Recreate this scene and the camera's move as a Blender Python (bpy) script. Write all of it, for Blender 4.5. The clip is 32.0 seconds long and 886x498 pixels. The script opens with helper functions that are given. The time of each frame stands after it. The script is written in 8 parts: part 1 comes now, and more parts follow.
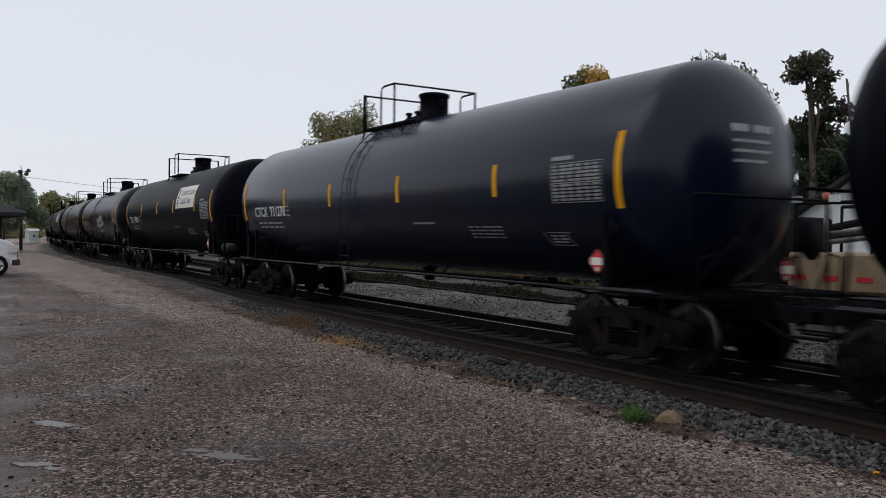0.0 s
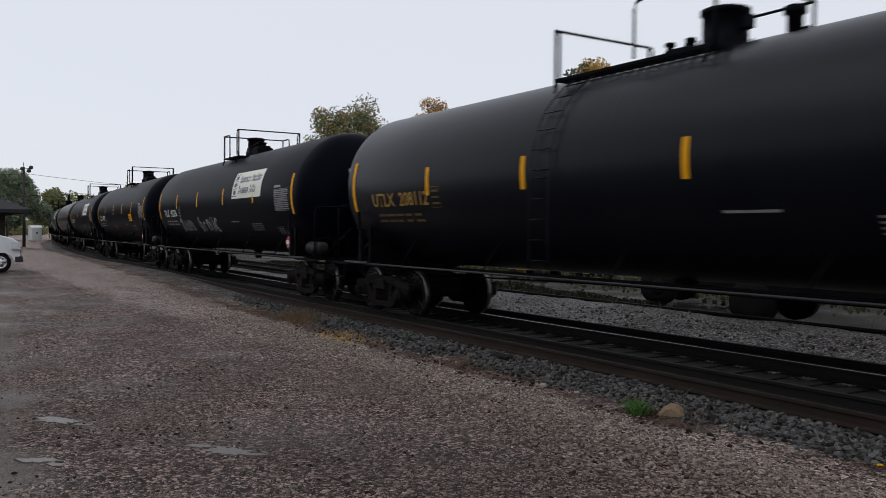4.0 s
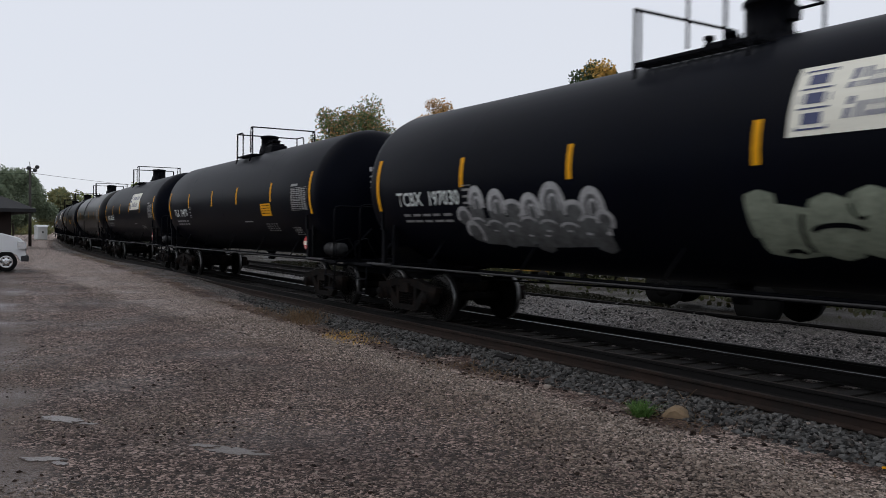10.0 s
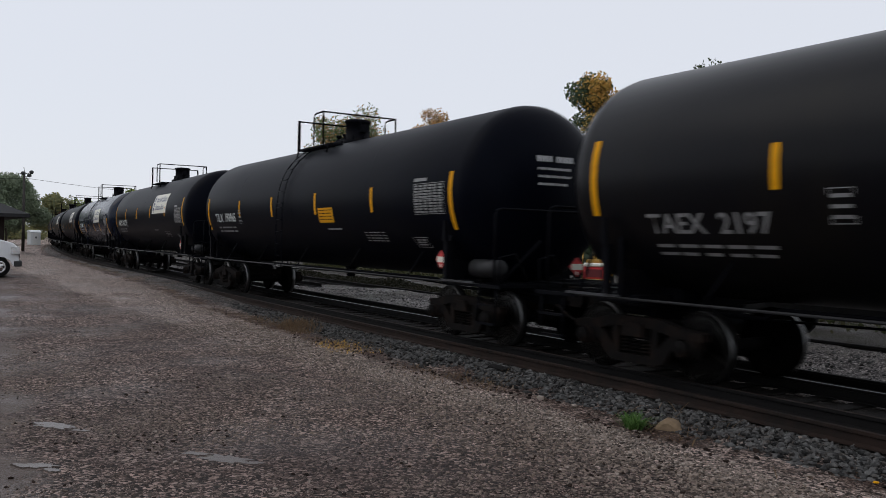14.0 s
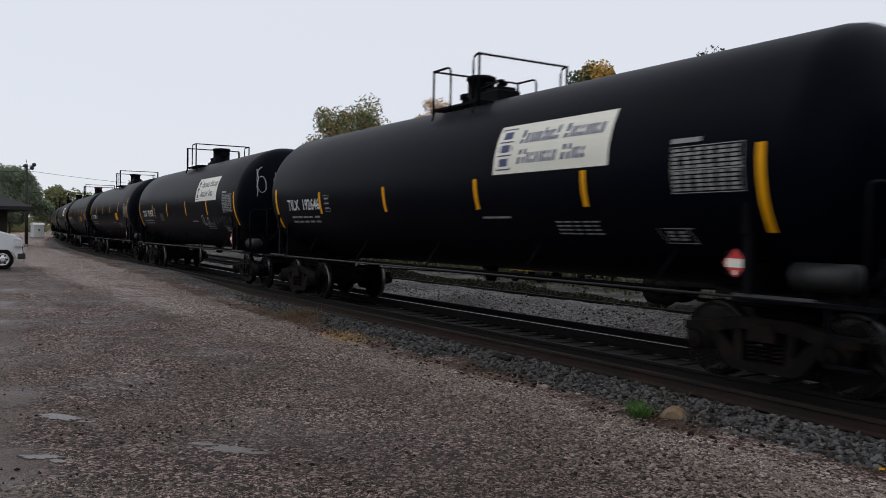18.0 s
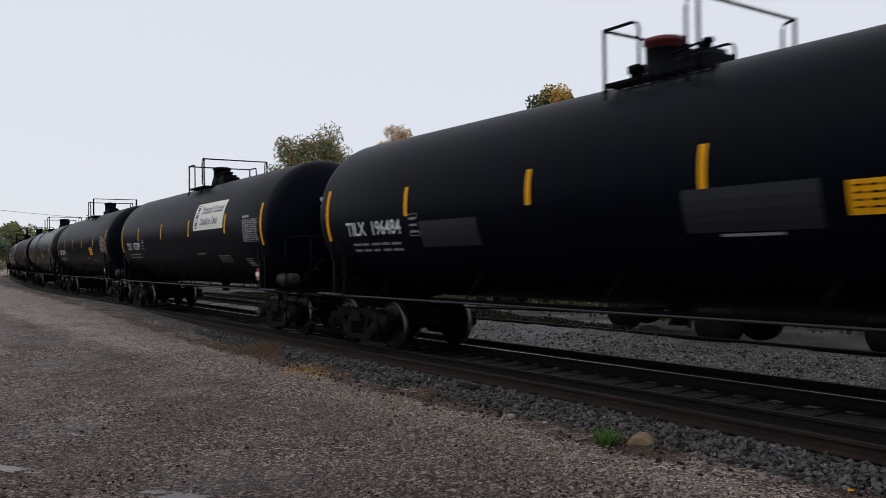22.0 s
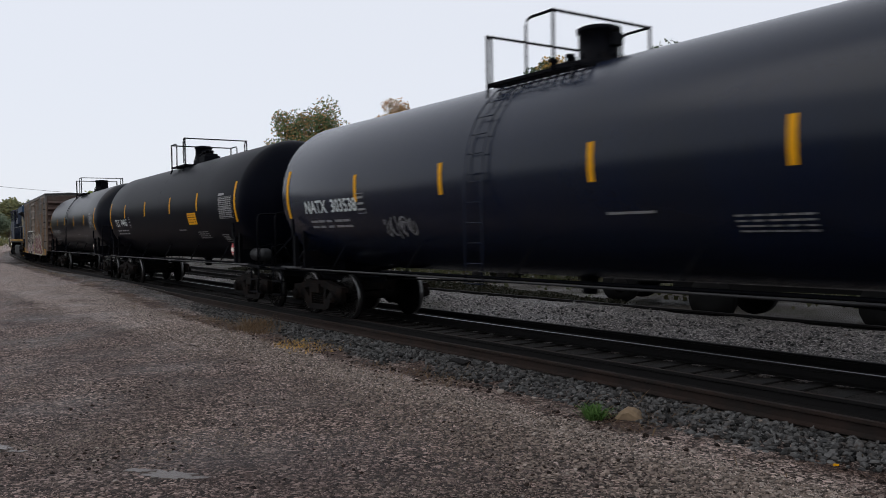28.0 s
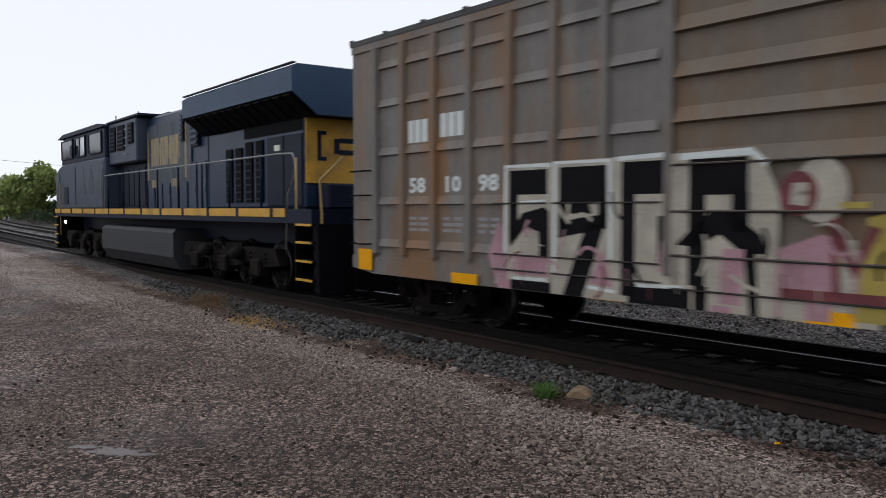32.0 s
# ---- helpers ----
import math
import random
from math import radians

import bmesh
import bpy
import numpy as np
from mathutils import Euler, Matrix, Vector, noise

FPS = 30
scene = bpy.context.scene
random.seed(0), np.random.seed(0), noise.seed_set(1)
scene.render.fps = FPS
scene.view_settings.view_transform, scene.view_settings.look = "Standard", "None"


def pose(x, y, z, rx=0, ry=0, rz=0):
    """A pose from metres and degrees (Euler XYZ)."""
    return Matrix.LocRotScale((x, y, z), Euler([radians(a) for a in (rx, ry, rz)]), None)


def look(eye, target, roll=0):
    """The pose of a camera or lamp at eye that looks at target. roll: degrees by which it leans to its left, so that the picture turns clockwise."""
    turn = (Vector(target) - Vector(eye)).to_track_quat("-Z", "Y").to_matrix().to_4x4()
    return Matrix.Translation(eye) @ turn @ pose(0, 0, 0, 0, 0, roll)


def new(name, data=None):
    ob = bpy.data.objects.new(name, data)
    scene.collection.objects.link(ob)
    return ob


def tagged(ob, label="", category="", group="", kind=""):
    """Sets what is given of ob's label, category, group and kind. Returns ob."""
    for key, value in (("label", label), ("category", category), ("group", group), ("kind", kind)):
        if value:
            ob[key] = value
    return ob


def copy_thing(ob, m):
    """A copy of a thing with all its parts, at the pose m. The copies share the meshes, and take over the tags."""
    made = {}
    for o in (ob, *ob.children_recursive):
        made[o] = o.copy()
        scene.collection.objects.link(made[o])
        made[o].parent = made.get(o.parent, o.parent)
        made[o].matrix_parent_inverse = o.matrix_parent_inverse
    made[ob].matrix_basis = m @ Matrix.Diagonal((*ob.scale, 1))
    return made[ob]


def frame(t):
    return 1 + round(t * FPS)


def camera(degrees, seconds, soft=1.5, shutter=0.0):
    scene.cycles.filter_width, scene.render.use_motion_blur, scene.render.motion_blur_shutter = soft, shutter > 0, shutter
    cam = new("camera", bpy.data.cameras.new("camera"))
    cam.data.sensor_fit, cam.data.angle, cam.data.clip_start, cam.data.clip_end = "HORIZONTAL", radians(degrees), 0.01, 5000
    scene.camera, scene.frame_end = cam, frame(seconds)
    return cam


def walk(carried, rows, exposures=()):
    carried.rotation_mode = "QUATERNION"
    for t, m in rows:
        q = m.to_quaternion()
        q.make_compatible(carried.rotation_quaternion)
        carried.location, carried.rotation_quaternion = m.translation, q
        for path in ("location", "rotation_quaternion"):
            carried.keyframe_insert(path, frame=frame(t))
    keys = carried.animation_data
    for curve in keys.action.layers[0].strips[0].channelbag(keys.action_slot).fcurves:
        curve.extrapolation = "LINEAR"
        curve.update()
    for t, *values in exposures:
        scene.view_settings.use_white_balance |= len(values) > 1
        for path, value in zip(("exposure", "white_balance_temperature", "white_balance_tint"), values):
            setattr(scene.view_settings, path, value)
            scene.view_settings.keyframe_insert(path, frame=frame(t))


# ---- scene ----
# ---- numbers of the place: z = 0 is the top of the rails, the train runs towards +x ----
EYE_Z, TRACK_Y = 1.7176, 9.1892
PITCH, STRIPE = 18.105, 7.2865          # coupled length of a tank car, its end stripes from its middle
GROUND_Z = -0.32


def heading(s):
    """Turn of the track at arc length s (radians)."""
    s = max(-330.0, min(25.0, s))
    return -s * 0.0013043 if s > -38.669 else 0.050437 + (-38.669 - s) * 0.000852


TRACK = {}
px, py = 0.0, TRACK_Y
for i in range(0, -1601, -1):
    TRACK[i] = (px, py)
    a = heading((i - 0.5) * 0.5)
    px, py = px - 0.5 * math.cos(a), py + 0.5 * math.sin(a)
px, py = 0.0, TRACK_Y
for i in range(0, 1301):
    TRACK[i] = (px, py)
    a = heading((i + 0.5) * 0.5)
    px, py = px + 0.5 * math.cos(a), py - 0.5 * math.sin(a)


def on_track(s, off=0.0):
    """The place at arc length s, off metres beyond the middle of the track."""
    i = math.floor(s * 2)
    w = s * 2 - i
    (x0, y0), (x1, y1) = TRACK[i], TRACK[i + 1]
    a = heading(s)
    return Vector((x0 + (x1 - x0) * w + off * math.sin(a), y0 + (y1 - y0) * w + off * math.cos(a), 0))


# how far the train has run, seconds and metres
RUN = ((0, 0), (6, 91.8), (9, 137.4), (13, 198.2), (19, 288.6), (21, 318.5), (22, 333.3), (23, 348.2), (28, 422.3), (31, 466.7), (32, 481.9))


def run(t):
    ts, ds = [r[0] for r in RUN], [r[1] for r in RUN]
    i = max(j for j in range(len(ts) - 1) if ts[j] <= t + 1e-9)
    v = [(ds[j + 1] - ds[j]) / (ts[j + 1] - ts[j]) for j in range(len(ts) - 1)]
    m = [v[0]] + [(v[j] + v[j + 1]) / 2 for j in range(len(v) - 1)] + [v[-1]]
    h = ts[i + 1] - ts[i]
    u = (t - ts[i]) / h
    return ((2 * u**3 - 3 * u**2 + 1) * ds[i] + (u**3 - 2 * u**2 + u) * h * m[i]
            + (3 * u**2 - 2 * u**3) * ds[i + 1] + (u**3 - u**2) * h * m[i + 1])


# ---- camera ----
cam = camera(56.957, 32.0, soft=0.7, shutter=0.2)
PATH = [
    (0, -0.006, 0.001, 1.716, 89.163, -0.750, 56.695),
    (0.5, -0.008, 0.002, 1.715, 89.039, -0.979, 56.625),
    (1, -0.011, 0.003, 1.714, 88.894, -0.862, 56.705),
    (1.5, -0.013, 0.006, 1.713, 88.739, -0.932, 56.777),
    (2, -0.014, 0.009, 1.712, 88.668, -1.005, 56.752),
    (2.5, -0.015, 0.012, 1.711, 88.603, -0.689, 56.534),
    (3, -0.015, 0.014, 1.711, 88.584, -0.585, 56.590),
    (3.5, -0.016, 0.016, 1.710, 88.737, -0.549, 56.709),
    (5.5, -0.016, 0.016, 1.711, 88.724, -0.147, 57.433),
    (6, -0.018, 0.017, 1.711, 88.724, -0.109, 57.531),
    (6.5, -0.019, 0.019, 1.711, 88.702, -0.149, 57.608),
    (7, -0.019, 0.021, 1.712, 88.634, -0.063, 57.678),
    (7.5, -0.018, 0.022, 1.712, 88.614, 0.039, 57.803),
    (8, -0.016, 0.022, 1.712, 88.629, -0.112, 57.541),
    (8.5, -0.014, 0.021, 1.712, 88.739, -0.439, 57.329),
    (9, -0.013, 0.020, 1.712, 88.800, -0.496, 57.230),
    (9.5, -0.012, 0.018, 1.711, 88.801, -0.587, 57.209),
    (10, -0.011, 0.016, 1.711, 88.845, -0.654, 57.206),
    (10.5, -0.010, 0.012, 1.712, 88.853, -0.673, 57.071),
    (11, -0.010, 0.009, 1.713, 88.869, -0.564, 56.994),
    (11.5, -0.010, 0.007, 1.714, 88.895, -0.515, 56.900),
    (12, -0.008, 0.006, 1.714, 89.036, -0.512, 56.348),
    (12.5, -0.006, 0.004, 1.714, 89.232, -0.785, 56.308),
    (13, -0.002, 0.002, 1.715, 89.345, -1.119, 56.642),
    (13.5, 0.002, -0.003, 1.716, 89.391, -1.112, 56.773),
    (14, 0.005, -0.008, 1.716, 89.547, -1.315, 56.806),
    (14.5, 0.008, -0.013, 1.716, 89.637, -1.191, 57.101),
    (16.5, -0.018, -0.024, 1.713, 89.436, -1.237, 57.812),
    (17, -0.016, -0.015, 1.711, 89.355, -1.159, 57.811),
    (17.5, -0.021, -0.011, 1.705, 89.250, -1.183, 57.920),
    (18, -0.018, -0.004, 1.707, 88.844, -0.944, 56.996),
    (18.5, -0.004, 0.016, 1.714, 89.038, -1.513, 54.263),
    (19, -0.007, 0.037, 1.713, 88.741, -1.400, 54.390),
    (19.5, -0.047, 0.005, 1.712, 88.852, -1.850, 54.598),
    (20, -0.039, 0.027, 1.720, 88.281, -2.090, 53.955),
    (20.5, -0.036, 0.135, 1.737, 88.723, -1.705, 51.704),
    (21, -0.042, 0.137, 1.725, 88.023, 0.173, 52.107),
    (21.5, -0.112, 0.077, 1.750, 89.622, 1.739, 54.630),
    (22, -0.120, 0.149, 1.757, 90.626, 0.728, 54.568),
    (22.5, -0.113, 0.211, 1.754, 90.062, 0.967, 54.054),
    (23, -0.117, 0.231, 1.744, 88.882, 1.526, 55.113),
    (23.5, -0.129, 0.236, 1.749, 89.149, 1.033, 53.979),
    (24, -0.147, 0.243, 1.742, 88.885, 1.052, 54.042),
    (24.5, -0.144, 0.237, 1.750, 88.841, 1.200, 53.315),
    (25, -0.143, 0.236, 1.740, 88.878, 1.521, 53.844),
    (25.5, -0.146, 0.243, 1.746, 88.804, 1.130, 53.821),
    (27.5, -0.107, 0.303, 1.770, 88.878, 1.091, 54.189),
    (28, -0.100, 0.315, 1.774, 88.796, 1.004, 54.575),
    (28.5, -0.095, 0.329, 1.779, 88.339, 0.908, 54.414),
    (29, -0.092, 0.343, 1.782, 87.881, 0.703, 53.778),
    (29.5, -0.091, 0.352, 1.783, 87.417, 0.657, 53.553),
    (30, -0.091, 0.357, 1.783, 87.203, 0.163, 52.769),
    (30.5, -0.091, 0.359, 1.783, 87.152, 0.022, 52.206),
    (31, -0.091, 0.361, 1.784, 87.029, 0.365, 53.412),
    (31.5, -0.090, 0.362, 1.784, 87.138, 0.300, 52.993),
    (32, -0.090, 0.364, 1.785, 87.151, 0.060, 51.722),
]
walk(cam, [(t, pose(*p)) for t, *p in PATH], exposures=((0, 0.03), (19, 0.03), (20, 0.08), (21, 0.25), (22, 0.03), (24, 0.07), (25.5, 0.07), (28, 0.12), (29, 0.2), (30, 0.3), (31, 0.33), (32, 0.31)))

# ---- light: an overcast day ----
world = bpy.data.worlds.new("world")
scene.world = world
world.use_nodes = True
wn = world.node_tree
wn.nodes.clear()
sky = wn.nodes.new("ShaderNodeTexSky")
sky.sky_type, sky.sun_disc = "NISHITA", False
sky.sun_elevation, sky.sun_rotation = radians(48), radians(215)
dim = wn.nodes.new("ShaderNodeMixRGB")
dim.blend_type, dim.inputs[0].default_value = "MULTIPLY", 1.0
dim.inputs[2].default_value = (0.1, 0.1, 0.1, 1)
cloud = wn.nodes.new("ShaderNodeMixRGB")
cloud.inputs[0].default_value = 0.9
cloud.inputs[2].default_value = (0.765, 0.793, 0.866, 1)
back = wn.nodes.new("ShaderNodeBackground")
wout = wn.nodes.new("ShaderNodeOutputWorld")
wn.links.new(sky.outputs[0], dim.inputs[1])
wn.links.new(dim.outputs[0], cloud.inputs[1])
wn.links.new(cloud.outputs[0], back.inputs[0])
wn.links.new(back.outputs[0], wout.inputs[0])
back.inputs[1].default_value = 1.0
sun = new("sun", bpy.data.lights.new("sun", "SUN"))
sun.data.energy, sun.data.angle, sun.data.color = 0.35, radians(40), (1, 0.97, 0.93)
sun.matrix_world = look((-20, -30, 45), (0, 0, 0))


# ---- materials ----
def mat(name, col, rough=0.6, metal=0.0, var=0.25, scale=3.0, fine=40.0, bump=0.2, depth=0.01, second=None, amount=0.5, spec=0.5, island=0.0, stretch=(1, 1, 1), emit=0.0):
    """Grain at two scales; second: a colour of stains or wear, amount of it."""
    m = bpy.data.materials.new(name)
    m.use_nodes = True
    n, l = m.node_tree.nodes, m.node_tree.links
    b = n["Principled BSDF"]
    b.inputs["Roughness"].default_value, b.inputs["Metallic"].default_value = rough, metal
    b.inputs["Specular IOR Level"].default_value = spec
    co = n.new("ShaderNodeTexCoord")
    mp = n.new("ShaderNodeMapping")
    mp.inputs["Scale"].default_value = stretch
    l.new(co.outputs["Object"], mp.inputs[0])
    big, small = n.new("ShaderNodeTexNoise"), n.new("ShaderNodeTexNoise")
    for t, sc, de in ((big, scale, 5), (small, fine, 3)):
        t.inputs["Scale"].default_value, t.inputs["Detail"].default_value = sc, de
        l.new(mp.outputs[0], t.inputs["Vector"])
    ramp = n.new("ShaderNodeValToRGB")
    dark = [c * (1 - var) for c in col]
    light = [min(1, c * (1 + var)) for c in col]
    ramp.color_ramp.elements[0].position, ramp.color_ramp.elements[1].position = 0.3, 0.7
    ramp.color_ramp.elements[0].color, ramp.color_ramp.elements[1].color = (*dark, 1), (*light, 1)
    mixed = n.new("ShaderNodeMath")
    mixed.operation = "MULTIPLY_ADD"
    mixed.inputs[1].default_value, mixed.inputs[2].default_value = 0.45, 0.0
    l.new(small.outputs[0], mixed.inputs[0])
    add = n.new("ShaderNodeMath")
    add.operation = "MULTIPLY_ADD"
    add.inputs[1].default_value = 0.55
    l.new(big.outputs[0], add.inputs[0])
    l.new(mixed.outputs[0], add.inputs[2])
    l.new(add.outputs[0], ramp.inputs[0])
    out = ramp.outputs[0]
    if second:
        stain = n.new("ShaderNodeTexNoise")
        stain.inputs["Scale"].default_value, stain.inputs["Detail"].default_value = scale * 0.6, 8
        stain.inputs["Roughness"].default_value = 0.65
        l.new(mp.outputs[0], stain.inputs["Vector"])
        sr = n.new("ShaderNodeValToRGB")
        sr.color_ramp.elements[0].position, sr.color_ramp.elements[1].position = 0.62 - 0.3 * amount, 0.78 - 0.25 * amount
        l.new(stain.outputs[0], sr.inputs[0])
        mx = n.new("ShaderNodeMixRGB")
        mx.inputs[2].default_value = (*second, 1)
        l.new(sr.outputs[0], mx.inputs[0])
        l.new(out, mx.inputs[1])
        out = mx.outputs[0]
    if island:
        geo, hsv = n.new("ShaderNodeNewGeometry"), n.new("ShaderNodeHueSaturation")
        ma = n.new("ShaderNodeMath")
        ma.operation = "MULTIPLY_ADD"
        ma.inputs[1].default_value, ma.inputs[2].default_value = 2 * island, 1 - island
        l.new(geo.outputs["Random Per Island"], ma.inputs[0])
        l.new(ma.outputs[0], hsv.inputs["Value"])
        l.new(out, hsv.inputs["Color"])
        out = hsv.outputs[0]
    l.new(out, b.inputs["Base Color"])
    if bump:
        bp = n.new("ShaderNodeBump")
        bp.inputs["Strength"].default_value, bp.inputs["Distance"].default_value = bump, depth
        l.new(add.outputs[0], bp.inputs["Height"])
        l.new(bp.outputs[0], b.inputs["Normal"])
    if emit:
        l.new(out, b.inputs["Emission Color"])
        b.inputs["Emission Strength"].default_value = emit
    return m


def leafy(name, a, b, c):
    """Leaves: a colour for each leaf out of three."""
    m = bpy.data.materials.new(name)
    m.use_nodes = True
    n, l = m.node_tree.nodes, m.node_tree.links
    p = n["Principled BSDF"]
    p.inputs["Roughness"].default_value = 0.6
    p.inputs["Specular IOR Level"].default_value = 0.25
    geo, ramp = n.new("ShaderNodeNewGeometry"), n.new("ShaderNodeValToRGB")
    e = ramp.color_ramp.elements
    e[0].color, e[1].color = (*a, 1), (*c, 1)
    e.new(0.5).color = (*b, 1)
    l.new(geo.outputs["Random Per Island"], ramp.inputs[0])
    l.new(ramp.outputs[0], p.inputs["Base Color"])
    tr = n.new("ShaderNodeBsdfTranslucent")
    l.new(ramp.outputs[0], tr.inputs[0])
    ms = n.new("ShaderNodeMixShader")
    ms.inputs[0].default_value = 0.4
    l.new(p.outputs[0], ms.inputs[1])
    l.new(tr.outputs[0], ms.inputs[2])
    l.new(ms.outputs[0], n["Material Output"].inputs[0])
    return m


TANK_BLACK = mat("tank paint black", (0.0019, 0.0026, 0.0058), 0.4, var=0.3, scale=0.9, fine=25, bump=0.05, depth=0.004, second=(0.0029, 0.0034, 0.0058), amount=0.35, spec=0.032, stretch=(1, 1, 0.35))
TANK_BLUE = mat("tank paint slate", (0.0036, 0.0076, 0.0205), 0.24, var=0.2, scale=0.8, fine=25, bump=0.05, depth=0.004, second=(0.0055, 0.0085, 0.0165), amount=0.35, spec=0.27, stretch=(1, 1, 0.35))
TANK_GREY = mat("tank paint worn grey", (0.0024, 0.0034, 0.007), 0.32, var=0.3, scale=0.8, fine=25, bump=0.05, depth=0.004, second=(0.0044, 0.0053, 0.008), amount=0.45, spec=0.13, stretch=(1, 1, 0.35))
TANK_BROWN = mat("tank paint brownish", (0.0043, 0.0043, 0.0058), 0.33, var=0.3, scale=0.8, fine=25, bump=0.05, depth=0.004, second=(0.0076, 0.0067, 0.006), amount=0.45, spec=0.13, stretch=(1, 1, 0.35))
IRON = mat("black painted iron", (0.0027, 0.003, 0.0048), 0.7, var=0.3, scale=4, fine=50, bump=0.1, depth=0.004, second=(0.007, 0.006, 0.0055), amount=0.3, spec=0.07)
TRUCK = mat("grimy cast steel", (0.0055, 0.0048, 0.0046), 0.8, var=0.35, scale=5, fine=60, bump=0.3, depth=0.006, second=(0.019, 0.0115, 0.0085), amount=0.45, spec=0.1)
WHEEL = mat("sooty wheel steel", (0.0036, 0.0033, 0.0034), 0.9, var=0.4, scale=6, fine=50, bump=0.2, depth=0.004, second=(0.009, 0.0068, 0.0056), amount=0.35, spec=0.04)
EDGE_LIT = mat("worn grey steel edge", (0.04, 0.042, 0.046), 0.5, var=0.35, scale=3, fine=30, bump=0.1, depth=0.003, second=(0.02, 0.02, 0.022), amount=0.45)
RESERVOIR = mat("dusty black reservoir paint", (0.0065, 0.0066, 0.0078), 0.6, var=0.3, scale=4, fine=40, bump=0.1, depth=0.003)
BLUE_CAP = mat("blue bearing cap paint", (0.014, 0.022, 0.045), 0.7, var=0.3, scale=8, second=(0.02, 0.02, 0.025), amount=0.4)
TREAD = mat("worn wheel steel", (0.15, 0.15, 0.15), 0.42, metal=1.0, var=0.2, scale=6, bump=0.05)
RAIL_TOP = mat("polished rail head", (0.045, 0.047, 0.054), 0.4, metal=1.0, var=0.15, scale=3, bump=0.03)
RAIL_RUST = mat("brown rail rust", (0.024, 0.0145, 0.011), 0.8, var=0.3, scale=4, fine=70, bump=0.3, depth=0.004, second=(0.013, 0.01, 0.0085), amount=0.5, spec=0.2)
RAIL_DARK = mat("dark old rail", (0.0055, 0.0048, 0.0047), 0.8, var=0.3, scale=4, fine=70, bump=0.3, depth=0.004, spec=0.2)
# these two dark colours hold oil and the shade under the train
OILY_SHADED = mat("oily dark ballast", (0.017, 0.0145, 0.0125), 0.9, var=0.7, scale=9, fine=35, bump=1.0, depth=0.04, second=(0.008, 0.0065, 0.0055), amount=0.5, spec=0.12)
OILY_SHADED_STONES = mat("oily ballast stones", (0.034, 0.03, 0.027), 0.9, var=0.4, scale=18, fine=90, bump=0.3, island=0.8, spec=0.2)
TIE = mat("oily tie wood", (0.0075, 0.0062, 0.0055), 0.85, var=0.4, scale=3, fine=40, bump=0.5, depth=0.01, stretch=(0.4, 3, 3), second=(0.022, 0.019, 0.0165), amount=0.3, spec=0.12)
YELLOW = mat("yellow reflective tape", (0.74, 0.34, 0.004), 0.6, var=0.12, scale=6, bump=0.05, spec=0.12)
WHITE = mat("white stencil paint", (0.58, 0.62, 0.6), 0.6, var=0.12, scale=8, bump=0)
DULL_WHITE = mat("dull white stencil", (0.23, 0.23, 0.23), 0.6, var=0.2, scale=8, bump=0)
END_INK = mat("greyed white stencil", (0.4, 0.4, 0.4), 0.6, var=0.2, scale=8, bump=0)
GOLD_DIM = mat("dim yellow stencil", (0.09, 0.055, 0.015), 0.6, var=0.2, scale=8, bump=0)
GOLD = mat("orange yellow stencil", (0.3, 0.17, 0.02), 0.6, var=0.2, scale=8, bump=0)
SIGN_WHITE = mat("white vinyl sign", (0.72, 0.7, 0.6), 0.45, var=0.08, scale=2, bump=0.02)
SIGN_BLUE = mat("blue sign print", (0.03, 0.04, 0.12), 0.5, var=0.1, bump=0)
RED = mat("red placard print", (0.5, 0.03, 0.03), 0.5, var=0.15, bump=0)
SPRAY = mat("white spray paint", (0.34, 0.34, 0.345), 0.7, var=0.4, scale=5, fine=20, bump=0)
GREY_PATCH = mat("grey touch-up paint", (0.0036, 0.005, 0.0092), 0.5, var=0.15, scale=4, bump=0)
PEBBLE = mat("loose pebbles", (0.155, 0.12, 0.097), 0.9, var=0.3, scale=20, fine=90, bump=0.2, island=0.75)
STONES = mat("ballast stones", (0.066, 0.065, 0.063), 0.9, var=0.55, scale=18, fine=90, bump=0.4, island=0.9, spec=0.3, second=(0.045, 0.036, 0.03), amount=0.4)
PALE_GREEN = mat("pale green spray paint", (0.22, 0.25, 0.19), 0.7, var=0.35, scale=5, fine=20, bump=0)
GREY_THIN = mat("faint grey spray paint", (0.02, 0.022, 0.022), 0.7, var=0.6, scale=4, fine=14, bump=0)
GREY_FILL = mat("thin grey spray paint", (0.085, 0.09, 0.092), 0.7, var=0.6, scale=4, fine=14, bump=0)
DULL_RED = mat("dull red paint", (0.12, 0.012, 0.015), 0.6, var=0.2)
CLOD = mat("dark earth clods", (0.024, 0.016, 0.0125), 0.95, var=0.4, scale=20, fine=80, bump=0.4, island=0.4, spec=0.15)
PALE_PEBBLE = mat("pale pebbles", (0.27, 0.225, 0.192), 0.9, var=0.3, scale=20, fine=80, bump=0.3, island=0.5, spec=0.3)
LOOSE = mat("single grey stones", (0.1, 0.097, 0.093), 0.9, var=0.5, scale=14, fine=90, bump=0.3, spec=0.3, second=(0.035, 0.033, 0.033), amount=0.45)
BARK = mat("bark", (0.09, 0.075, 0.06), 0.9, var=0.4, scale=4, fine=30, bump=0.6, depth=0.03, stretch=(1, 1, 0.2))
LEAF_DARK = leafy("dark green leaves", (0.032, 0.05, 0.028), (0.046, 0.068, 0.036), (0.065, 0.085, 0.045))
LEAF_PALE = leafy("thin grey-green leaves", (0.05, 0.07, 0.04), (0.08, 0.1, 0.055), (0.12, 0.125, 0.065))
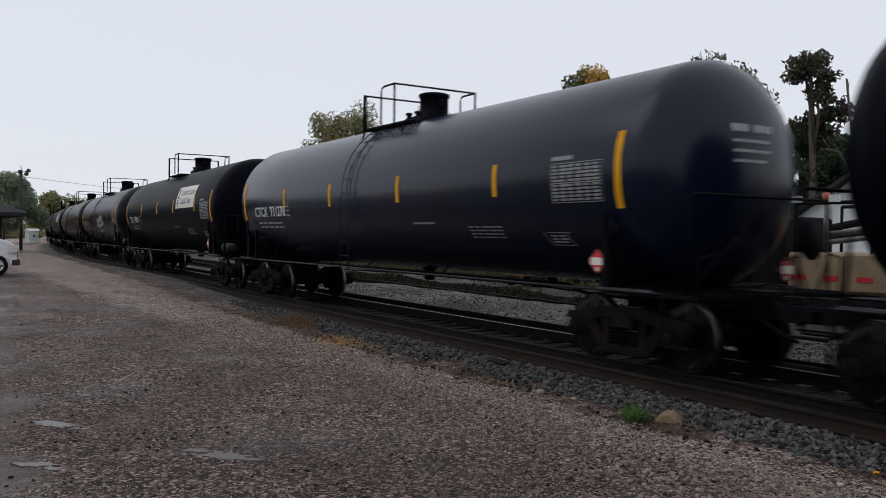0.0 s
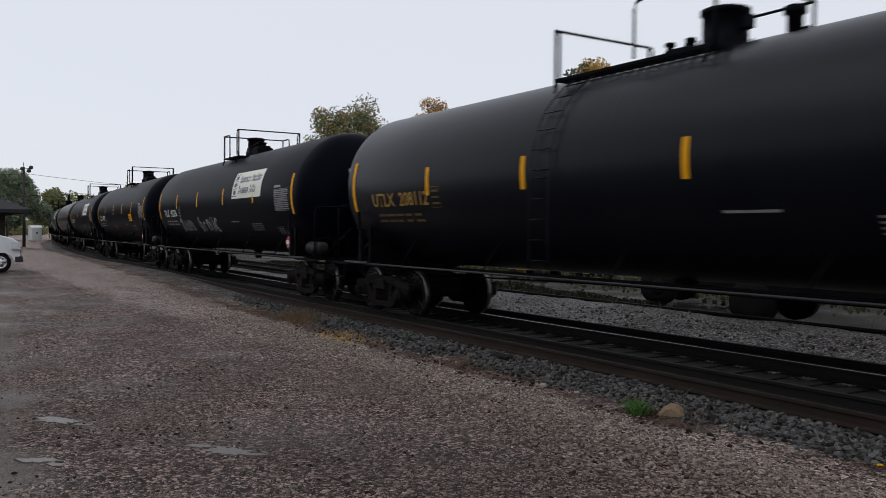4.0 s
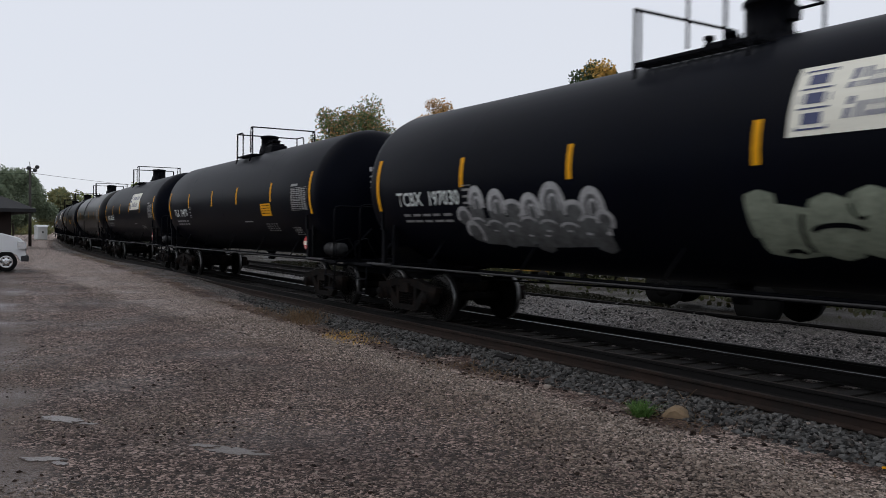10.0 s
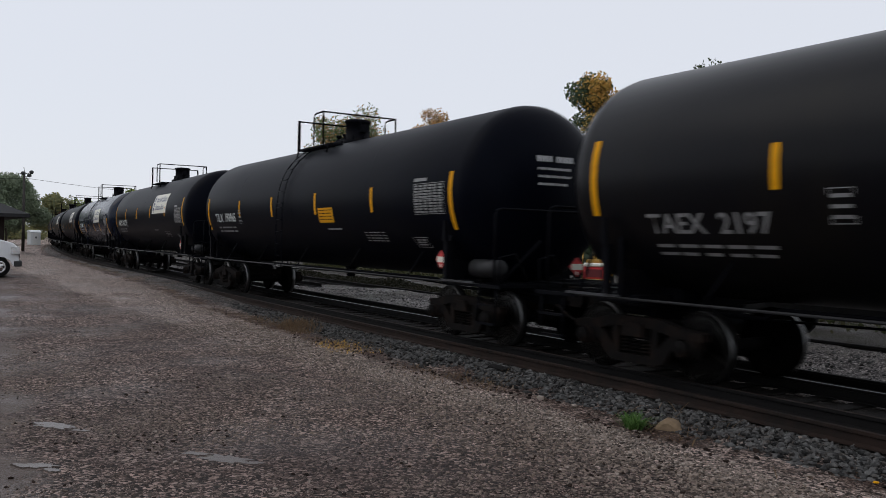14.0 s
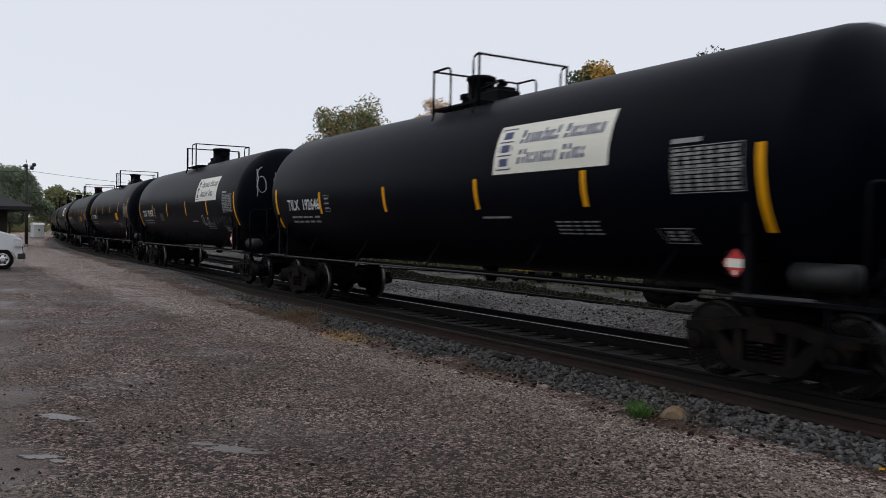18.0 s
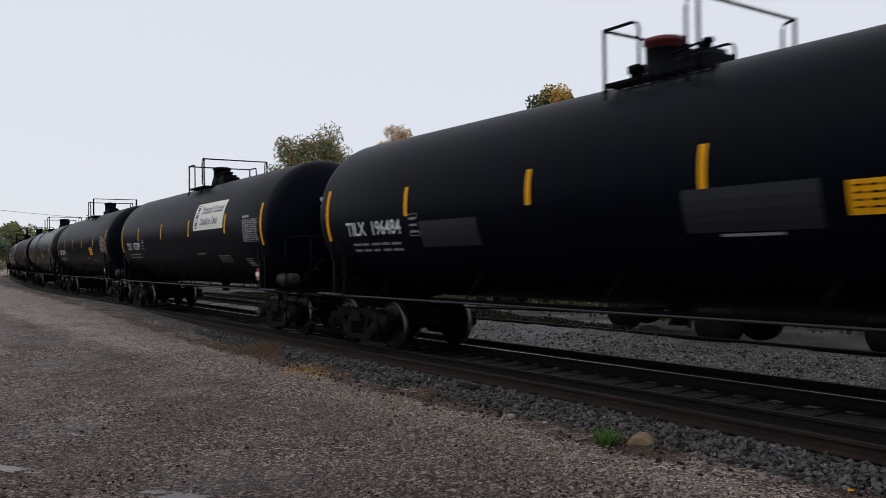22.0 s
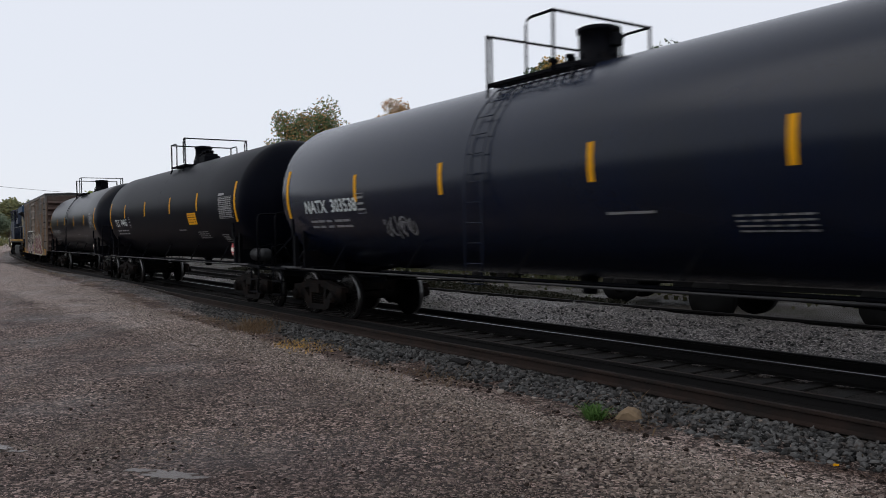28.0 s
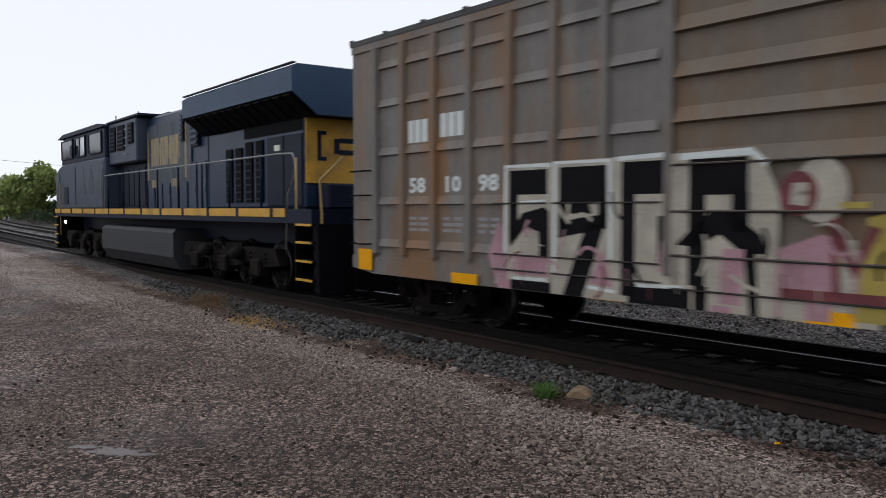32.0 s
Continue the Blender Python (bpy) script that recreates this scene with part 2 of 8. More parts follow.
LEAF_AUTUMN = leafy("autumn leaves", (0.085, 0.14, 0.055), (0.13, 0.185, 0.075), (0.5, 0.25, 0.1))
LEAF_ORANGE = leafy("orange autumn leaves", (0.26, 0.22, 0.09), (0.5, 0.3, 0.12), (0.66, 0.34, 0.12))
LEAF_YELLOW = leafy("yellowing leaves", (0.3, 0.24, 0.08), (0.6, 0.38, 0.1), (0.75, 0.44, 0.13))
LEAF_MID = leafy("dull green leaves", (0.05, 0.085, 0.045), (0.075, 0.11, 0.055), (0.11, 0.135, 0.07))
LEAF_BRIGHT = leafy("bright green leaves", (0.18, 0.24, 0.085), (0.25, 0.3, 0.1), (0.33, 0.36, 0.13))
LEAF_RED = leafy("dark red leaves", (0.035, 0.06, 0.03), (0.06, 0.075, 0.04), (0.14, 0.06, 0.06))
DRY = leafy("dry grass", (0.14, 0.09, 0.048), (0.22, 0.15, 0.088), (0.1, 0.06, 0.038))
GRASS = leafy("green grass", (0.06, 0.14, 0.03), (0.1, 0.2, 0.05), (0.14, 0.24, 0.07))


# ---- mesh helpers ----
def box(bm, x0, x1, y0, y1, z0, z1, mi=0):
    v = [bm.verts.new(p) for p in ((x0, y0, z0), (x1, y0, z0), (x1, y1, z0), (x0, y1, z0), (x0, y0, z1), (x1, y0, z1), (x1, y1, z1), (x0, y1, z1))]
    for f in ((3, 2, 1, 0), (4, 5, 6, 7), (0, 1, 5, 4), (1, 2, 6, 5), (2, 3, 7, 6), (3, 0, 4, 7)):
        bm.faces.new([v[i] for i in f]).material_index = mi


def cbox(x0, x1, y0, y1, z0, z1):
    bm = bmesh.new()
    box(bm, x0, x1, y0, y1, z0, z1)
    return bm


def bevelled(bm, w=0.01):
    bmesh.ops.bevel(bm, geom=bm.edges[:], offset=w, segments=1, affect="EDGES")
    return bm


def prism(bm, pts, y0, y1, mi=0):
    """A flat outline of (x, z) points, drawn out from y0 to y1."""
    a = [bm.verts.new((x, y0, z)) for x, z in pts]
    b = [bm.verts.new((x, y1, z)) for x, z in pts]
    n = len(pts)
    bm.faces.new(a).material_index = mi
    bm.faces.new(b[::-1]).material_index = mi
    for i in range(n):
        bm.faces.new((a[i], b[i], b[(i + 1) % n], a[(i + 1) % n])).material_index = mi


def tube(bm, pts, r, seg=6, mi=0):
    """A round bar through the points."""
    pts = [Vector(p) for p in pts]
    rings = []
    for i, p in enumerate(pts):
        d = (pts[min(i + 1, len(pts) - 1)] - pts[max(i - 1, 0)]).normalized()
        up = Vector((0, 0, 1)) if abs(d.z) < 0.9 else Vector((1, 0, 0))
        u = d.cross(up).normalized()
        w = u.cross(d)
        rings.append([bm.verts.new(p + r * (math.cos(k * math.tau / seg) * u + math.sin(k * math.tau / seg) * w)) for k in range(seg)])
    for a, b in zip(rings, rings[1:]):
        for k in range(seg):
            f = bm.faces.new((a[k], a[(k + 1) % seg], b[(k + 1) % seg], b[k]))
            f.smooth, f.material_index = True, mi
    bm.faces.new(rings[0][::-1]).material_index = mi
    bm.faces.new(rings[-1]).material_index = mi


def lathe(bm, prof, axis="x", centre=(0, 0, 0), seg=32, mi=0, smooth=True):
    """Turns a profile of (along, radius) points round an axis."""
    c = Vector(centre)
    rings = []
    for al, r in prof:
        ring = []
        for k in range(seg):
            a, b = r * math.cos(k * math.tau / seg), r * math.sin(k * math.tau / seg)
            ring.append(bm.verts.new(c + Vector({"x": (al, a, b), "y": (b, al, a), "z": (a, b, al)}[axis])))
        rings.append(ring)
    for i, (a, b) in enumerate(zip(rings, rings[1:])):
        for k in range(seg):
            f = bm.faces.new((a[k], a[(k + 1) % seg], b[(k + 1) % seg], b[k]))
            f.smooth, f.material_index = smooth, mi
    for ring in (rings[0][::-1], rings[-1]):
        bm.faces.new(ring).material_index = mi


def mesh_of(name, bm, material, smooth=None):
    bmesh.ops.recalc_face_normals(bm, faces=bm.faces)
    me = bpy.data.meshes.new(name)
    bm.to_mesh(me)
    bm.free()
    for m in (material if isinstance(material, (list, tuple)) else [material]):
        me.materials.append(m)
    return me


def part(name, bm, material, parent, label="", at=None):
    """One mesh object under a thing or a part; bm may be a ready mesh."""
    me = bm if isinstance(bm, bpy.types.Mesh) else mesh_of(name, bm, material)
    ob = new(name, me)
    ob.parent = parent
    if at is not None:
        ob.location = at
    if label:
        ob["label"] = label
    return ob


def thing(name, label, category, group="", m=None, kind=""):
    ob = new(name)
    ob.empty_display_size = 0.2
    if m is not None:
        ob.matrix_world = m
    return tagged(ob, label, category, group, kind)


def solid(name, bm, material, label, category, group="", kind="", m=None):
    """A thing or a piece of the setting that is one mesh."""
    ob = new(name, mesh_of(name, bm, material))
    if m is not None:
        ob.matrix_world = m
    return tagged(ob, label, category, group, kind)




def lettering(text, size, squeeze=1.0, bold=0.018):
    """A bmesh of flat letters, left aligned, base line at 0."""
    cu = bpy.data.curves.new("letters", "FONT")
    cu.body, cu.size, cu.resolution_u = text, size, 2
    cu.offset = size * bold
    ob = new("letters", cu)
    me = bpy.data.meshes.new_from_object(ob.evaluated_get(bpy.context.evaluated_depsgraph_get()))
    bpy.data.objects.remove(ob)
    bpy.data.curves.remove(cu)
    bm = bmesh.new()
    bm.from_mesh(me)
    bpy.data.meshes.remove(me)
    for v in bm.verts:
        v.co.x *= squeeze
    return bm


def strips(bm, u0, v0, u1, v1, n=4, mi=0, slope=0.0):
    """A flat rectangle cut into n bands, to be bent later."""
    rows = []
    for i in range(n + 1):
        v = v0 + (v1 - v0) * i / n
        rows.append((bm.verts.new((u0 + slope * (v - v0), v, 0)), bm.verts.new((u1 + slope * (v - v0), v, 0))))
    for (a, b), (c, d) in zip(rows, rows[1:]):
        bm.faces.new((a, b, d, c)).material_index = mi


def ribbon(bm, pts, w, mi=0, lift=0.0):
    """A flat brush stroke through (u, v) points."""
    ps = [Vector((*p, 0)) for p in pts]
    row = []
    for i, p in enumerate(ps):
        d = ps[min(i + 1, len(ps) - 1)] - ps[max(i - 1, 0)]
        nrm = Vector((-d.y, d.x, 0)).normalized() * w / 2
        row.append((bm.verts.new(p + nrm + Vector((0, 0, lift))), bm.verts.new(p - nrm + Vector((0, 0, lift)))))
    for (a, b), (c, d) in zip(row, row[1:]):
        bm.faces.new((a, b, d, c)).material_index = mi


def sweep(bm, prof, s0, s1, off, z=0.0, step=2.0, mi=0, closed=True, wander=None):
    """A rail or bed: a profile of (across, height) points drawn along the track."""
    n = max(1, int(abs(s1 - s0) / step))
    rows = []
    for i in range(n + 1):
        s = s0 + (s1 - s0) * i / n
        row = []
        for j, (o, h) in enumerate(prof):
            p = on_track(s, off + o)
            p.z = z + h + (wander(s, off + o) if wander else 0)
            row.append(bm.verts.new(p))
        rows.append(row)
    m = len(prof)
    for a, b in zip(rows, rows[1:]):
        for j in range(m if closed else m - 1):
            f = bm.faces.new((a[j], a[(j + 1) % m], b[(j + 1) % m], b[j]))
            f.material_index = mi
    return bm
# ---- ground ----
def ground_material():
    """Dark lot gravel, a paler gravel band and brown earth beside the track, old ballast and weeds beyond it."""
    m = bpy.data.materials.new("lot ground")
    m.use_nodes = True
    n, l = m.node_tree.nodes, m.node_tree.links
    b = n["Principled BSDF"]
    co, sep = n.new("ShaderNodeTexCoord"), n.new("ShaderNodeSeparateXYZ")
    l.new(co.outputs["Object"], sep.inputs[0])

    def calc(op, a, c, d=None):
        q = n.new("ShaderNodeMath")
        q.operation = op
        for i, v in enumerate((a, c, d)):
            if v is None:
                continue
            if isinstance(v, (int, float)):
                q.inputs[i].default_value = v
            else:
                l.new(v, q.inputs[i])
        return q.outputs[0]

    def noise_at(scale, detail=5, rough=0.55):
        q = n.new("ShaderNodeTexNoise")
        q.inputs["Scale"].default_value, q.inputs["Detail"].default_value, q.inputs["Roughness"].default_value = scale, detail, rough
        l.new(co.outputs["Object"], q.inputs["Vector"])
        return q.outputs[0]

    def ramp_of(v, stops):
        q = n.new("ShaderNodeValToRGB")
        e = q.color_ramp.elements
        while len(e) < len(stops):
            e.new(0.5)
        for el, (at, c) in zip(e, stops):
            el.position, el.color = at, (*c, 1) if len(c) == 3 else (c[0], c[0], c[0], 1)
        l.new(v, q.inputs[0])
        return q.outputs[0]

    def mix(f, a, c):
        q = n.new("ShaderNodeMixRGB")
        for i, v in enumerate((f, a, c)):
            l.new(v, q.inputs[i]) if not isinstance(v, tuple) else setattr(q.inputs[i], "default_value", (*v, 1))
        return q.outputs[0]

    off = calc("SUBTRACT", calc("SUBTRACT", sep.outputs["Y"], TRACK_Y), calc("MULTIPLY", calc("MULTIPLY", sep.outputs["X"], sep.outputs["X"]), 0.00055))
    wob = calc("MULTIPLY_ADD", noise_at(0.7, 6), 1.5, -0.75)
    edge = calc("ADD", calc("ADD", off, wob), calc("MULTIPLY_ADD", noise_at(4.5, 5, 0.7), 0.7, -0.35))
    across = calc("MULTIPLY_ADD", edge, 0.2, 1.0)

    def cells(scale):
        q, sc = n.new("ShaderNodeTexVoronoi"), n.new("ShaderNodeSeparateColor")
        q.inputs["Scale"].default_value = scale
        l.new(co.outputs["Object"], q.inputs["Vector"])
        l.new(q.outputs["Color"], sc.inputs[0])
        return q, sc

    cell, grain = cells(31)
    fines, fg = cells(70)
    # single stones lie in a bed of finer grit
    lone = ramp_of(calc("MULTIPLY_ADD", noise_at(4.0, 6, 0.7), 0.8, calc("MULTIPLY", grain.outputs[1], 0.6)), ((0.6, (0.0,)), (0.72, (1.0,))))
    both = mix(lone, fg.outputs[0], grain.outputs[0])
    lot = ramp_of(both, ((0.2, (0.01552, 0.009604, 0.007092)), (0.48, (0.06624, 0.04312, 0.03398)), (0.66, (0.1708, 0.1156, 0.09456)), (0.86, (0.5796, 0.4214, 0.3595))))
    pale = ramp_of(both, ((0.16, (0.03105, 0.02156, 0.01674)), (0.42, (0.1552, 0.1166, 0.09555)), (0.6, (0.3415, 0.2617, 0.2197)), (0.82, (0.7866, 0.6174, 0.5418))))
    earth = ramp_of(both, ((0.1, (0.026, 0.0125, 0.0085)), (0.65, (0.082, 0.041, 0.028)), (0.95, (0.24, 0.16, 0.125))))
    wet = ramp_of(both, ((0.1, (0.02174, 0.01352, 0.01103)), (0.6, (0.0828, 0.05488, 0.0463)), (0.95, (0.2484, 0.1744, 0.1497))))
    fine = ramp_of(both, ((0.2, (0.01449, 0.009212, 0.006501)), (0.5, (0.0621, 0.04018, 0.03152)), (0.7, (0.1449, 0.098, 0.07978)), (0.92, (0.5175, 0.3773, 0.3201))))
    near = ramp_of(calc("MULTIPLY_ADD", noise_at(0.6, 5), 0.5, calc("MULTIPLY_ADD", sep.outputs["X"], 0.09, 1.1)), ((0.3, (0.0,)), (0.85, (0.85,))))
    lot = mix(near, lot, fine)
    lot2 = mix(ramp_of(noise_at(0.45, 7, 0.65), ((0.47, (0.0,)), (0.58, (0.85,)))), lot, wet)
    worn = ramp_of(noise_at(0.9, 7, 0.7), ((0.54, (0.0,)), (0.66, (0.35,))))
    lot3 = mix(worn, lot2, pale)
    wide = calc("MINIMUM", calc("MULTIPLY_ADD", sep.outputs["X"], 0.016, 0.12), 0.0)
    band = calc("MULTIPLY", ramp_of(calc("SUBTRACT", across, wide), ((0.28, (0.0,)), (0.4, (1.0,)))), ramp_of(noise_at(1.3, 6, 0.7), ((0.34, (0.35,)), (0.5, (1.0,)))))
    c1 = mix(band, lot3, pale)
    old = ramp_of(both, ((0.2, (0.0125, 0.0105, 0.0095)), (0.45, (0.047, 0.04, 0.037)), (0.68, (0.11, 0.096, 0.09)), (0.88, (0.38, 0.345, 0.325))))
    strip = calc("MULTIPLY", ramp_of(across, ((0.475, (0.0,)), (0.5, (1.0,)))), ramp_of(noise_at(1.1, 6), ((0.4, (0.25,)), (0.52, (0.95,)))))
    c2 = mix(strip, c1, earth)
    bedded = calc("MULTIPLY", ramp_of(across, ((0.58, (0.0,)), (0.64, (1.0,)))), ramp_of(noise_at(1.4, 6, 0.65), ((0.42, (0.25,)), (0.52, (1.0,)))))
    c2 = mix(bedded, c2, old)
    # darker clods and paler nests of stones
    clod = ramp_of(noise_at(7.5, 5, 0.65), ((0.57, (0.0,)), (0.63, (0.75,))))
    c2 = mix(clod, c2, mix(noise_at(20, 2), (0.012, 0.008, 0.0065), (0.05, 0.035, 0.029)))
    nest = calc("MULTIPLY", ramp_of(noise_at(5.2, 6, 0.7), ((0.56, (0.0,)), (0.62, (0.7,)))), ramp_of(across, ((0.1, (0.35,)), (0.3, (1.0,)), (0.43, (1.0,)), (0.47, (0.0,)))))
    c2 = mix(nest, c2, pale)
    mudline = calc("MULTIPLY_ADD", noise_at(0.8, 6, 0.6), 1.4, calc("MULTIPLY_ADD", sep.outputs["Y"], -1.0, calc("MULTIPLY", sep.outputs["X"], -0.09)))
    mud = ramp_of(mudline, ((0.42, (0.0,)), (0.72, (0.9,))))
    mud = calc("MULTIPLY", mud, ramp_of(noise_at(0.55, 7, 0.65), ((0.4, (0.25,)), (0.52, (1.0,)))))
    c2 = mix(mud, c2, mix(noise_at(3.0, 7), (0.085, 0.061, 0.05), (0.2, 0.152, 0.128)))
    old = mix(ramp_of(calc("MULTIPLY", off, 0.05), ((0.285, (0.0,)), (0.31, (1.0,)))), old, mix(noise_at(2.0, 6), (0.012, 0.009, 0.006), (0.05, 0.04, 0.03)))
    far = mix(ramp_of(noise_at(0.35, 6), ((0.52, (0.0,)), (0.66, (0.8,)))), old, (0.03, 0.028, 0.015))
    c3 = mix(ramp_of(calc("MULTIPLY", edge, 0.05), ((0.06, (0.0,)), (0.1, (1.0,)))), c2, far)
    l.new(c3, b.inputs["Base Color"])
    rough = ramp_of(noise_at(0.5, 5), ((0.36, (0.5,)), (0.6, (0.9,))))
    l.new(calc("MULTIPLY_ADD", mud, -0.25, rough), b.inputs["Roughness"])
    b.inputs["Specular IOR Level"].default_value = 0.35
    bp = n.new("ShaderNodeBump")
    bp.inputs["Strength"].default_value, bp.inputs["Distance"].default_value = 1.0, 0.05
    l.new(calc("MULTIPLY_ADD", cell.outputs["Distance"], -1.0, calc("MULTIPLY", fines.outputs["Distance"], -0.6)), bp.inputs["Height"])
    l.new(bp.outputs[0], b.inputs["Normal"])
    return m


def ground_z(x, y):
    """Slight hollows and ruts in the lot, which climbs to rail level towards the station."""
    rise = max(0.0, min(1.0, (-x - 16) / 22))
    rise = 0.3 * rise * rise * (3 - 2 * rise) if y < 60 else 0.0
    if not (-60 < x < 20 and -30 < y < TRACK_Y - 1.5):
        return GROUND_Z + (rise if y < TRACK_Y else 0.0)
    return GROUND_Z + rise + 0.05 * noise.noise(Vector((x * 0.22, y * 0.3, 0))) + 0.012 * noise.noise(Vector((x * 1.3, y * 1.3, 4)))


def lines(near, far, step, grow):
    v = [0.0]
    d = step
    while v[-1] < far:
        v.append(v[-1] + d)
        if v[-1] > near:
            d *= grow
    return v


xs = sorted({-q - 5 for q in lines(25, 3500, 0.4, 1.35)} | {q - 5 for q in lines(10, 3500, 0.4, 1.35)})
ys = sorted({-q + 3 for q in lines(8, 3500, 0.4, 1.35)} | {q + 3 for q in lines(9, 3500, 0.4, 1.35)})
bm = bmesh.new()
grid = [[bm.verts.new((x, y, ground_z(x, y))) for y in ys] for x in xs]
for i in range(len(xs) - 1):
    for j in range(len(ys) - 1):
        bm.faces.new((grid[i][j], grid[i + 1][j], grid[i + 1][j + 1], grid[i][j + 1])).smooth = True
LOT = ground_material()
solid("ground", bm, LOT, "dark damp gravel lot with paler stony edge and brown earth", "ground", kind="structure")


# ---- track ----
def bed_wave(s, o):
    return 0.025 * noise.noise(Vector((s * 0.9, o * 1.7, 2)))


bm = bmesh.new()
sweep(bm, ((-2.3, -0.37), (-1.9, -0.3), (-1.5, -0.265), (-1.2, -0.27), (-0.95, -0.24), (-0.4, -0.2), (0.4, -0.2), (1.2, -0.2), (2.0, -0.25), (2.7, -0.3), (3.2, -0.24), (4.6, -0.2), (5.6, -0.2), (6.8, -0.24), (8.4, -0.38)), 60, -420, 0, step=0.8, closed=False, wander=bed_wave)
for f in bm.faces:
    f.smooth = True
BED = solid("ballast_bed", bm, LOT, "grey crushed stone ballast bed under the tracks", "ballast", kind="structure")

# oily strip whose dark colour also paints the shade under the train
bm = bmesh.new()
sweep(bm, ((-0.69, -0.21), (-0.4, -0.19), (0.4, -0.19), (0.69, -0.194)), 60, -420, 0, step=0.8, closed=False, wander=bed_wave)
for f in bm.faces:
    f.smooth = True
solid("oily_ballast", bm, OILY_SHADED, "oily ballast between the running rails, under-train shade painted in", "ballast", kind="structure")

RAIL = ((-0.07, -0.165), (0.07, -0.165), (0.07, -0.15), (0.012, -0.13), (0.01, -0.045), (0.036, -0.035), (0.036, -0.004), (0.028, 0.0), (-0.028, 0.0), (-0.036, -0.004), (-0.036, -0.035), (-0.01, -0.045), (-0.012, -0.13), (-0.07, -0.15))


def rail(name, off, base, top, label, z=0.0):
    bm = sweep(bmesh.new(), RAIL, -30 if off == 4.0 else 60, -420, off, z, step=1.5)
    if off == -1.05:  # the loose rail leaves the track by and by
        for v in bm.verts:
            v.co.y -= min(0.4, 0.03 * max(0.0, v.co.x + 8.5))
    for i, f in enumerate(bm.faces):
        j = i % len(RAIL)
        f.material_index = 1 if j in (7,) else 0
    solid(name, bm, [base, top], label, "rail", "rails of the tracks", kind="structure")


rail("rail", -0.755, RAIL_DARK, RAIL_RUST, "dark rusty running rail with a dull head")
rail("rail", 0.755, RAIL_DARK, RAIL_TOP, "dark steel rail with a bright polished head")
rail("rail", -1.05, RAIL_RUST, RAIL_RUST, "brown rusty spare rail lying beside the track", -0.075)
rail("rail", 2.15, RAIL_DARK, RAIL_DARK, "dark spare rail lying beyond the track", -0.085)
rail("rail", 4.0, RAIL_DARK, RAIL_DARK, "dark rusty rail of the second track", -0.02)
rail("rail", 5.53, RAIL_DARK, RAIL_DARK, "dark rusty rail of the second track", 0.0)


def bank_wave(s, o):
    """The bank fades out where the second track begins."""
    q = max(0.0, min(1.0, (s + 36) / 10))
    q = q * q * (3 - 2 * q)
    rise = float(np.interp(o, (2.3, 2.9, 3.6, 5.4, 5.7, 6.6, 7.6), (-0.28, -0.17, -0.08, -0.045, -0.09, -0.25, -0.45)))
    return -0.45 + q * (rise + 0.45) + q * (0.05 * noise.noise(Vector((s * 0.4, o * 0.6, 7))) + 0.03 * noise.noise(Vector((s * 1.6, o * 1.6, 3))))


bm = bmesh.new()
sweep(bm, [(2.25 + 0.3 * k, 0.0) for k in range(19)], 16, -36, 0, step=0.35, closed=False, wander=bank_wave)
for f in bm.faces:
    f.smooth = True
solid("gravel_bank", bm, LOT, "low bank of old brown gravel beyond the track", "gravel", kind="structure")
# ---- the train ----
R_TANK, Z_TANK = 1.565, 2.62
X_HEAD, D_HEAD = 7.5, 0.82


def wrap(bm, x0, z0, lift=0.006):
    """Bends flat work (u, v) onto the tank's camera side, its origin at x0 and height z0."""
    for v in bm.verts:
        phi = math.asin(max(-0.99, min(0.99, (z0 - Z_TANK) / R_TANK))) + v.co.y / R_TANK
        r = R_TANK + lift + v.co.z
        v.co = Vector((x0 + v.co.x, -r * math.cos(phi), Z_TANK + r * math.sin(phi)))
    return bm


def on_head(bm, y0, z0, lift=0.008):
    """Lays flat work on the tank's head at its +x end."""
    for v in bm.verts:
        y, z = y0 + v.co.x, z0 + v.co.y
        r2 = (y * y + (z - Z_TANK) ** 2) / R_TANK**2
        v.co = Vector((X_HEAD + D_HEAD * math.sqrt(max(0, 1 - r2)) + lift + v.co.z, y, z))
    return bm


def tank_mesh():
    prof = [(-X_HEAD - D_HEAD * math.sin(a), max(0.02, R_TANK * math.cos(a))) for a in [math.pi / 2 * (1 - i / 9) for i in range(9)]]
    prof += [(x, R_TANK) for x in (-X_HEAD, -5.0, -2.5, 0.0, 2.5, 5.0, X_HEAD)]
    prof += [(X_HEAD + D_HEAD * math.sin(a), max(0.02, R_TANK * math.cos(a))) for a in [math.pi / 2 * (i + 1) / 9 for i in range(9)]]
    bm = bmesh.new()
    lathe(bm, prof, "x", (0, 0, Z_TANK), 56)
    return mesh_of("tank", bm, TANK_BLACK)


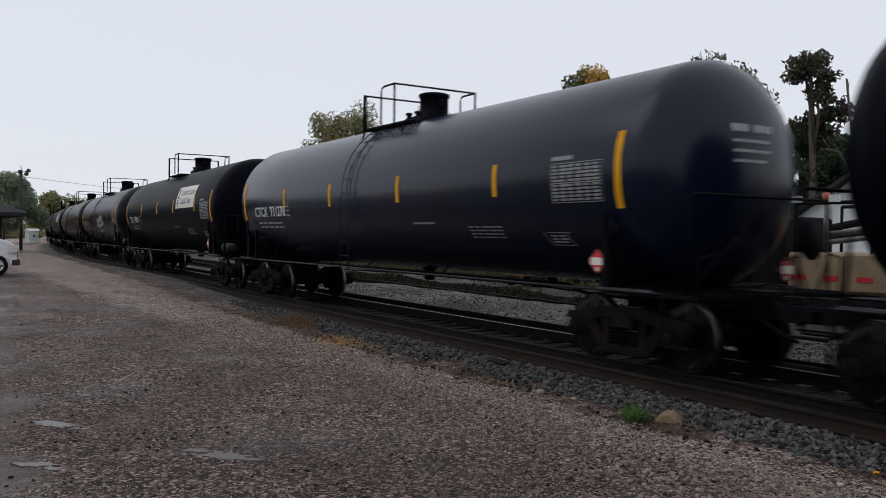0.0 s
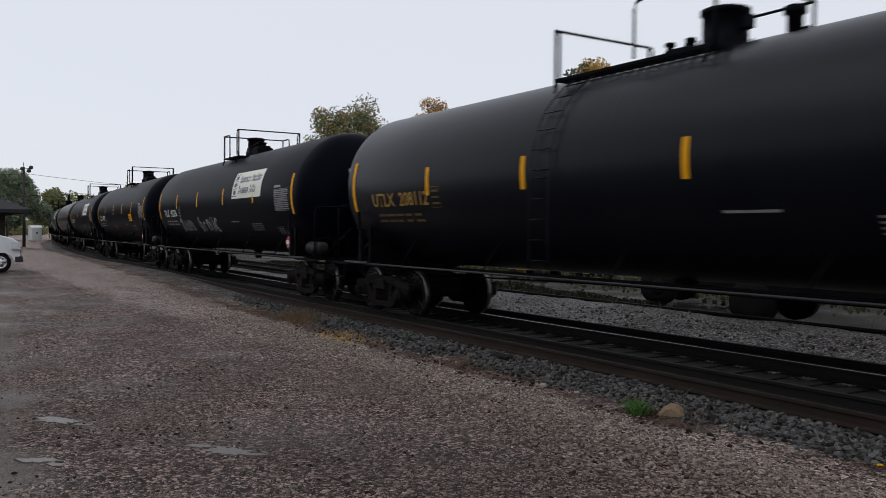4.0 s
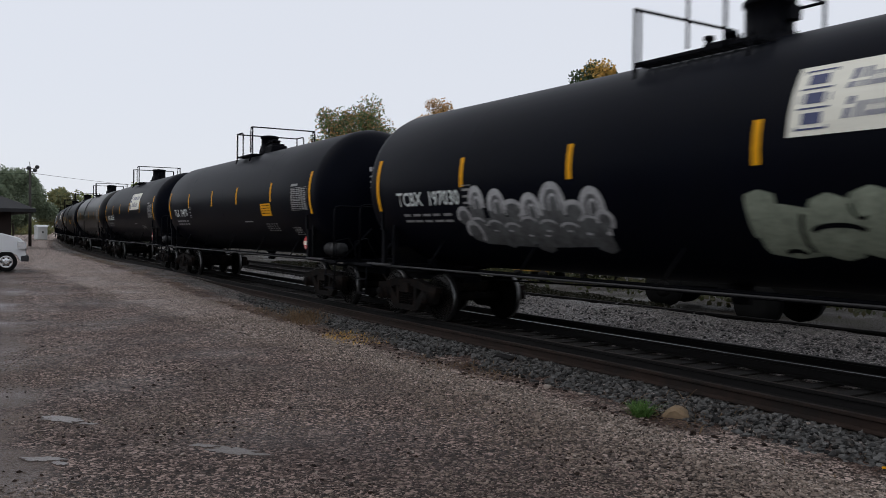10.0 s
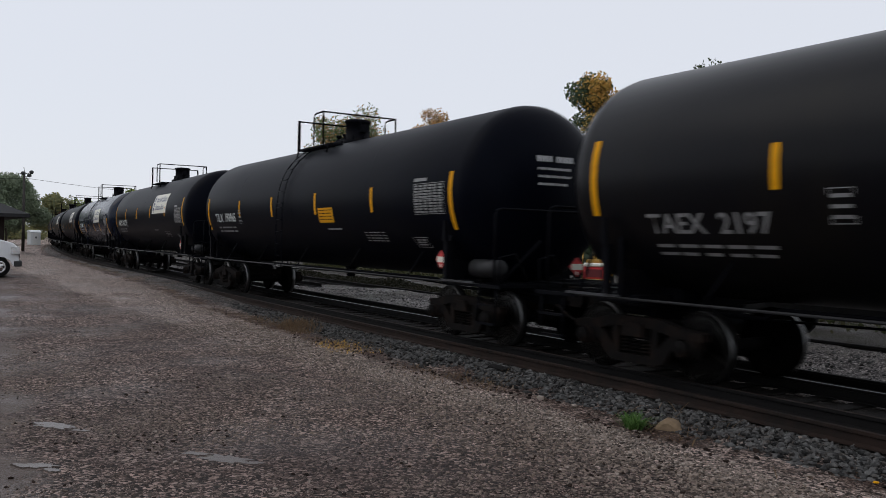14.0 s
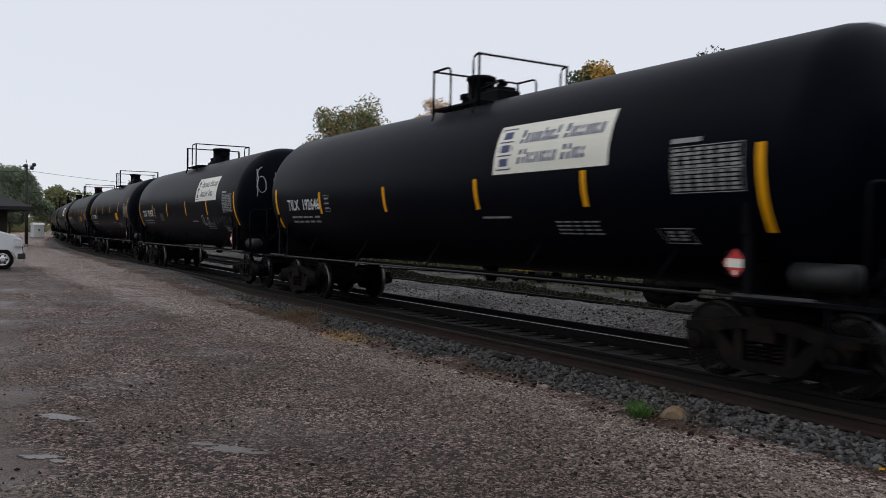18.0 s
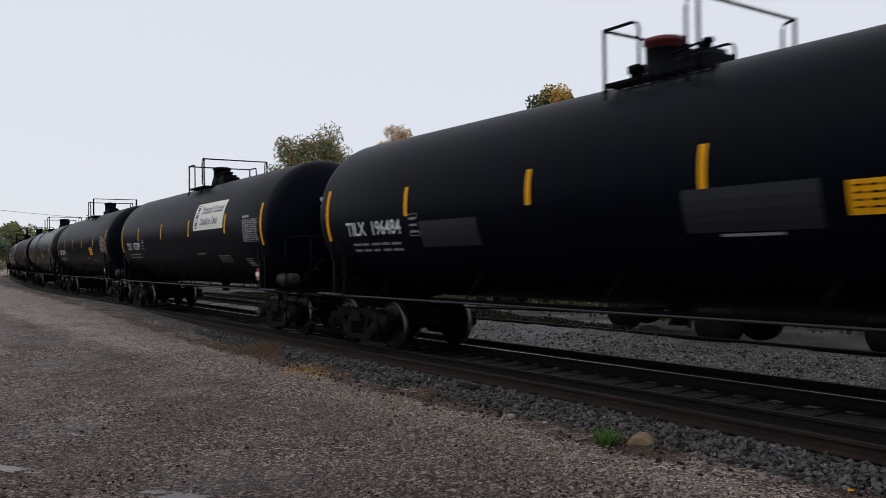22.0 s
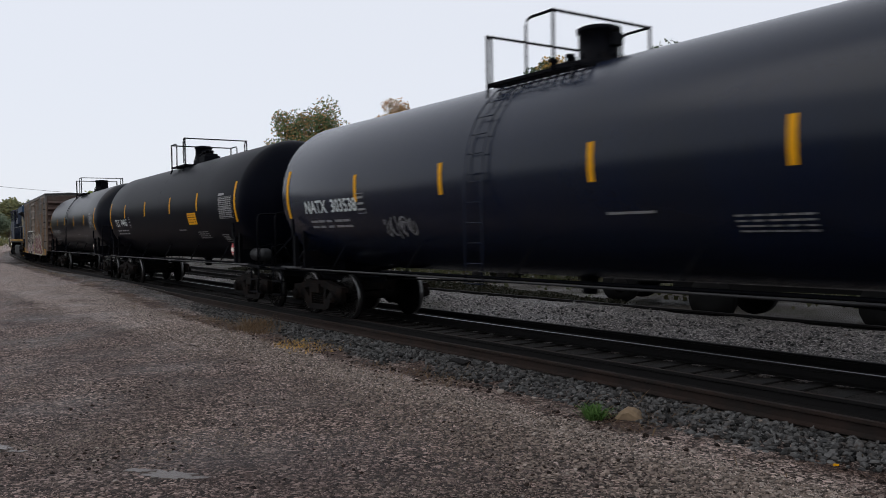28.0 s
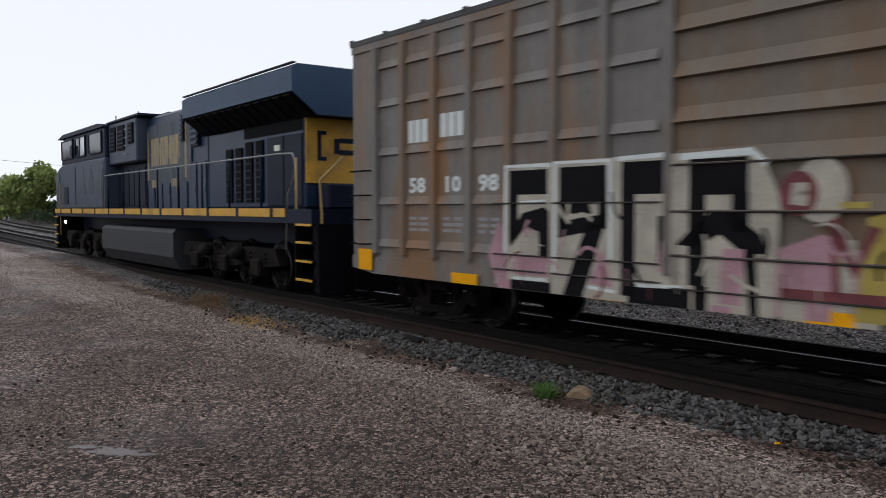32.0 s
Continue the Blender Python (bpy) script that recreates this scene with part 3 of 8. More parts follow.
def wheelset_mesh(r=0.457, seg=32):
    bm = bmesh.new()
    tube(bm, ((0, -1.02, 0), (0, 1.02, 0)), 0.085, 10)
    for sgn in (-1, 1):
        y = lambda q: sgn * q
        prof = ((0.68, 0.1), (0.665, r - 0.09), (0.66, r - 0.05), (0.66, r + 0.026), (0.69, r + 0.022), (0.705, r))
        lathe(bm, [(y(a), b) for a, b in prof], "y", seg=seg)
        lathe(bm, [(y(a), b) for a, b in ((0.705, r), (0.8, r - 0.004))], "y", seg=seg, mi=1)
        lathe(bm, [(y(a), b) for a, b in ((0.8, r - 0.004), (0.8, r - 0.06), (0.76, r - 0.08), (0.74, 0.19), (0.8, 0.14), (0.8, 0.09))], "y", seg=seg)
        for k in range(4):
            a = k * math.tau / 4
            tube(bm, ((0.08 * math.cos(a), y(1.0), 0.08 * math.sin(a)), (0.08 * math.cos(a), y(1.05), 0.08 * math.sin(a))), 0.022, 5)
    return mesh_of("wheelset", bm, [WHEEL, TREAD])


def side_frame_mesh():
    bm = bmesh.new()
    y0, y1 = -0.075, 0.075
    prism(bm, ((-1.14, 0.56), (-1.14, 0.66), (-0.8, 0.69), (-0.4, 0.78), (0.4, 0.78), (0.8, 0.69), (1.14, 0.66), (1.14, 0.56), (0.7, 0.56), (0.36, 0.64), (-0.36, 0.64), (-0.7, 0.56)), y0, y1)
    prism(bm, ((-0.78, 0.56), (-0.62, 0.58), (-0.3, 0.3), (-0.36, 0.16), (-0.5, 0.2)), y0 + 0.01, y1 - 0.01)
    prism(bm, ((0.78, 0.56), (0.5, 0.2), (0.36, 0.16), (0.3, 0.3), (0.62, 0.58)), y0 + 0.01, y1 - 0.01)
    prism(bm, ((-0.42, 0.16), (0.42, 0.16), (0.34, 0.27), (-0.34, 0.27)), y0 + 0.005, y1 - 0.005)
    prism(bm, ((-0.42, 0.64), (-0.3, 0.64), (-0.28, 0.26), (-0.36, 0.26)), y0 + 0.012, y1 - 0.012)
    prism(bm, ((0.42, 0.64), (0.36, 0.26), (0.28, 0.26), (0.3, 0.64)), y0 + 0.012, y1 - 0.012)
    for sx in (-0.89, 0.89):
        prism(bm, ((sx - 0.2, 0.57), (sx + 0.2, 0.57), (sx + 0.16, 0.34), (sx - 0.16, 0.34)), y0 + 0.02, y1 - 0.02)
        lathe(bm, ((-0.12, 0.11), (-0.16, 0.13), (0.1, 0.13)), "y", (sx, 0, 0.457), 14)
    return mesh_of("side_frame", bm, TRUCK)


def spring_mesh():
    bm = bmesh.new()
    for sx in (-0.17, 0.0, 0.17):
        pts = [(sx + 0.062 * math.cos(k * 1.05), 0.062 * math.sin(k * 1.05), 0.28 + 0.24 * k / 30) for k in range(31)]
        tube(bm, pts, 0.015, 4)
    return mesh_of("spring", bm, TRUCK)


def bolster_mesh():
    bm = bmesh.new()
    prism(bm, ((-0.19, 0.52), (0.19, 0.52), (0.17, 0.7), (-0.17, 0.7)), -1.12, 1.12)
    lathe(bm, ((0.7, 0.2), (0.8, 0.18)), "z", seg=14)
    return mesh_of("bolster", bm, TRUCK)


def brake_beam_mesh():
    bm = bmesh.new()
    tube(bm, ((0, -0.8, 0.36), (0, 0.8, 0.36)), 0.035, 6)
    for y in (-0.73, 0.73):
        prism(bm, ((-0.06, 0.26), (0.05, 0.26), (0.03, 0.48), (-0.03, 0.48)), y - 0.045, y + 0.045)
    return mesh_of("brake_beam", bm, TRUCK)


def bearing_cap_mesh():
    bm = bmesh.new()
    lathe(bm, ((-0.05, 0.105), (0.03, 0.105), (0.036, 0.095), (0.036, 0.06), (0.05, 0.05), (0.055, 0.02)), "y", seg=14)
    return mesh_of("bearing_cap", bm, TRUCK)


BEARING_CAP = bearing_cap_mesh()
WHEELSET, SIDE_FRAME, SPRING, BOLSTER, BRAKE_BEAM = wheelset_mesh(), side_frame_mesh(), spring_mesh(), bolster_mesh(), brake_beam_mesh()


def truck(parent, x):
    """A three-piece truck: bolster, side frames, springs and two wheelsets that turn."""
    t = part("truck", BOLSTER, None, parent, "grimy cast steel freight truck", (x, 0, 0))
    for y in (-1.0, 1.0):
        part("side_frame", SIDE_FRAME, None, t, at=(0, y, 0))
        part("spring", SPRING, None, t, at=(0, y, 0))
    for sx in (-0.89, 0.89):
        w = part("wheelset", WHEELSET, None, t, "dark steel wheels with a worn bright rim")
        w.matrix_parent_inverse = Matrix.Translation((sx, 0, 0.457))
        part("brake_beam", BRAKE_BEAM, None, t, at=(sx * 0.42, 0, 0))
        part("bearing_cap", BEARING_CAP, None, t, at=(sx, 1.165, 0.457))
        cap = part("bearing_cap", BEARING_CAP, None, t, at=(sx, -1.165, 0.457))
        cap.rotation_euler = (0, 0, math.pi)
    return t


def coupler_mesh():
    bm = bmesh.new()
    box(bm, -0.75, -0.2, -0.07, 0.07, 0.79, 0.95)
    prism(bm, ((-0.25, 0.72), (0.02, 0.72), (0.07, 0.8), (0.07, 0.96), (0.02, 1.04), (-0.25, 1.04)), -0.16, 0.05)
    prism(bm, ((-0.06, 0.76), (0.08, 0.76), (0.08, 1.0), (-0.06, 1.0)), 0.07, 0.16)
    tube(bm, ((-0.5, -0.22, 0.72), (-0.1, -0.25, 0.55), (0.04, -0.22, 0.5)), 0.025, 6)
    return mesh_of("coupler", bm, TRUCK)


COUPLER = coupler_mesh()


def couplers(parent, half):
    part("coupler", COUPLER, None, parent, at=(half, 0, 0))
    ob = part("coupler", COUPLER, None, parent, at=(-half, 0, 0))
    ob.rotation_euler = (0, 0, math.pi)


def ladder_mesh(x, w=0.42, r0=R_TANK + 0.06, top=math.radians(78), low=1.0, hang=True):
    """A ladder that follows the tank's side from the sill up to the top platform."""
    bm = bmesh.new()
    steps = []
    z = low
    while z < Z_TANK:
        steps.append((-r0 - 0.02, z))
        z += 0.3
    a = 0.0
    while a < top:
        steps.append((-r0 * math.cos(a), Z_TANK + r0 * math.sin(a)))
        a += 0.3 / r0
    for sx in (x - w / 2, x + w / 2):
        tube(bm, [(sx, y, zz) for y, zz in steps], 0.012, 5)
    for y, zz in steps:
        tube(bm, ((x - w / 2, y, zz), (x + w / 2, y, zz)), 0.01, 4)
    return mesh_of("ladder", bm, IRON)


def rail_run(name, pts, r, parent, material=None, label=""):
    bm = bmesh.new()
    tube(bm, pts, r, 6)
    return part(name, bm, material or IRON, parent, label)


def guard(car, x, w, base, top, turn):
    """A bent tube guard across the crown, both its ends turned back along the car and down."""
    e = x + turn
    k = math.copysign(0.1, turn)
    rail_run("end_rail", ((x, -w, top), (x, w, top)), 0.021, car)
    for y in (-w, w):
        rail_run("rail_post", ((x, y, base), (x, y, top + 0.02)), 0.024, car)
        rail_run("hand_rail", ((x, y, top), (e - k, y, top), (e - 0.3 * k, y, top - 0.03), (e, y, top - 0.1), (e, y, base + 0.1)), 0.021, car, label="bent tube hand rail")


def top_fittings(car, xl, xm, xr, kind):
    """Grated walkways with bent tube guards, manway, housings and valves on the tank's crown."""
    zt, w, zp = Z_TANK + R_TANK, 1.0, Z_TANK + R_TANK - 0.15
    far = max(xr, xm + 0.6)
    for s in (-1, 1):
        bm = bmesh.new()
        for y in (0.62, 0.74, 0.86, 0.98):
            box(bm, xl, far, s * y - 0.013, s * y + 0.013, zp - 0.02, zp + 0.02)
        n = int((far - xl) / 0.18)
        for i in range(n + 1):
            xx = xl + (far - xl) * i / n
            box(bm, xx - 0.012, xx + 0.012, min(s * 0.55, s * w), max(s * 0.55, s * w), zp - 0.03, zp + 0.012)
        part("platform", bm, IRON, car, "black steel grating walkway beside the manway")
        for xx in (xl + 0.06, far - 0.1):
            rail_run("platform_bracket", ((xx, s * w, zp), (xx, s * 1.06, zt - 0.36)), 0.02, car)
    guard(car, xl, w, zp - 0.12, zt + (0.58 if kind == "short" else 0.6), 0.6 if kind == "short" else 0.1)
    guard(car, xr, w, zp - 0.05, zt + 0.67, {"short": -0.18, "long": -0.58, "wide": -1.35}[kind])
    bm = bmesh.new()
    r, h = (0.26, 0.58) if kind == "short" else (0.3, 0.56)
    lathe(bm, ((-0.12, r + 0.07), (0.06, r + 0.07), (0.08, r), (h - 0.09, r), (h - 0.08, r + 0.03), (h - 0.02, r + 0.03), (h, r - 0.02), (h + 0.02, 0.1)), "z", (xm, 0, zt), 20)
    bon = part("manway", bm, IRON, car, "black round manway housing")
    for k in range(8):
        a = k * math.tau / 8
        part("bolt", BOLT, None, bon, at=(xm + (r + 0.045) * math.cos(a), (r + 0.045) * math.sin(a), zt + 0.06))
    if kind != "short":
        bm = bmesh.new()
        box(bm, xm + r, xm + r + 0.1, -0.09, 0.09, zt + 0.24, zt + 0.42)
        tube(bm, ((xm + 0.1, -0.1, zt + h), (xm + r + 0.06, -0.1, zt + h - 0.06), (xm + r + 0.06, -0.1, zt + 0.4)), 0.02, 6)
        part("lid_hinge", bm, IRON, bon)
    # low valve box beside the manway, with its lever
    side = 1 if kind == "short" else -1
    u0, u1 = sorted((xm + side * (r + 0.06), xm + side * (r + 0.68)))
    bm = bmesh.new()
    box(bm, u0, u1, -0.26, 0.26, zt - 0.08, zt + (0.2 if kind == "short" else 0.08))
    box(bm, u0 + 0.08, u1 - 0.06, -0.2, 0.2, zt + 0.05, zt + (0.27 if kind == "short" else 0.14))
    house_box = part("valve_housing", bevelled(bm, 0.02), IRON, car)
    for q in (0.2, 0.5, 0.8):
        bm = bmesh.new()
        lathe(bm, ((0, 0.05), (0.1, 0.05), (0.1, 0.08), (0.15, 0.07), (0.16, 0.02)), "z", (u0 + q * (u1 - u0), -0.12 + 0.2 * (q == 0.5), zt + (0.24 if kind == "short" else 0.1)), 8)
        part("valve_cap", bm, IRON, house_box)
    if kind == "short":
        rail_run("lever", ((xm + r, -0.2, zt + 0.28), (xm + r + 0.5, -0.2, zt + 0.34), (xm + r + 0.6, -0.2, zt + 0.24)), 0.018, house_box)
    bm = bmesh.new()
    px, py, ph = (xm - 0.5, 0.0, 0.32) if kind == "short" else (xm + 0.98, 0.1, 0.42) if kind == "wide" else (xm - 1.0, 0.1, 0.14)
    lathe(bm, ((-0.1, 0.1), (ph - 0.14, 0.1), (ph - 0.12, 0.14), (ph - 0.03, 0.14), (ph, 0.06)), "z", (px, py, zt), 14)
    tube(bm, ((px, py, zt + 0.07), (px + 0.2, py, zt + 0.07)), 0.05, 8)
    part("relief_valve", bm, IRON, car)


def bolt_mesh():
    bm = bmesh.new()
    lathe(bm, ((0, 0.03), (0.05, 0.03), (0.05, 0.018), (0.09, 0.018)), "z", seg=6, smooth=False)
    return mesh_of("bolt", bm, IRON)


BOLT = bolt_mesh()


def small(*a):
    """A part of many marks too small to pick apart."""
    return tagged(part(*a), kind="stuff")


def decal(name, car, material, u0, z0, w, h, label="", slope=0.0, n=4):
    bm = bmesh.new()
    strips(bm, 0, 0, w, h, n, slope=slope)
    return part(name, wrap(bm, u0, z0), material, car, label)


def tank_car(kind):
    """A stub-sill tank car with all that every car of its kind carries."""
    car = thing("tank_car", "black tank car", "tank car", "tank cars of the train")
    part("tank", tank_mesh(), None, car)
    for x in (-4.25, -0.1, 4.0) if kind == "A" else (-1.3, 0.1, 3.9):
        bm = bmesh.new()
        lathe(bm, ((x - 0.03, R_TANK - 0.004), (x - 0.012, R_TANK + 0.001), (x + 0.012, R_TANK + 0.001), (x + 0.03, R_TANK - 0.004)), "x", (0, 0, Z_TANK), 56)
        part("weld_seam", bm, IRON, car)
    # sills, bolsters, end platforms
    for s in (-1, 1):
        bm = bmesh.new()
        box(bm, s * 6.2, s * 8.6, -0.2, 0.2, 0.72, 1.08)
        box(bm, s * 6.75, s * 7.5, -1.25, 1.25, 0.98, 1.08)
        prism(bm, ((s * 6.2, 0.98), (s * 5.3, 1.12), (s * 6.2, 1.12)), -0.25, 0.25)
        part("stub_sill", bm, IRON, car)
        bm = bmesh.new()
        box(bm, s * 6.95, s * 7.05, -1.36, 1.36, 1.06, 1.42)
        for y in (-1.36, 1.28):
            box(bm, s * 6.96, s * 7.04, y, y + 0.08, 1.42, 1.95)
        box(bm, s * 6.6, s * 7.4, -0.6, 0.6, 1.0, 1.25)
        part("saddle", bm, IRON, car)
        bm = bmesh.new()
        for k in range(9):
            x = 7.8 + 0.1 * k
            box(bm, min(s * x, s * (x + 0.02)), max(s * x, s * (x + 0.02)), -1.4, 1.4, 1.02, 1.06)
        for y in (-1.45, -0.7, 0.0, 0.7, 1.4):
            box(bm, min(s * 7.75, s * 8.62), max(s * 7.75, s * 8.62), y, y + 0.05, 1.0, 1.05)
        small("end_platform", bm, IRON, car, "black steel grating step across the car's end")
        for y in (-1.47, 1.47):
            bm = bmesh.new()
            # pale strip: light on the sill's top edge put into its colour
            box(bm, min(s * 6.9, s * 7.9), max(s * 6.9, s * 7.9), y - 0.015, y + 0.015, 1.05, 1.085)
            part("platform_edge", bm, EDGE_LIT, car, "pale steel edge, its lit top painted in")
            bm = bmesh.new()
            box(bm, min(s * 7.06, s * 7.16), max(s * 7.06, s * 7.16), y - 0.06, y + 0.03, 1.09, 1.75)
            prism(bm, ((s * 7.06, 1.75), (s * 7.16, 1.75), (s * 7.13, 2.1), (s * 7.09, 2.1)), y - 0.1, y - 0.05)
            part("saddle_post", bm, IRON, car)
        for y in (-1.42, 1.42):
            bm = bmesh.new()
            for sx in (8.02, 8.5):
                tube(bm, ((s * sx, y, 1.05), (s * sx, y * 1.02, 0.42)), 0.02, 5)
            for z in (0.42, 0.72):
                box(bm, s * 8.02, s * 8.5, y - 0.05, y + 0.05, z - 0.015, z + 0.015)
            part("step", bm, IRON, car)
            rail_run("grab_rail", ((s * 8.56, y, 1.06), (s * 8.58, y, 1.5), (s * 8.6, y * 0.8, 1.56), (s * 8.6, y * 0.6, 1.06)), 0.016, car)
        rail_run("end_hand_rail", ((s * 8.4, -1.4, 1.06), (s * 8.4, -1.4, 2.17), (s * 8.4, -1.37, 2.25), (s * 8.4, -1.28, 2.28), (s * 8.42, 1.28, 2.28), (s * 8.4, 1.37, 2.25), (s * 8.4, 1.4, 2.17), (s * 8.4, 1.4, 1.06)), 0.023, car)
        rail_run("end_brace", ((s * 8.1, -1.05, 1.06), (s * 8.38, -0.45, 1.78)), 0.028, car)
    # long rails and running pipe along the tank's foot
    for y in (-1.42, 1.42):
        rail_run("side_rail", ((-8.0, y, 1.04), (8.0, y, 1.04)), 0.02, car, RESERVOIR, "thin dull steel rail along the tank's foot")
        for x in (-5.6, -2.9, 0.0, 2.9, 5.6):
            rail_run("rail_bracket", ((x, y, 1.04), (x + 0.25, y * 0.86, 1.55)), 0.016, car)
    rail_run("brake_pipe", ((-8.4, -0.35, 0.86), (-5.5, -0.35, 0.86), (-5.2, -0.5, 1.0), (5.2, -0.5, 1.0), (5.5, -0.35, 0.86), (8.4, -0.35, 0.86)), 0.03, car)
    rail_run("brake_rod", ((-5.8, 0.2, 0.8), (-1.6, 0.2, 0.88), (3.4, 0.15, 0.88), (5.8, 0.2, 0.8)), 0.018, car)
    # bottom outlet with its skid, brake cylinder and reservoir
    bm = bmesh.new()
    lathe(bm, ((0.8, 0.07), (0.83, 0.12), (0.87, 0.12), (0.89, 0.09), (0.98, 0.1), (1.08, 0.2)), "z", (0.15, 0, 0), 14)
    prism(bm, ((-0.05, 1.08), (0.02, 0.8), (0.28, 0.8), (0.35, 1.08)), -0.03, 0.03)
    part("bottom_outlet", bm, IRON, car)
    bm = bmesh.new()
    lathe(bm, ((-0.02, 0.05), (0.0, 0.16), (0.7, 0.16), (0.72, 0.05)), "x", (7.42, -1.08, 1.29), 18)
    tube(bm, ((7.55, -1.08, 1.3), (7.55, -1.08, 1.07)), 0.03, 6)
    tube(bm, ((8.0, -1.08, 1.3), (8.0, -1.08, 1.07)), 0.03, 6)
    part("air_reservoir", bm, RESERVOIR, car, "dusty black air reservoir")
    bm = bmesh.new()
    lathe(bm, ((0, 0.04), (0.02, 0.15), (0.45, 0.15), (0.5, 0.05)), "x", (-8.35, 0.55, 1.32), 14)
    part("brake_cylinder", bm, TRUCK, car)
    bm = bmesh.new()
    lathe(bm, ((0, 0.02), (0.01, 0.26), (0.04, 0.28), (0.06, 0.02)), "x", (8.55, 0.75, 1.75), 18)
    part("brake_wheel", bm, IRON, car)
    couplers(car, 9.05)
    for x in (-7.0, 7.0):
        truck(car, x)
    # yellow reflective stripes
    for x in (-STRIPE, STRIPE) if kind == "A" else (-STRIPE - 0.03, STRIPE + 0.07):
        decal("long_stripe", car, YELLOW, x - 0.055, 2.12, 0.11, 1.02, "tall yellow reflective stripe", n=6)
    for x in (-4.5, -1.65, 1.4, 4.3) if kind == "A" else (-4.4, -1.65, 1.45, 4.6):
        decal("short_stripe", car, YELLOW, x - 0.05, 2.48 if kind == "A" else 2.36, 0.1, 0.5, n=3)
    return car


SIGN_W, PLACARD_Y = 2.6, 0.1


def placard(car, x, z, y=None):
    """A red and white diamond placard in a holder: on the car's side, or (y given) on its end."""
    q = 0.165
    for k, (name, mt) in enumerate((("placard_holder", IRON), ("placard", RED), ("placard_panel", SIGN_WHITE))):
        bm = bmesh.new()
        if k == 0:
            box(bm, -0.14, 0.14, 0, 0.012, -0.14, 0.14)
        elif k == 1:
            prism(bm, ((0, -q), (q, 0), (0, q), (-q, 0)), -0.012, -0.004)
        else:
            box(bm, -0.12, 0.12, -0.016, -0.0125, -0.05, 0.05)
            box(bm, -0.02, 0.02, -0.016, -0.0125, -0.13, -0.08)
        for v in bm.verts:
            v.co = Vector((x + v.co.x, -1.5 + v.co.y, z + v.co.z)) if y is None else Vector((x - v.co.y, y + v.co.x, z + v.co.z))
        holder = part(name, bm, mt, car if k == 0 else holder, "red diamond placard" if k == 1 else "")
    return holder


def data_rows(bm, u0, v0, w, h, rows, cols, rng, gap=0.35):
    """Unreadable stencilled lines: plain bars."""
    step = h / rows
    for i in range(rows):
        u = u0
        for j in range(cols):
            ww = w / cols
            k = rng.uniform(0.6, 0.92)
            strips(bm, u, v0 + h - (i + 1) * step + step * gap / 2, u + ww * k, v0 + h - i * step - step * gap / 2, 1)
            u += ww


def mark_car(car, number, ink, sign, panel, seed, graffiti=(), patches=()):
    """What sets one car apart: number, data stencils, company sign, warning panel, spray paint."""
    rng = random.Random(seed)
    low = {"TAEX 2197": 0.3, "CTCX 732078": 0.2}.get(number, 0.0)
    small("reporting_mark", wrap(lettering(number.replace(" ", "  "), 0.36, 0.97), -6.53 + 0.3 * low, 2.2 - low), ink, car, "painted car number")
    bm = bmesh.new()
    data_rows(bm, 0, -0.36, 1.75, 0.24, 2, 5, rng, 0.6)
    small("weight_stencil", wrap(bm, -6.4, 2.2 - low), DULL_WHITE if ink is not GOLD else GOLD_DIM, car)
    bm = bmesh.new()
    for i in range(3):
        strips(bm, 0.03, 0.06 + i * 0.11, 0.25, 0.1 + i * 0.11, 1)
    for a, b, c, d in ((0, 0, 0.28, 0.012), (0, 0.37, 0.28, 0.382), (0, 0, 0.012, 0.38), (0.268, 0, 0.28, 0.38)):
        strips(bm, a, b, c, d, 1)
    small("clearance_mark", wrap(bm, -4.3 + low, 2.14 - 0.5 * low), DULL_WHITE if ink is not GOLD else GOLD_DIM, car)
    bm = bmesh.new()
    data_rows(bm, 0.03, 0.02, 1.0, 0.25, 5, 6, rng, 0.34)
    data_rows(bm, 0.03, 0.29, 1.0, 0.25, 5, 6, rng, 0.34)
    for a, b, c, d in ((0, 0, 1.05, 0.01), (0, 0.27, 1.05, 0.285), (0, 0.55, 1.05, 0.56), (0, 0, 0.01, 0.56), (1.04, 0, 1.05, 0.56)):
        strips(bm, a, b, c, d, 2)
    strips(bm, 0, 0.6, 0.45, 0.66, 1)
    small("data_panel", wrap(bm, 6.02, 2.22), GOLD_DIM if number == "UTLX 208112" else DULL_WHITE, car, "block of small stencilled lines")
    bm = bmesh.new()
    data_rows(bm, 0, 0, 0.95, 0.26, 4, 5, rng, 0.62)
    small("test_stencil", wrap(bm, 3.7, 1.7), DULL_WHITE, car)
    bm = bmesh.new()
    strips(bm, 0, 0, 0.75, 0.035, 1)
    part("seam_stencil", wrap(bm, 1.9, 1.95), DULL_WHITE, car)
    bm = bmesh.new()
    for a, b, c, d in ((0, 0, 0.5, 0.015), (0, 0.22, 0.5, 0.235), (0, 0, 0.015, 0.23), (0.485, 0, 0.5, 0.23)):
        strips(bm, a, b, c, d, 1, slope=-0.4)
    data_rows(bm, 0.06, 0.04, 0.36, 0.16, 3, 2, rng)
    small("notice_frame", wrap(bm, 5.7, 1.62), DULL_WHITE, car)
    bm = bmesh.new()
    for i, (w, h) in enumerate(((0.78, 0.1), (0.7, 0.04), (0.7, 0.04), (0.6, 0.04))):
        top = 3.22 - (0, 0.2, 0.33, 0.46)[i]
        n = 10
        for j in range(n):
            if i == 0 and j == 4:
                continue
            strips(bm, -0.45 + w * j / n, top - h, -0.45 + w * (j + 0.72) / n, top, 1)
    small("end_stencil", on_head(bm, 0.0, 0.0), GOLD if ink is GOLD else END_INK, car)
    placard(car, 6.95, 1.42)
    placard(car, 8.66, 1.36, PLACARD_Y)
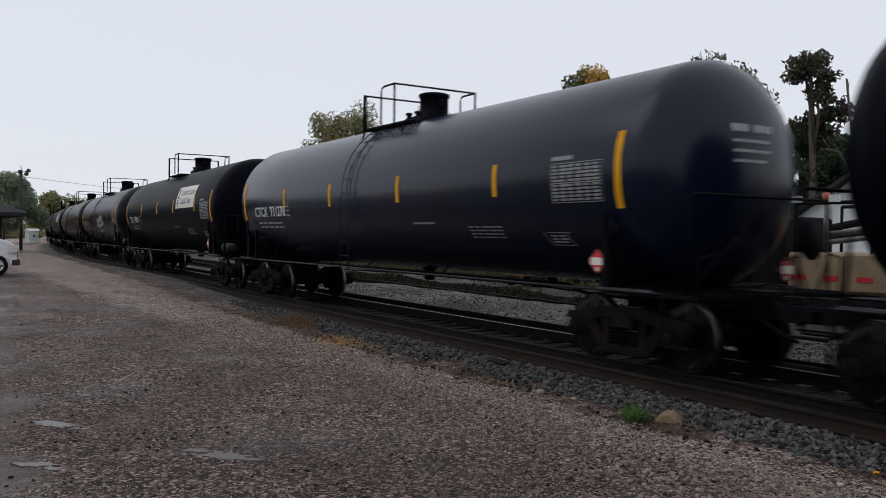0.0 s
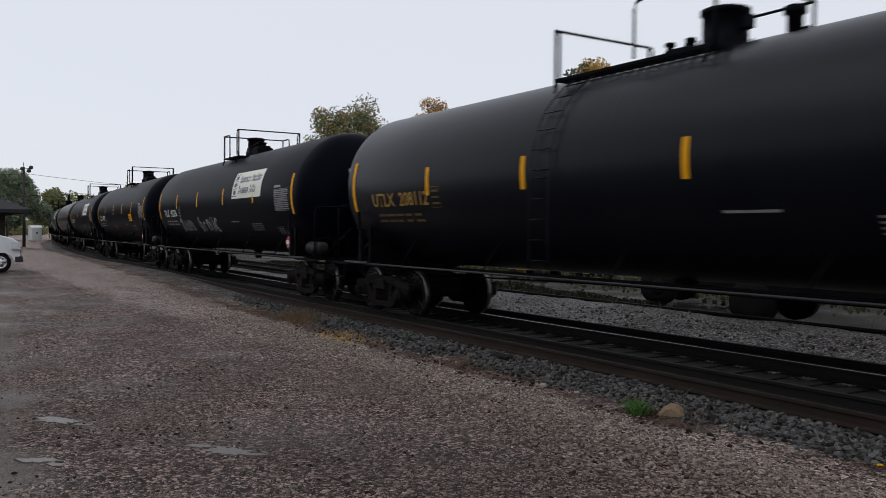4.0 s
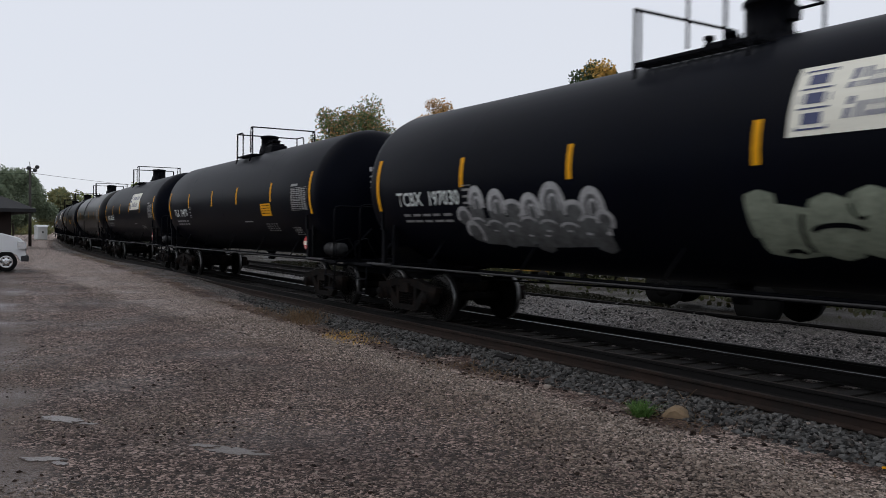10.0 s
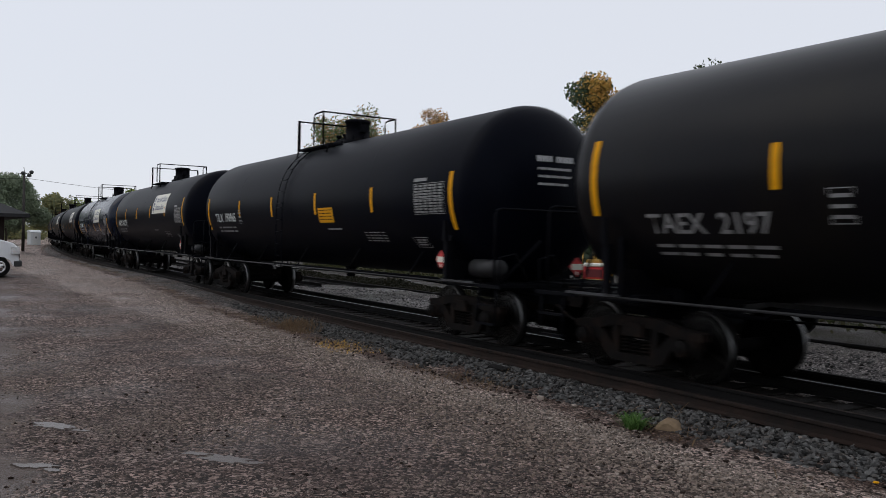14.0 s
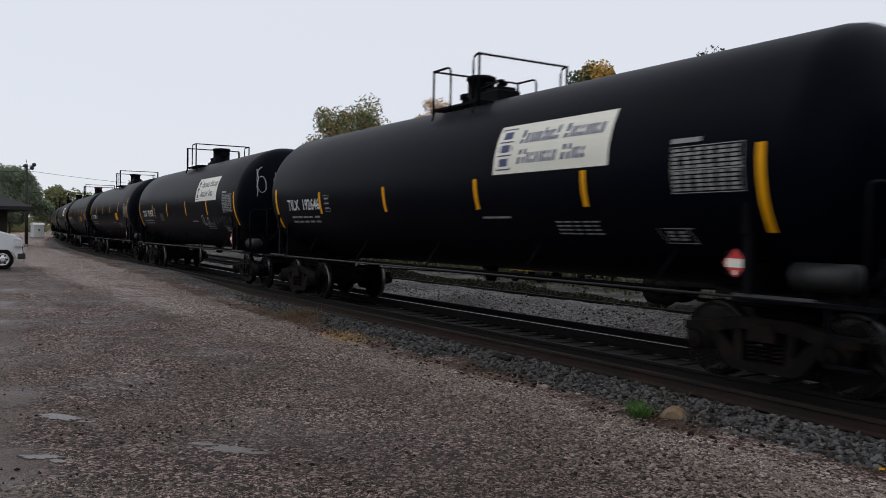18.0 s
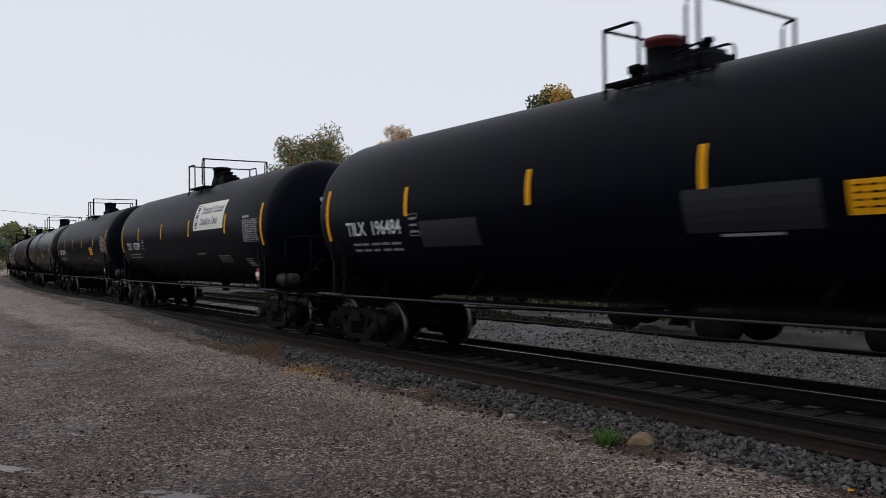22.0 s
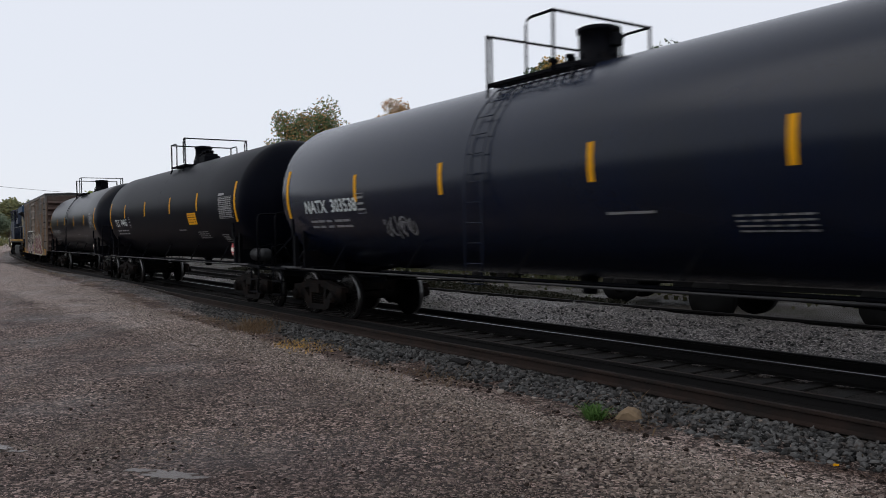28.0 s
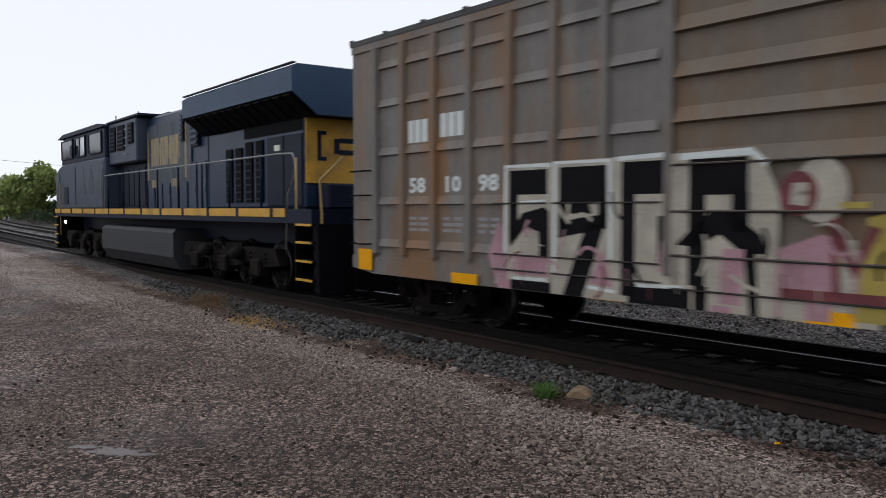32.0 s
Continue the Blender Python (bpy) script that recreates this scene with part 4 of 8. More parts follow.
    if sign:
        u, v = (1.9 if sign == 1 else sign), {"TCBX 197030": 2.74, "TILX 190481": 2.44}.get(number, 2.63)
        bm = bmesh.new()
        strips(bm, 0, 0, SIGN_W, 0.8, 6)
        sg = part("company_sign", wrap(bm, u, v), SIGN_WHITE, car, "white vinyl sign with blue print")
        bm = bmesh.new()
        for a, b, c, d in ((0.08, 0.06, 0.1, 0.74), (0.42, 0.06, 0.44, 0.74), (0.08, 0.06, 0.44, 0.08), (0.08, 0.72, 0.44, 0.74), (0.08, 0.28, 0.44, 0.3), (0.08, 0.5, 0.44, 0.52)):
            strips(bm, a, b, c, d, 2)
        for i in range(3):
            strips(bm, 0.15, 0.12 + 0.22 * i, 0.37, 0.24 + 0.22 * i, 1)
        small("sign_emblem", wrap(bm, u, v, 0.009), SIGN_BLUE, sg)
        bm = bmesh.new()
        for row, words in ((0.46, (9, 8)), (0.14, (9, 5))):
            x = 0.6
            for wl in words:
                for j in range(wl):
                    ww = 0.1 if j else 0.125
                    hh = 0.22 if j == 0 or rng.random() < 0.25 else 0.16
                    pick = rng.random() if j else 0.1
                    if pick < 0.25:
                        strips(bm, x, row, x + ww * 0.55, row + hh, 1, slope=0.18)
                    elif pick < 0.6:
                        strips(bm, x, row, x + ww * 0.3, row + hh, 1, slope=0.18)
                        strips(bm, x + ww * 0.46, row, x + ww * 0.76, row + 0.16, 1, slope=0.18)
                    else:
                        strips(bm, x, row, x + ww * 0.22, row + 0.16, 1, slope=0.18)
                        strips(bm, x + ww * 0.24, row, x + ww * 0.7, row + 0.055, 1, slope=0.18)
                        strips(bm, x + ww * 0.24, row + 0.11, x + ww * 0.7, row + 0.16, 1, slope=0.18)
                    x += ww
                x += 0.1
        small("sign_print", wrap(bm, u, v, 0.009), SIGN_BLUE, sg, "two lines of slanted blue print as bars")
    if panel:
        bm = bmesh.new()
        strips(bm, 0, 0, 0.8, 0.34, 2)
        pn = part("warning_panel", wrap(bm, 3.2 if panel == 1 else panel, 2.11), YELLOW, car, "yellow rectangular warning panel")
        bm = bmesh.new()
        data_rows(bm, 0.06, 0.04, 0.7, 0.28, 4, 5, rng, 0.72)
        small("warning_print", wrap(bm, 3.2 if panel == 1 else panel, 2.11, 0.009), IRON, pn)
    for u, v, w, h in patches:
        decal("paint_patch", car, GREY_PATCH, u, v, w, h, "square of grey touch-up paint")
    for g in graffiti:
        if g[0] == "head":
            bm = bmesh.new()
            loops(bm, rng, *g[3:])
            small("spray_paint", on_head(bm, g[1], g[2]), g[-2], car, "sprayed graffiti strokes")
        elif g[0] in TAGS:
            TAGS[g[0]](car)
        else:
            bm = bmesh.new()
            loops(bm, rng, *g[2:])
            small("spray_paint", wrap(bm, g[0], g[1]), g[-2], car, "sprayed graffiti strokes")


def arc(bm, cx, cy, rx, ry, a0, a1, thick, lean=0.0, k=18):
    """A sprayed stroke along a piece of an oval."""
    pts = []
    for i in range(k + 1):
        a = radians(a0 + (a1 - a0) * i / k)
        pts.append((cx + rx * math.cos(a) + lean * ry * math.sin(a), cy + ry * math.sin(a)))
    ribbon(bm, pts, 1.2 * thick, lift=0.0002 * (len(bm.faces) // k % 20))


def arch(bm, cx, top, rx, leg, thick, lean=0.0):
    """A sprayed hoop: a rounded top on two legs."""
    pts = [(cx - rx - lean * leg, top - rx * 1.3 - leg)]
    for i in range(13):
        a = radians(180 - 15 * i)
        pts.append((cx + rx * math.cos(a), top - rx * 1.3 + 1.3 * rx * math.sin(a)))
    pts.append((cx + rx - lean * leg, top - rx * 1.3 - leg))
    ribbon(bm, pts, 1.2 * thick, lift=0.0002 * (len(bm.faces) // 14 % 20))


def lobe(bm, cx, cy, rx, ry, square=2.6, lift=0.0, rows=12):
    """A filled rounded patch in thin rows, so that it follows the tank."""
    for i in range(rows):
        v0, v1 = -1 + 2 * i / rows, -1 + 2 * (i + 1) / rows
        h0, h1 = ((1 - abs(v) ** square) ** (1 / square) for v in (v0, v1))
        vs = [bm.verts.new((cx + q * rx * h, cy + v * ry, lift)) for q, h, v in ((-1, h0, v0), (1, h0, v0), (1, h1, v1), (-1, h1, v1))]
        if h0 < 0.01:
            vs = [vs[0], vs[2], vs[3]]
        elif h1 < 0.01:
            vs = vs[:3]
        bm.faces.new(vs)


def sprayed(car, name, bm, material, label, lift=0.006):
    return small(name, wrap(bm, 0, Z_TANK, lift), material, car, label)


def tag_hoops(car):
    """Two tags of looping pale outline strokes with hatched, thinly filled ends."""
    bm, fill = bmesh.new(), bmesh.new()
    arc(bm, -2.8, -0.55, 0.21, 0.25, 0, 360, 0.07, -0.12)
    arc(bm, -2.95, -0.75, 0.2, 0.45, 165, 250, 0.06)
    for cx, top, rx, leg in ((-2.3, -0.3, 0.15, 0.5), (-1.93, -0.27, 0.11, 0.45), (-1.52, -0.22, 0.16, 0.6)):
        arch(bm, cx, top, rx, leg, 0.06, 0.1)
    arc(bm, -1.9, -0.5, 0.05, 0.1, 0, 360, 0.04)
    for k in range(4):
        arc(bm, -0.95, -0.42 - 0.1 * k, 0.3 + 0.02 * k, 0.05, 170, 20, 0.035)
    arc(bm, -0.85, -0.95, 0.3, 0.3, 150, 20, 0.05)
    arc(bm, -1.65, -1.0, 0.2, 0.14, 200, -20, 0.05)
    arc(bm, -2.5, -1.05, 0.35, 0.22, 200, 350, 0.05)
    arc(bm, -1.7, -0.92, 0.1, 0.1, 0, 360, 0.04)
    lobe(fill, -0.95, -0.4, 0.3, 0.17, 5)
    lobe(fill, -0.8, -0.7, 0.28, 0.12)
    for k in range(5):
        arc(bm, -2.5 + 0.3 * k, -0.92 - 0.06 * (k % 2), 0.13, 0.14, 160 + 40 * k, 420 + 30 * k, 0.035)
    lobe(fill, -2.1, -0.8, 0.4, 0.2)
    lobe(fill, -2.4, -1.15, 0.25, 0.12)
    # the second one
    for cx, top, rx, leg in ((1.75, -0.24, 0.15, 0.2), (2.07, -0.24, 0.12, 0.25), (2.4, -0.27, 0.14, 0.22), (2.76, -0.4, 0.18, 0.06), (3.22, -0.34, 0.22, 0.25)):
        arch(bm, cx, top, rx, leg, 0.075, 0.05)
    ribbon(bm, [(1.3 + 0.5 * q / 8, -0.42 - 0.44 * (q / 8) ** 1.4) for q in range(9)], 0.07, lift=0.001)
    ribbon(bm, [(1.78, -0.85), (2.3, -0.82), (2.8, -0.86), (3.36, -0.84), (3.3, -1.02)], 0.045, lift=0.0014)
    arc(bm, 3.1, -0.66, 0.13, 0.12, 20, 300, 0.05)
    arc(bm, 1.8, -0.66, 0.1, 0.07, 0, 360, 0.06)
    arc(bm, 2.65, -0.75, 0.35, 0.12, 200, 340, 0.045)
    for cx in (1.95, 2.5, 3.0):
        arc(bm, cx, -1.12, 0.25, 0.2, 190, -30, 0.04)
    lobe(fill, 3.6, -0.68, 0.16, 0.1)
    lobe(fill, 3.75, -0.84, 0.14, 0.1)
    lobe(fill, 2.3, -0.65, 0.5, 0.18)
    for k in range(6):
        arc(bm, 1.9 + 0.24 * k, -0.98 - 0.04 * (k % 2), 0.14, 0.13, 200 + 30 * k, 430 + 20 * k, 0.035)
    lobe(fill, 2.5, -1.05, 0.6, 0.16)
    sprayed(car, "spray_fill", fill, GREY_THIN, "thin grey sprayed fill", 0.004)
    sprayed(car, "spray_paint", bm, SPRAY, "large looping sprayed tag in pale outline")


def tag_bubbles(car):
    """Rounded bubble letters sprayed grey, with pale outlines that fade towards the foot."""
    bm, fill = bmesh.new(), bmesh.new()
    for k, (cx, top, rx) in enumerate(((-3.9, -0.18, 0.17), (-3.35, -0.25, 0.2), (-2.5, -0.34, 0.2), (-1.97, -0.2, 0.24), (-1.15, -0.3, 0.2))):
        arch(bm, cx, top, rx, 0.42, 0.09, 0.12)
        arch(bm, cx + 0.02, top - 0.14, rx * 0.45, 0.1, 0.035, 0.1)
        lobe(fill, cx - 0.05, top - 0.52, rx + 0.02, 0.52, 4, 0.0002 * k)
    for cx, cy, rx, ry in ((-4.35, -0.66, 0.18, 0.16), (-4.2, -0.95, 0.2, 0.2), (-2.95, -0.55, 0.22, 0.14), (-1.55, -0.6, 0.2, 0.14), (-0.98, -0.74, 0.15, 0.13)):
        arc(bm, cx, cy, rx, ry, 200, -60, 0.06)
        lobe(fill, cx, cy, rx, ry, 2.4, 0.0014)
    lobe(fill, -2.7, -0.95, 1.6, 0.3, 4, 0.002)
    for k in range(7):
        arc(bm, -4.0 + 0.45 * k, -0.78 - 0.05 * (k % 3), 0.2, 0.1, 160, 20, 0.035)
    sprayed(car, "spray_fill", fill, GREY_FILL, "thin grey sprayed fill", 0.004)
    sprayed(car, "spray_paint", bm, SPRAY, "sprayed bubble letters in pale outline", 0.009)


def tag_rows(car):
    """Two rows of rounded outline letters, the upper one larger."""
    bm = bmesh.new()
    for k in range(6):
        u, v = 0.2 + 0.4 * k, -0.32 + 0.02 * k
        arc(bm, u, v, 0.16, 0.24, 0, 360, 0.06, 0.1)
        if k % 2 == 0:
            arc(bm, u, v + 0.04, 0.05, 0.1, 0, 360, 0.035)
        if k < 5:
            arc(bm, u + 0.15, v - 0.42, 0.2, 0.16, 20 * k, 330 + 10 * k, 0.045)
    arc(bm, 0.0, -0.55, 0.13, 0.14, 60, 300, 0.05)
    arc(bm, 2.5, -0.75, 0.25, 0.35, 120, -10, 0.045)
    sprayed(car, "spray_paint", bm, SPRAY, "two rows of sprayed outline letters")


def tag_green(car):
    """One word of four fat pale green letters, with dark gaps between their lower parts."""
    bm, gap = bmesh.new(), bmesh.new()
    lobe(bm, 1.5, -0.72, 0.2, 0.32, 5, 0.0)
    lobe(bm, 1.75, -0.93, 0.38, 0.36, 4, 0.0004)
    for k, (cx, cy, rx, ry) in enumerate(((2.3, -0.88, 0.28, 0.42), (2.76, -0.83, 0.3, 0.43), (3.25, -0.88, 0.3, 0.4), (3.32, -1.02, 0.2, 0.24))):
        lobe(bm, cx, cy, rx, ry, 2.6, 0.0008 + 0.0004 * k)
    arc(gap, 2.05, -0.95, 0.12, 0.3, 120, 230, 0.045)
    arc(gap, 2.35, -0.92, 0.3, 0.1, 170, 20, 0.05)
    arc(gap, 2.62, -0.5, 0.1, 0.25, 200, 300, 0.03)
    arc(gap, 3.0, -0.62, 0.08, 0.2, 200, 300, 0.035)
    arc(gap, 1.75, -1.24, 0.12, 0.08, 160, 20, 0.05)
    sprayed(car, "spray_paint", bm, PALE_GREEN, "pale green sprayed word of fat letters")
    sprayed(car, "spray_gap", gap, IRON, "dark gaps between sprayed letters", 0.011)


TAGS = {"hoops": tag_hoops, "bubbles": tag_bubbles, "rows": tag_rows, "green": tag_green}


def loops(bm, rng, w, h, n, material, thick):
    """Looping spray strokes, one letter after another: rounded hooks, bars and a shaky underline."""
    for i in range(n):
        cx, cy = w * (i + 0.5) / n, h / 2
        rx, ry = w / n * rng.uniform(0.3, 0.5), h * rng.uniform(0.3, 0.46)
        lean = rng.uniform(-0.1, 0.3)
        for q in range(2):
            a0, turn = rng.uniform(0, 6.28), rng.choice((-1, 1)) * rng.uniform(2.2, 5.2)
            dx, dy, k1 = rng.uniform(-0.3, 0.3) * rx, rng.uniform(-0.3, 0.3) * ry, rng.uniform(0.55, 1)
            pts = []
            for k in range(15):
                a = a0 + turn * k / 14
                x, y = rx * k1 * math.cos(a), ry * k1 * math.sin(a)
                pts.append((cx + dx + x + lean * y, cy + dy + y))
            ribbon(bm, pts, thick * rng.uniform(0.6, 1.2), lift=0.0004 * (2 * i + q))
        x = cx + rng.uniform(-0.6, 0.6) * rx
        ribbon(bm, [(x + lean * ry * (k / 3 - 1) + 0.02 * math.sin(2 * k), cy + ry * (k / 3 - 1)) for k in range(7)], thick * rng.uniform(0.6, 1.0), lift=0.0004 * 2 * i + 0.0002)


CARS = []
OWN_STRIPES = {
    "UTLX 208075": (-3.95, -1.15, 1.65, 4.45), "NATX 302245": (-4.5, -2.02, 0.97, 3.97), "UTLX 210570": (-4.22, -1.48, 1.45, 4.3), "TILX 190481": (-3.9, -1.43, 1.12, 3.82),
    "TILX 192646": (-4.53, -1.39, 1.83, 4.45), "UTLX 208139": (-3.99, -1.13, 1.41, 4.24), "TAEX 2197": (-4.58, -1.5, 1.35, 4.7), "TILX 196484": (-4.36, -1.17, 1.75, 4.4),
    "TILX 194771": (-4.34, -1.28, 1.43, 4.49), "TILX 192410": (-3.85, -0.66, 2.15, 5.3), "TCBX 196229": (-4.25, -1.6, 1.4, 4.3), "TILX 190965": (-4.16, -1.5, 1.4, 4.29),
    "TILX 315649": (-4.53, -1.82, 1.21, 4.32), "NATX 303538": (-4.32, -1.54, 1.75, 4.47), "TILX 194965": (-4.8, -1.83, 1.33, 4.13), "TILX 194774": (-4.4, -1.39, 1.4, 4.17),
    "CTCX 731278": (-4.33, -1.61, 1.49, 4.64), "TILX 192453": (-4.54, -1.81, 1.25, 4.15), "TILX 197299": (-4.73, -1.67, 1.42, 4.69), "TCBX 197030": (-4.29, -1.55, 1.51, 4.57),
}
# crown fittings: kind, left guard, manway, right guard
SHORT, LONG, WIDE = ("short", -0.33, -0.15, 1.2), ("long", -1.1, 0.35, 0.5), ("wide", -1.58, 0.75, 1.4)
OWN_CROWN = {
    "TILX 196484": ("short", -0.22, -0.04, 1.3), "TILX 192646": ("short", -0.44, -0.3, 1.08), "CTCX 731278": ("long", -1.05, 0.25, 0.32), "TAEX 2197": ("long", -1.2, 0.6, 0.76),
    "TILX 190481": ("long", -1.2, 0.35, 0.5), "NATX 303538": ("long", -1.0, 0.4, 0.5), "TILX 192453": ("long", -0.85, 0.3, 0.5), "NATX 302245": ("long", -1.2, 0.3, 0.45),
    "TCBX 197030": ("long", -0.88, 0.5, 0.62), "TILX 190965": LONG, "NATX 302278": LONG, "TILX 192410": LONG, "UTLX 208139": ("wide", -1.5, 0.75, 1.4), "UTLX 210570": WIDE, "UTLX 208112": WIDE, "CTCX 732078": LONG,
}
LOW_STRIPES = {"TILX 190481": 0.31, "TILX 192646": 0.25, "TILX 192453": 0.2, "UTLX 208075": 0.1, "TILX 190965": 0.12}
NO_LADDER = ("TCBX 197030", "NATX 302245", "TILX 192453", "TILX 192410", "NATX 302278")
BLUE_CAPS = ("TILX 315649", "TILX 197299")
NO_RESERVOIR = ("CTCX 731278", "TAEX 2197", "TILX 190481", "NATX 303538", "CTCX 732078")


def repaint(car, paint):
    """This car's own paint on its tank."""
    for o in car.children:
        if o.name.split(".")[0] in ("tank", "weld_seam", "ladder"):
            o.material_slots[0].link = "OBJECT"
            o.material_slots[0].material = paint


PAINTS = {"k": (TANK_BLACK, "black"), "b": (TANK_BLUE, "slate blue-grey"), "g": (TANK_GREY, "worn dark grey"), "n": (TANK_BROWN, "brownish black")}
CONSIST = [  # shape, paint, number, ink, sign, panel, graffiti, patches, slack in the couplers
    ("A", "k", "TILX 194758", WHITE, 0, 1, (), (), 0.1),
    ("B", "b", "CTCX 731278", WHITE, 0, 0, (), (), 0),
    ("A", "k", "TILX 192410", WHITE, 2.6, 0, (), (), 0),
    ("B", "g", "UTLX 210570", GOLD, 0, 0, (("rows",),), (), 0),
    ("B", "g", "UTLX 208112", GOLD, 0, 0, (), (), 0),
    ("A", "k", "TILX 192396", WHITE, 2.35, 0, ((-4.4, 1.6, 1.8, 0.6, 5, DULL_WHITE, 0.05), (-2.0, 1.6, 2.4, 0.65, 5, SPRAY, 0.05)), (), 0),
    ("A", "k", "TILX 194774", WHITE, 0, 3.33, (), ((-2.0, 1.75, 0.9, 0.22),), 0),
    ("A", "k", "TCBX 196229", WHITE, 1, 0, ((-1.8, 1.6, 1.5, 0.5, 4, DULL_WHITE, 0.03), (0.8, 1.7, 1.4, 0.45, 4, DULL_WHITE, 0.03)), (), 0),
    ("A", "g", "UTLX 208075", GOLD, 0, 0, (("hoops",),), (), 0),
    ("A", "k", "TCBX 197030", WHITE, 1.88, 0, (("bubbles",), ("green",)), (), 0),
    ("A", "k", "TILX 194771", WHITE, 0, 3.63, (), (), 0),
    ("A", "k", "NATX 302245", WHITE, 1.2, 0, (), (), 0.15),
    ("B", "n", "TAEX 2197", DULL_WHITE, 0, 0, (), (), 0),
    ("A", "k", "TILX 190965", WHITE, 0, 1.56, (), (), 0),
    ("A", "k", "NATX 302278", WHITE, 1, 0, (), (), 0),
    ("B", "b", "TILX 190481", WHITE, 1.27, 0, ((-2.4, 1.8, 2.2, 0.5, 5, GREY_PATCH, 0.04),), (), 0),
    ("A", "k", "TILX 192646", WHITE, 2.34, 0, (), (), 0.1),
    ("A", "k", "TILX 192453", WHITE, 2.75, 0, ((3.3, 1.75, 1.0, 0.5, 2, DULL_WHITE, 0.04), (4.5, 1.85, 2.2, 0.3, 6, GREY_PATCH, 0.03), ("head", -1.2, 2.6, 2.1, 0.95, 5, SPRAY, 0.026)), ((-3.2, 2.0, 0.6, 0.3),), 0),
    ("A", "k", "TILX 194731", WHITE, 0, 1, (), (), 0),
    ("A", "k", "TILX 196484", WHITE, 0, 3.37, (), ((-4.0, 1.95, 1.6, 0.45), (1.45, 2.0, 1.65, 0.5)), 0),
    ("A", "k", "TILX 197299", WHITE, 1.92, 0, (), (), 0),
    ("A", "k", "TILX 315649", WHITE, 0, 3.13, (), (), 0.15),
    ("B", "g", "UTLX 208139", GOLD, 0, 1.88, ((5.2, 1.5, 1.2, 0.3, 3, SPRAY, 0.03),), (), 0),
    ("A", "k", "UTLX 206117", GOLD, 0, 1, (), (), 0),
    ("B", "b", "NATX 303538", WHITE, 0, 0, ((-3.6, 1.65, 1.1, 0.5, 4, DULL_WHITE, 0.03),), (), 0),
    ("A", "k", "TILX 194965", WHITE, 0, 3.15, (), (), 0.25),
    ("B", "g", "CTCX 732078", DULL_WHITE, 0, 0, (), (), 0),
]
bases = {"A": tank_car("A"), "B": tank_car("B")}
used = set()
for i, (shape, paint, number, ink, sign, panel, graffiti, patches, slack) in enumerate(CONSIST):
    car = bases[shape] if shape not in used else copy_thing(bases[shape], Matrix())
    used.add(shape)
    CARS.append(car)
for i, (shape, paint, number, ink, sign, panel, graffiti, patches, slack) in enumerate(CONSIST):
    car = CARS[i]
    m, word = PAINTS[paint]
    crown, xl, xm, xr = OWN_CROWN.get(number, SHORT)
    top_fittings(car, xl, xm, xr, crown)
    if crown != "short" and number not in NO_LADDER:
        part("ladder", ladder_mesh(xl + 0.42), None, car)
    repaint(car, m)
    bands = sorted((o.data.vertices[0].co.x, o.name, o) for o in car.children if o.name.startswith("short_stripe"))
    for (was, nm, o), x in zip(bands, OWN_STRIPES.get(number, ())):
        o.location.x += x - 0.05 - was
        if number in LOW_STRIPES:
            o.matrix_local = Matrix.Translation((o.location.x, 0, Z_TANK)) @ Matrix.Rotation(LOW_STRIPES[number], 4, "X") @ Matrix.Translation((0, 0, -Z_TANK))
    if number in LOW_STRIPES:
        for o in car.children:
            if o.name.startswith("long_stripe"):
                o.matrix_local = Matrix.Translation((0, 0, Z_TANK)) @ Matrix.Rotation(LOW_STRIPES[number], 4, "X") @ Matrix.Translation((0, 0, -Z_TANK))
    for o in list(car.children_recursive):
        if o.name.startswith("bearing_cap") and number in BLUE_CAPS:
            o.material_slots[0].link = "OBJECT"
            o.material_slots[0].material = BLUE_CAP
            o["label"] = "blue painted bearing cap"
        elif o.name.startswith("air_reservoir") and number in NO_RESERVOIR:
            bpy.data.objects.remove(o)
    if number == "TILX 196484":
        bm = bmesh.new()
        lathe(bm, ((0.42, 0.263), (0.49, 0.263), (0.5, 0.294), (0.562, 0.294), (0.584, 0.2)), "z", (-0.04, 0, Z_TANK + R_TANK), 20)
        part("manway_band", bm, DULL_RED, car, "dull red band on the manway")
    mark_car(car, number, ink, sign, panel, 100 + i, graffiti, patches)
    extra = "white company sign" if sign else "yellow warning panel" if panel else "sprayed graffiti" if graffiti else "plain stencilled side"
    tagged(car, f"{word} tank car with yellow stripes and {extra}")
# ---- box car ----
BOX_GREY = mat("weathered grey-brown box car paint", (0.135, 0.125, 0.113), 0.62, var=0.42, scale=1.7, fine=26, bump=0.12, depth=0.004, second=(0.19, 0.1, 0.042), amount=0.52, stretch=(1.5, 1, 0.3))
BOX_RUST = mat("rusty brown box car end", (0.06, 0.036, 0.028), 0.8, var=0.4, scale=2, fine=30, bump=0.2, depth=0.004, second=(0.075, 0.06, 0.05), amount=0.35, stretch=(1, 1.5, 0.5))
BOX_DOOR = mat("faded door paint", (0.125, 0.102, 0.076), 0.65, var=0.3, scale=1.5, fine=22, bump=0.1, second=(0.15, 0.085, 0.042), amount=0.42, stretch=(1, 1, 0.3))
ROOF_DARK = mat("dark galvanised roof", (0.03, 0.029, 0.029), 0.5, metal=0.3, var=0.3, scale=2)
CREASE_SHADE = mat("grimy sheet crease", (0.02, 0.017, 0.016), 0.8, var=0.5, scale=3, fine=20, bump=0.1, second=(0.05, 0.042, 0.036), amount=0.4, spec=0.2)
PINK = mat("pink spray paint", (0.34, 0.19, 0.22), 0.7, var=0.25, scale=3, bump=0)
